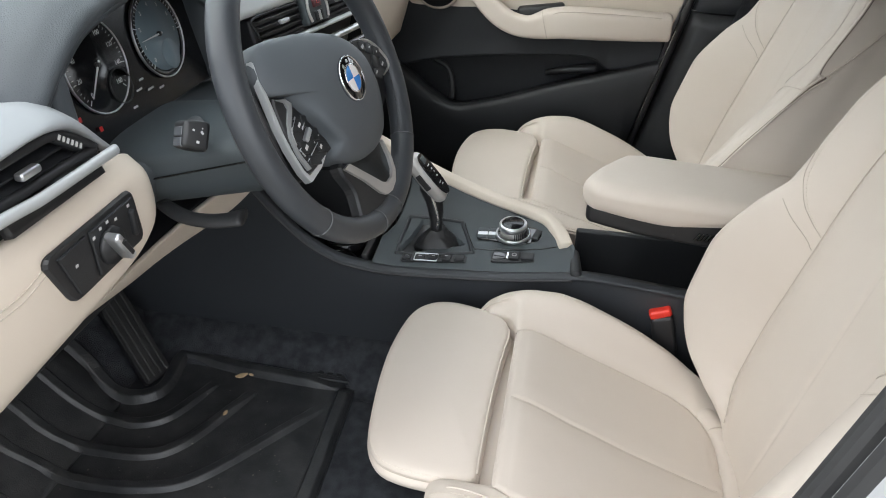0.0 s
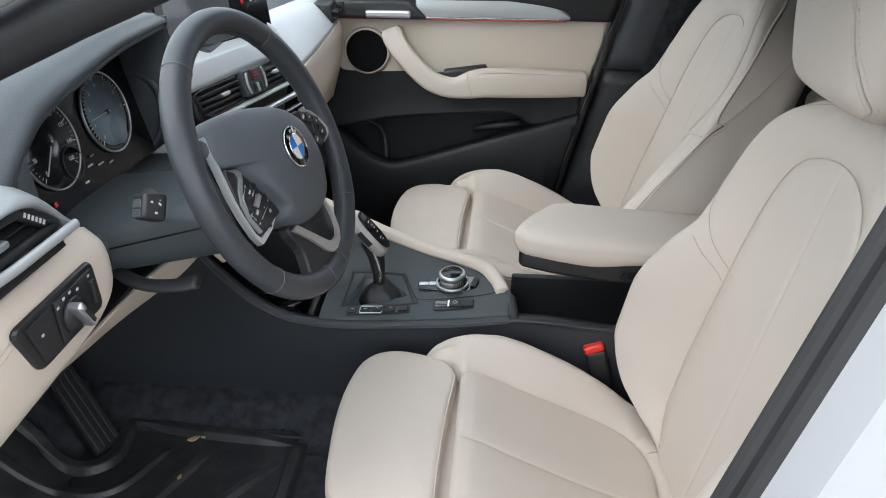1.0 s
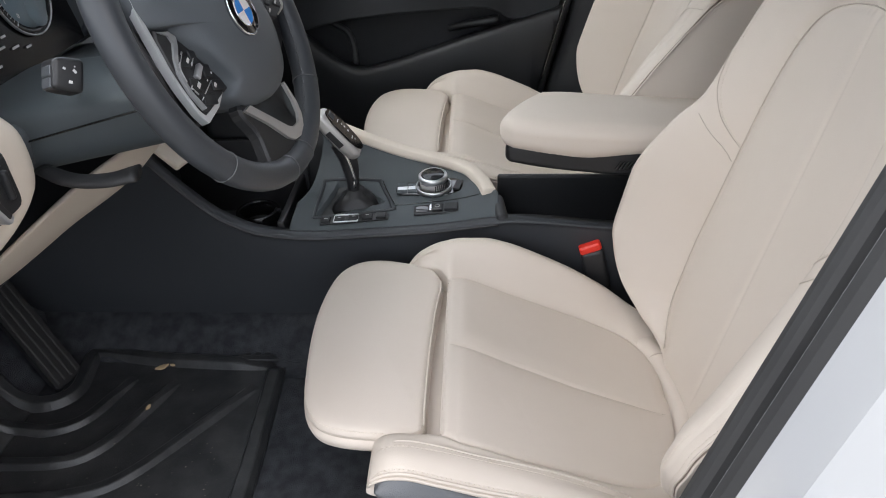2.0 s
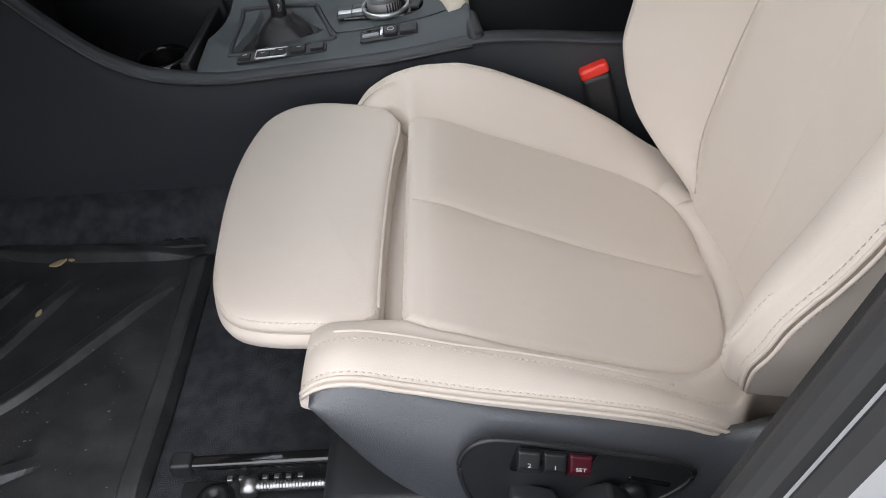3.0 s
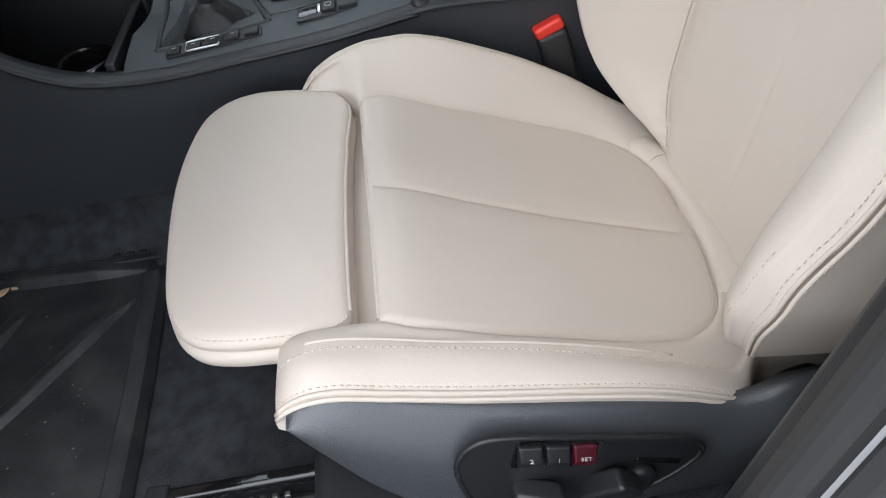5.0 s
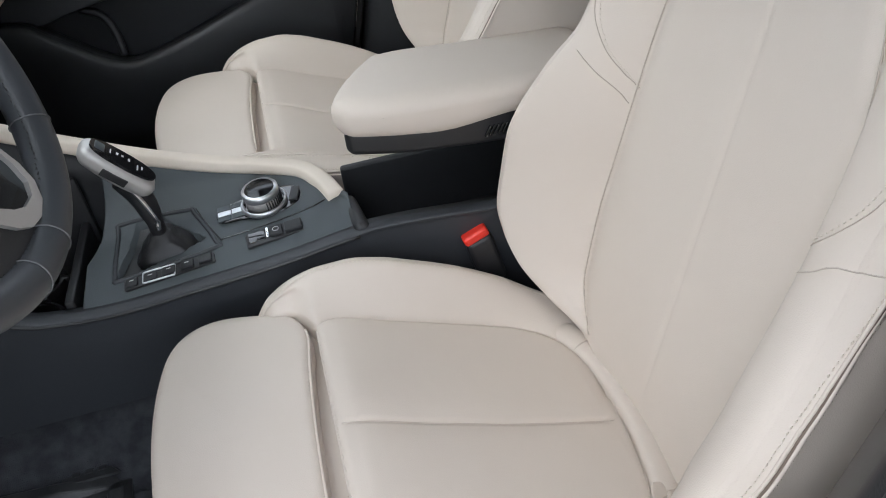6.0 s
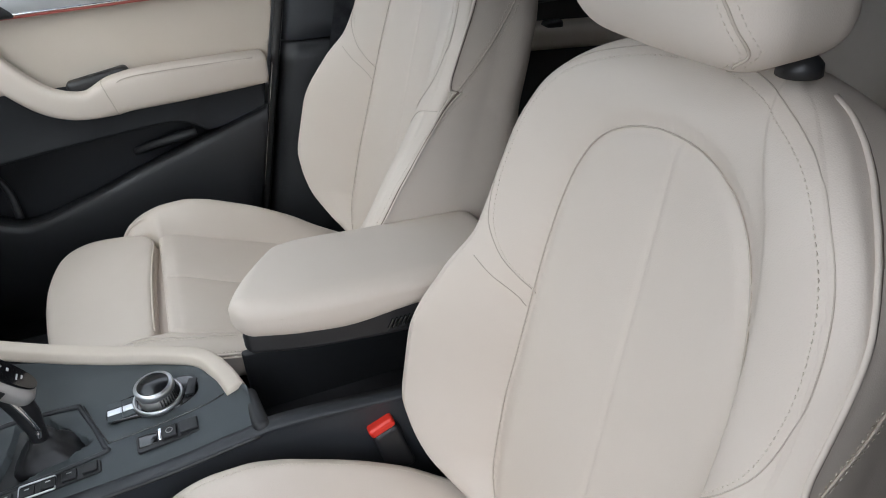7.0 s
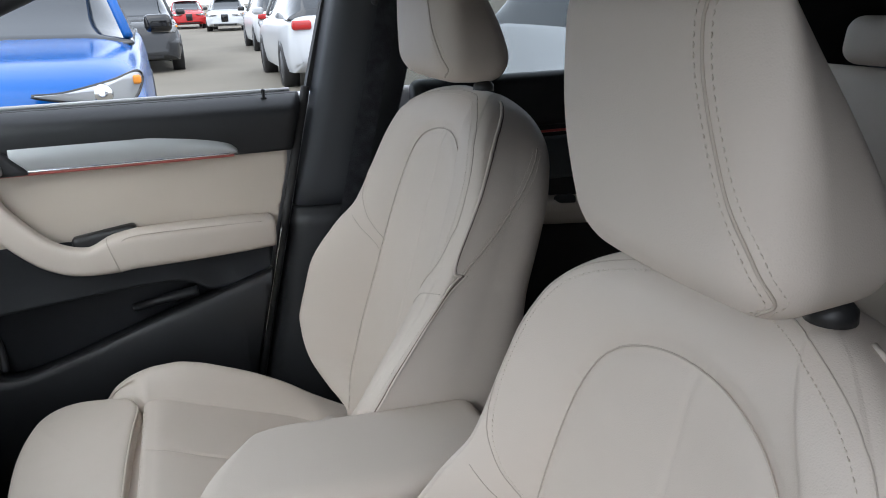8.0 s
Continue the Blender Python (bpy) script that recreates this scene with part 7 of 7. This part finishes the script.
# passenger-side pillar
part("b_pillar_trim", loft("b_pillar_trim", [[(rear_x(z) + 0.022, 0.745, z), (rear_x(z) + 0.030, 0.712, z), (rear_x(z) + 0.055, 0.702, z), (rear_x(z) + 0.13, 0.690, z), (rear_x(z) + 0.20, 0.700, z), (rear_x(z) + 0.22, 0.76, z)] for z in np.linspace(0.40, 0.935, 16)], BLACKSOFT), shell, "black lower pillar trim")
part("b_pillar_upper", loft("b_pillar_upper", [[(rear_x(z) + 0.022, 0.745, z), (rear_x(z) + 0.032, 0.720 - 0.10 * (z - 0.94), z), (rear_x(z) + 0.060, 0.708 - 0.13 * (z - 0.94), z), (rear_x(z) + 0.14, 0.697 - 0.13 * (z - 0.94), z), (rear_x(z) + 0.20, 0.71 - 0.10 * (z - 0.94), z), (rear_x(z) + 0.22, 0.76 - 0.08 * (z - 0.94), z)] for z in np.linspace(0.940, 1.50, 16)], CONSOLEBLACK), shell, "dark upper pillar trim")
belt = thing("seat_belt", "black woven seat belt on the pillar", "seat belt", (0, 0, 0))
part("strap", loft("strap", [[(rear_x(z) + 0.10 + dx, 0.665 - 0.12 * (z - 0.94), z), (rear_x(z) + 0.145 + dx, 0.672 - 0.12 * (z - 0.94), z), (rear_x(z) + 0.145 + dx, 0.674 - 0.12 * (z - 0.94), z), (rear_x(z) + 0.10 + dx, 0.667 - 0.12 * (z - 0.94), z)] for z, dx in zip(np.linspace(0.46, 1.34, 20), np.linspace(0.02, 0.0, 20))], CARPET, smooth=False), belt)
part("guide", rbox("guide", (0.06, 0.02, 0.05), 0.008, BLACKHARD, (rear_x(1.35) + 0.12, 0.642, 1.355)), belt)

# roof, headliner and windows' surrounds
# unseen liner; its dark tone is picked to cut bounce in the cabin
LINER = made("anthracite_headliner", (0.045, 0.045, 0.047), (0.038, 0.038, 0.040), (0.9, 1.0), big=10, fine=300, bump=0.3, dist=0.001, spec=0.2)
part("headliner", sheet("headliner", [[(x, y, 1.50 - 0.06 * (y / 0.62) ** 2 - 0.05 * ((x - 0.6) / 1.0) ** 2) for y in np.linspace(-0.62, 0.62, 16)] for x in np.linspace(-0.18, 1.75, 24)], LINER, 0.02, (0, 0, 1)), shell, "anthracite cloth headliner")
part("roof", sheet("roof", [[(x, y, 1.575 - 0.07 * (y / 0.66) ** 2 - 0.055 * ((x - 0.6) / 1.0) ** 2) for y in np.linspace(-0.66, 0.66, 16)] for x in np.linspace(-0.22, 1.85, 24)], WHITEPAINT, 0.02, (0, 0, -1)), shell, "white roof")
for s_ in (-1, 1):
    part("roof_rail", tube("roof_rail", spline([(0.06, s_ * 0.625, 1.440), (0.4, s_ * 0.655, 1.480), (1.0, s_ * 0.655, 1.470), (1.7, s_ * 0.60, 1.40)], 30), 0.045, BLACKSOFT, 12), shell)
part("floor_pan", rbox("floor_pan", (3.4, 1.70, 0.06), 0.02, BLACKHARD, (0.35, 0, 0.30)), shell)
part("outer_door", rbox("outer_door", (1.25, 0.05, 0.74), 0.012, WHITEPAINT, (-0.20, 0.845, 0.787)), shell)
part("outer_rear_door", rbox("outer_rear_door", (1.15, 0.05, 0.76), 0.02, WHITEPAINT, (1.10, 0.85, 0.78)), shell)
part("rear_door_near", rbox("rear_door_near", (1.10, 0.05, 0.76), 0.02, WHITEPAINT, (1.10, -0.87, 0.78)), shell)
# two unseen dark panels added to stop bounce off the white shell
part("rear_bounce_block", rbox("rear_bounce_block", (1.16, 0.03, 0.78), 0.012, BLACKSOFT, (1.09, -0.822, 0.775)), shell, "unseen black panel added against bounce off the rear door")
part("roof_bounce_block", sheet("roof_bounce_block", [[(x, -0.772 + 0.125 * t, 1.430 + 0.07 * t) for t in np.linspace(0, 1, 5)] for x in np.linspace(0.40, 1.96, 12)], BLACKSOFT, 0.006, (0, 0, -1)), shell, "unseen dark strip added against bounce under the roof side")
part("rear_frame_near", rbox("rear_frame_near", (0.10, 0.06, 0.45), 0.02, BLACKSOFT, (1.62, -0.72, 1.30), (0, 25, 0)), shell)
part("bonnet", rbox("bonnet", (0.95, 1.60, 0.06), 0.03, WHITEPAINT, (-1.50, 0, 0.98), (0, -4, 0), n=4, inner=2), shell, "white bonnet")
part("front_end", rbox("front_end", (0.9, 1.66, 0.62), 0.1, WHITEPAINT, (-1.52, 0, 0.62), n=4, inner=2), shell)
part("cowl", rbox("cowl", (0.10, 1.5, 0.30), 0.02, BLACKHARD, (-1.02, 0, 0.93)), shell)
wsc = solid("windscreen", sheet("windscreen", [[(-1.00 + 0.84 * t, y, 1.07 + 0.39 * t + 0.05 * math.sin(math.pi * t)) for y in np.linspace(-0.70 + 0.12 * t, 0.70 - 0.12 * t, 10)] for t in np.linspace(0, 1, 8)], GLASS, 0.004, (0.4, 0, -0.9)), "clear laminated windscreen", "windscreen", "structure")
wsc.visible_shadow = False

# ---- rear cabin ----
rdoor = thing("door_2", "closed rear door lined in black with cream armrest", "car door", kind="structure")
part("upper_trim", rbox("upper_trim", (0.95, 0.06, 0.12), 0.02, BLACKSOFT, (1.06, 0.755, 1.115), n=3, inner=2), rdoor)
part("lower_panel", rbox("lower_panel", (0.95, 0.05, 0.66), 0.015, BLACKSOFT, (1.06, 0.765, 0.74)), rdoor)
part("armrest", rbox("armrest", (0.50, 0.10, 0.055), 0.022, CREAMPLASTIC, (1.10, 0.715, 0.845), (0, 5, 0), n=4, inner=3), rdoor, "cream rear door armrest")
part("pull", rbox("pull", (0.05, 0.03, 0.03), 0.01, BLACKHARD, (0.925, 0.69, 0.885)), rdoor)
# red ambient glow painted as a line here too
part("glow_line", tube("glow_line", [(x, 0.724, 1.045) for x in np.linspace(0.75, 1.0, 10)], 0.003, material("red_glow_rear", (0.45, 0.05, 0.04), 0.3), 8), rdoor)
part("lining", rbox("lining", (0.80, 0.02, 0.10), 0.008, GREYSOFT, (1.06, 0.737, 0.98)), rdoor)
part("c_pillar", loft("c_pillar", [[(1.50 + 0.25 * (z - 1.17), 0.76, z), (1.48 + 0.25 * (z - 1.17), 0.70, z), (1.95, 0.64, z), (1.95, 0.78, z)] for z in np.linspace(0.4, 1.5, 12)], BLACKSOFT, smooth=False), shell, "dark rear pillar trim")
part("c_pillar", loft("c_pillar", [[(1.50 + 0.25 * (z - 1.17), -0.76, z), (1.48 + 0.25 * (z - 1.17), -0.70, z), (1.95, -0.64, z), (1.95, -0.78, z)] for z in np.linspace(0.4, 1.5, 12)], BLACKSOFT, smooth=False), shell, "dark rear pillar trim")
part("tailgate", rbox("tailgate", (0.08, 1.4, 0.75), 0.03, BLACKSOFT, (1.98, 0, 0.78)), shell)
bench = thing("rear_seat", "cream leather rear bench with headrests", "car seat", (0, 0, 0))
part("bench_cushion", rbox("bench_cushion", (0.50, 1.24, 0.16), 0.05, LEATHER, (1.17, 0, 0.56), (0, 8, 0), n=5, inner=8), bench)
for y, w in ((0.37, 0.46), (0.0, 0.27), (-0.37, 0.46)):
    part("bench_back", rbox("bench_back", (0.14, w, 0.62), 0.05, LEATHER, (1.45, y, 0.866), (0, 14, 0), n=5, inner=6), bench)
    part("bench_headrest", rbox("bench_headrest", (0.09, 0.23 if y else 0.20, 0.10), 0.035, LEATHER, (1.50, y, 1.226), (0, 8, 0), n=5, inner=4), bench)
    part("bench_post", rbox("bench_post", (0.02, 0.13, 0.03), 0.008, BLACKHARD, (1.505, y, 1.168)), bench)

# opaque, for panes added to keep daylight out of the rear cabin
BLOCKPANE = material("light_block_pane", (0.03, 0.035, 0.04), 0.05, coat=0.5)
# two unseen covers added over gaps that let sky light into the rear
part("roof_gap_cover", sheet("roof_gap_cover", [[(x, -0.775 + 0.125 * t, 1.445 + 0.07 * t) for t in np.linspace(0, 1, 6)] for x in np.linspace(0.38, 1.98, 16)], WHITEPAINT, 0.012, (0, 0, 1)), shell, "unseen white cover over the gap beside the roof")
part("belt_gap_cover", sheet("belt_gap_cover", [[(x, -0.885 + 0.16 * t, 1.150 + 0.012 * t) for t in np.linspace(0, 1, 5)] for x in np.linspace(0.58, 1.66, 10)], BLACKSOFT, 0.012, (0, 0, 1)), shell, "unseen black cover over the gap at the belt line")
part("quarter_block", sheet("quarter_block", [[(x, -0.74 - 0.02 * t, 1.16 + 0.30 * t) for t in np.linspace(0, 1, 4)] for x in np.linspace(0.60, 1.62, 6)], BLOCKPANE, 0.006, (0, 1, 0)), shell, "opaque dark pane added to keep light from the rear cabin")
part("tail_block", sheet("tail_block", [[(1.98 - 0.18 * t, y, 1.12 + 0.36 * t) for t in np.linspace(0, 1, 4)] for y in np.linspace(-0.66, 0.66, 6)], BLOCKPANE, 0.006, (1, 0, 0)), shell, "opaque dark pane added to keep light from the rear cabin")

# tint added to the pane to dim the rear cabin and the view out
SMOKE = material("smoked_glass", (0.40, 0.42, 0.42), 0.02)
SMOKE.node_tree.nodes["Principled BSDF"].inputs["Transmission Weight"].default_value = 1.0
SMOKE.node_tree.nodes["Principled BSDF"].inputs["IOR"].default_value = 1.03
part("rear_side_glass", sheet("rear_side_glass", [[(x, 0.762 - 0.10 * t, 1.165 + 0.31 * t) for t in np.linspace(0, 1, 4)] for x in np.linspace(0.42, 1.56, 6)], SMOKE, 0.004, (0, 1, 0)), shell, "smoked rear side glass")

# ---- the yard outside ----
CONCRETE = made("yard_concrete", (0.172, 0.155, 0.122), (0.132, 0.119, 0.096), (0.8, 0.95), big=0.35, fine=9, bump=0.2, dist=0.01)
ground = solid("ground", sheet("ground", [[(x, y, 0) for y in np.linspace(-600, 600, 7)] for x in np.linspace(-600, 600, 7)], CONCRETE), "pale weathered concrete yard", "ground", "structure")
TYRE = made("tyre_rubber", (0.02, 0.02, 0.02), (0.035, 0.034, 0.033), (0.7, 0.85), big=10, fine=80, bump=0.3, dist=0.003)
DARKGLASS = material("tinted_glass", (0.02, 0.025, 0.03), 0.06, coat=0.6)
LAMPGLASS = material("headlamp_lens", (0.42, 0.44, 0.46), 0.12, 0.3, coat=0.8)
AMBER = material("amber_reflector", (0.75, 0.28, 0.04), 0.3)


def parked_car(label, at, heading, paint, length=4.68, width=1.90, height=1.67, hood=1.05, lamp_mat=None, group="parked cars"):
    """Front towards its own -y; the origin is on the ground at the middle."""
    car = thing("parked_car", label, "car", at, group)
    car.rotation_euler = (0, 0, radians(heading))
    L, Wd = length / 2, width / 2
    rings = []
    for s in np.linspace(-1, 1, 56):
        y = s * L
        top = float(ease([(-1, 0.62), (-0.985, 0.80), (-0.93, hood - 0.16), (-0.80, hood - 0.06), (-0.45, hood + 0.03), (-0.38, hood + 0.04), (0.6, hood + 0.06), (0.90, hood + 0.04), (0.985, hood - 0.10), (1, 0.7)], s))
        w = Wd * float(ease([(-1, 0.70), (-0.985, 0.80), (-0.93, 0.92), (-0.80, 0.985), (-0.4, 1.0), (0.6, 1.0), (0.9, 0.95), (1, 0.80)], s))
        low = float(ease([(-1, 0.36), (-0.9, 0.24), (0.9, 0.26), (1, 0.42)], s))
        half = [(0, top), (w * 0.45, top - 0.006), (w * 0.74, top - 0.022), (w * 0.90, top - 0.075), (w * 0.965, top - 0.18), (w, 0.60), (w * 0.985, 0.42), (w * 0.95, low + 0.03), (w * 0.85, low), (0, low)]
        full = half + [(-a_, b_) for a_, b_ in half[-2:0:-1]]
        rings.append([(a_, y, b_) for a_, b_ in spline(full, 64, True)])
    part("body", loft("body", rings, paint), car)
    glass = []
    for s in np.linspace(0, 1, 30):
        y = -0.42 * L + s * 1.30 * L
        top = hood + (height - hood) * float(ease([(0, 0.02), (0.10, 0.30), (0.30, 0.93), (0.5, 1.0), (0.75, 0.95), (0.92, 0.5), (1, 0.08)], s))
        w = Wd * 0.90
        wt = Wd * 0.66
        half = [(0, top), (wt * 0.8, top - 0.01), (wt, top - 0.04 * min(1, (top - hood) / 0.2)), (w, hood + 0.005), (w * 0.9, hood - 0.05), (0, hood - 0.05)]
        full = half + [(-a_, b_) for a_, b_ in half[-2:0:-1]]
        glass.append([(a_, y, b_) for a_, b_ in spline(full, 40, True)])
    part("greenhouse", loft("greenhouse", glass, DARKGLASS), car, "dark tinted windows")
    part("roof_panel", sheet("roof_panel", [[(x, y, height + 0.006 - 0.03 * (x / (Wd * 0.6)) ** 4 - 0.03 * ((y - 0.12 * L) / (0.5 * L)) ** 2) for x in np.linspace(-Wd * 0.6, Wd * 0.6, 12)] for y in np.linspace(-0.12 * L, 0.62 * L, 14)], paint, 0.01, (0, 0, -1)), car)
    for sx in (-1, 1):
        part("pillar", tube("pillar", [(sx * Wd * 0.885, -0.40 * L, hood + 0.03), (sx * Wd * 0.78, -0.24 * L, hood + 0.36), (sx * Wd * 0.63, -0.06 * L, height - 0.03)], 0.035, paint, 8), car)
        part("mirror", rbox("mirror", (0.20, 0.10, 0.13), 0.045, BLACKGLOSS if lamp_mat is None else paint, (sx * (Wd + 0.10), -0.24 * L, hood + 0.10), n=4, inner=2), car)
        for sy in (-0.62, 0.60):
            wm = Matrix.Translation((sx * (Wd - 0.115), sy * L, 0.345)) @ Matrix.Rotation(radians(90), 4, "Y")
            part("wheel_arch", lathe("wheel_arch", [(0, -0.12), (0.385, -0.12), (0.385, 0.118), (0, 0.118)], BLACKHARD, wm, 32), car)
            wh = part("wheel", lathe("wheel", [(0.20, -0.11), (0.31, -0.11), (0.345, -0.085), (0.345, 0.085), (0.31, 0.122), (0.24, 0.125), (0.20, 0.11)], TYRE, wm, 36), car)
            part("rim", lathe("rim", [(0, -0.05), (0.22, -0.08), (0.235, -0.10), (0.235, 0.10), (0.22, 0.11), (0.20, 0.06), (0, 0.07)], STEEL, wm, 24), wh)
        lm_ = [(sx * Wd * 0.40, 0.04), (sx * Wd * 0.55, 0.045), (sx * Wd * 0.80, 0.09), (sx * Wd * 0.93, 0.125), (sx * Wd * 0.945, 0.06), (sx * Wd * 0.86, -0.04), (sx * Wd * 0.62, -0.01)]
        front = -L * 0.955

        def lamp_y(x):
            return -L * (1.0 - 0.13 * (abs(x) / Wd) ** 4) + 0.005

        o = spline(lm_, 40, True)
        rr = []
        for sc, dy in ((1.0, 0.06), (1.0, -0.012), (0.92, -0.026), (0.6, -0.034), (0.2, -0.036)):
            c = o.mean(0)
            rr.append([(c[0] + (q[0] - c[0]) * sc, lamp_y(c[0] + (q[0] - c[0]) * sc) + dy, hood - 0.245 + c[1] + (q[1] - c[1]) * sc) for q in o])
        hl = part("headlight", loft("headlight", rr, LAMPGLASS), car, "clear swept headlight")
        part("projector", lathe("projector", [(0, 0), (0.055, 0), (0.05, 0.02), (0.02, 0.03), (0, 0.03)], CHROME, Matrix.Translation((sx * Wd * 0.74, lamp_y(Wd * 0.74) - 0.03, hood - 0.22)) @ Matrix.Rotation(radians(90), 4, "X"), 24), hl)
        part("side_reflector", rbox("side_reflector", (0.05, 0.05, 0.05), 0.015, AMBER, (sx * Wd * 0.92, lamp_y(Wd * 0.90) - 0.004, hood - 0.165)), hl, "amber reflector")
        part("lamp_rim", tube("lamp_rim", [(q[0], lamp_y(q[0]) - 0.010, hood - 0.245 + q[1]) for q in o], 0.010, BLACKGLOSS, 6, True), hl)
        part("tail_light", rbox("tail_light", (0.30, 0.12, 0.14), 0.04, material("tail_lamp_red", (0.45, 0.02, 0.02), 0.2, coat=0.5), (sx * Wd * 0.74, L * 0.965, hood - 0.10), n=3, inner=2), car, "red tail light")
    part("grille", rbox("grille", (0.34, 0.06, 0.36), 0.08, BLACKGLOSS, (0, -L * 0.995, 0.62), n=4, inner=2), car, "black front grille")
    part("lower_intake", rbox("lower_intake", (1.1, 0.06, 0.16), 0.04, BLACKHARD, (0, -L * 0.985, 0.36), n=3, inner=2), car)
    return car


def paint(name, colour):
    return made(name, colour, tuple(c * 0.93 for c in colour), (0.14, 0.22), big=2, fine=40, bump=0.01, dist=0.0003, spec=0.3, coat=0.12)


BLUEPAINT, GREYPAINT, REDPAINT, WHITE2 = paint("blue_car_paint", (0.004, 0.095, 0.36)), paint("grey_car_paint", (0.045, 0.047, 0.05)), paint("red_car_paint", (0.42, 0.02, 0.02)), paint("white_fleet_paint", (0.52, 0.54, 0.56))
parked_car("bright blue crossover parked facing the window", (-1.12, 5.93, 0), 2, BLUEPAINT, width=2.0, hood=1.113, height=1.70)
parked_car("dark grey crossover parked behind the blue one", (-0.83, 18.1, 0), 2, GREYPAINT, hood=1.08)
parked_car("red car parked far across the yard", (0.75, 46.5, 0), 2, REDPAINT, height=1.5, hood=0.98)
parked_car("white car parked far across the yard", (2.7, 40.5, 0), -8, WHITE2, height=1.5, hood=0.98)
parked_car("white car seen from behind across the yard", (3.1, 23.0, 0), 180, WHITE2, hood=1.05)
parked_car("white crossover parked nearby, tail towards the window", (2.62, 13.2, 0), 180, WHITE2, hood=1.08, lamp_mat=1)
parked_car("white crossover parked beside the rear door", (4.5, 5.6, 0), 2, WHITE2, hood=1.05)
parked_car("dark grey car parked beyond the white one", (7.0, 9.5, 0), 2, GREYPAINT, hood=1.05)
parked_car("white crossover parked in the same row", (-4.2, 7.6, 0), 2, WHITE2, hood=1.05)
parked_car("dark grey car parked in the far row", (-1.6, 30.0, 0), 2, GREYPAINT, height=1.5, hood=0.98)
parked_car("white crossover parked in the far row", (5.4, 27.0, 0), 180, WHITE2, hood=1.05)
parked_car("red car parked in the far row", (6.0, 46.0, 0), -4, REDPAINT, height=1.5, hood=0.98)
parked_car("white car parked in the last row", (-2.2, 48.0, 0), 2, WHITE2, height=1.5, hood=0.98)
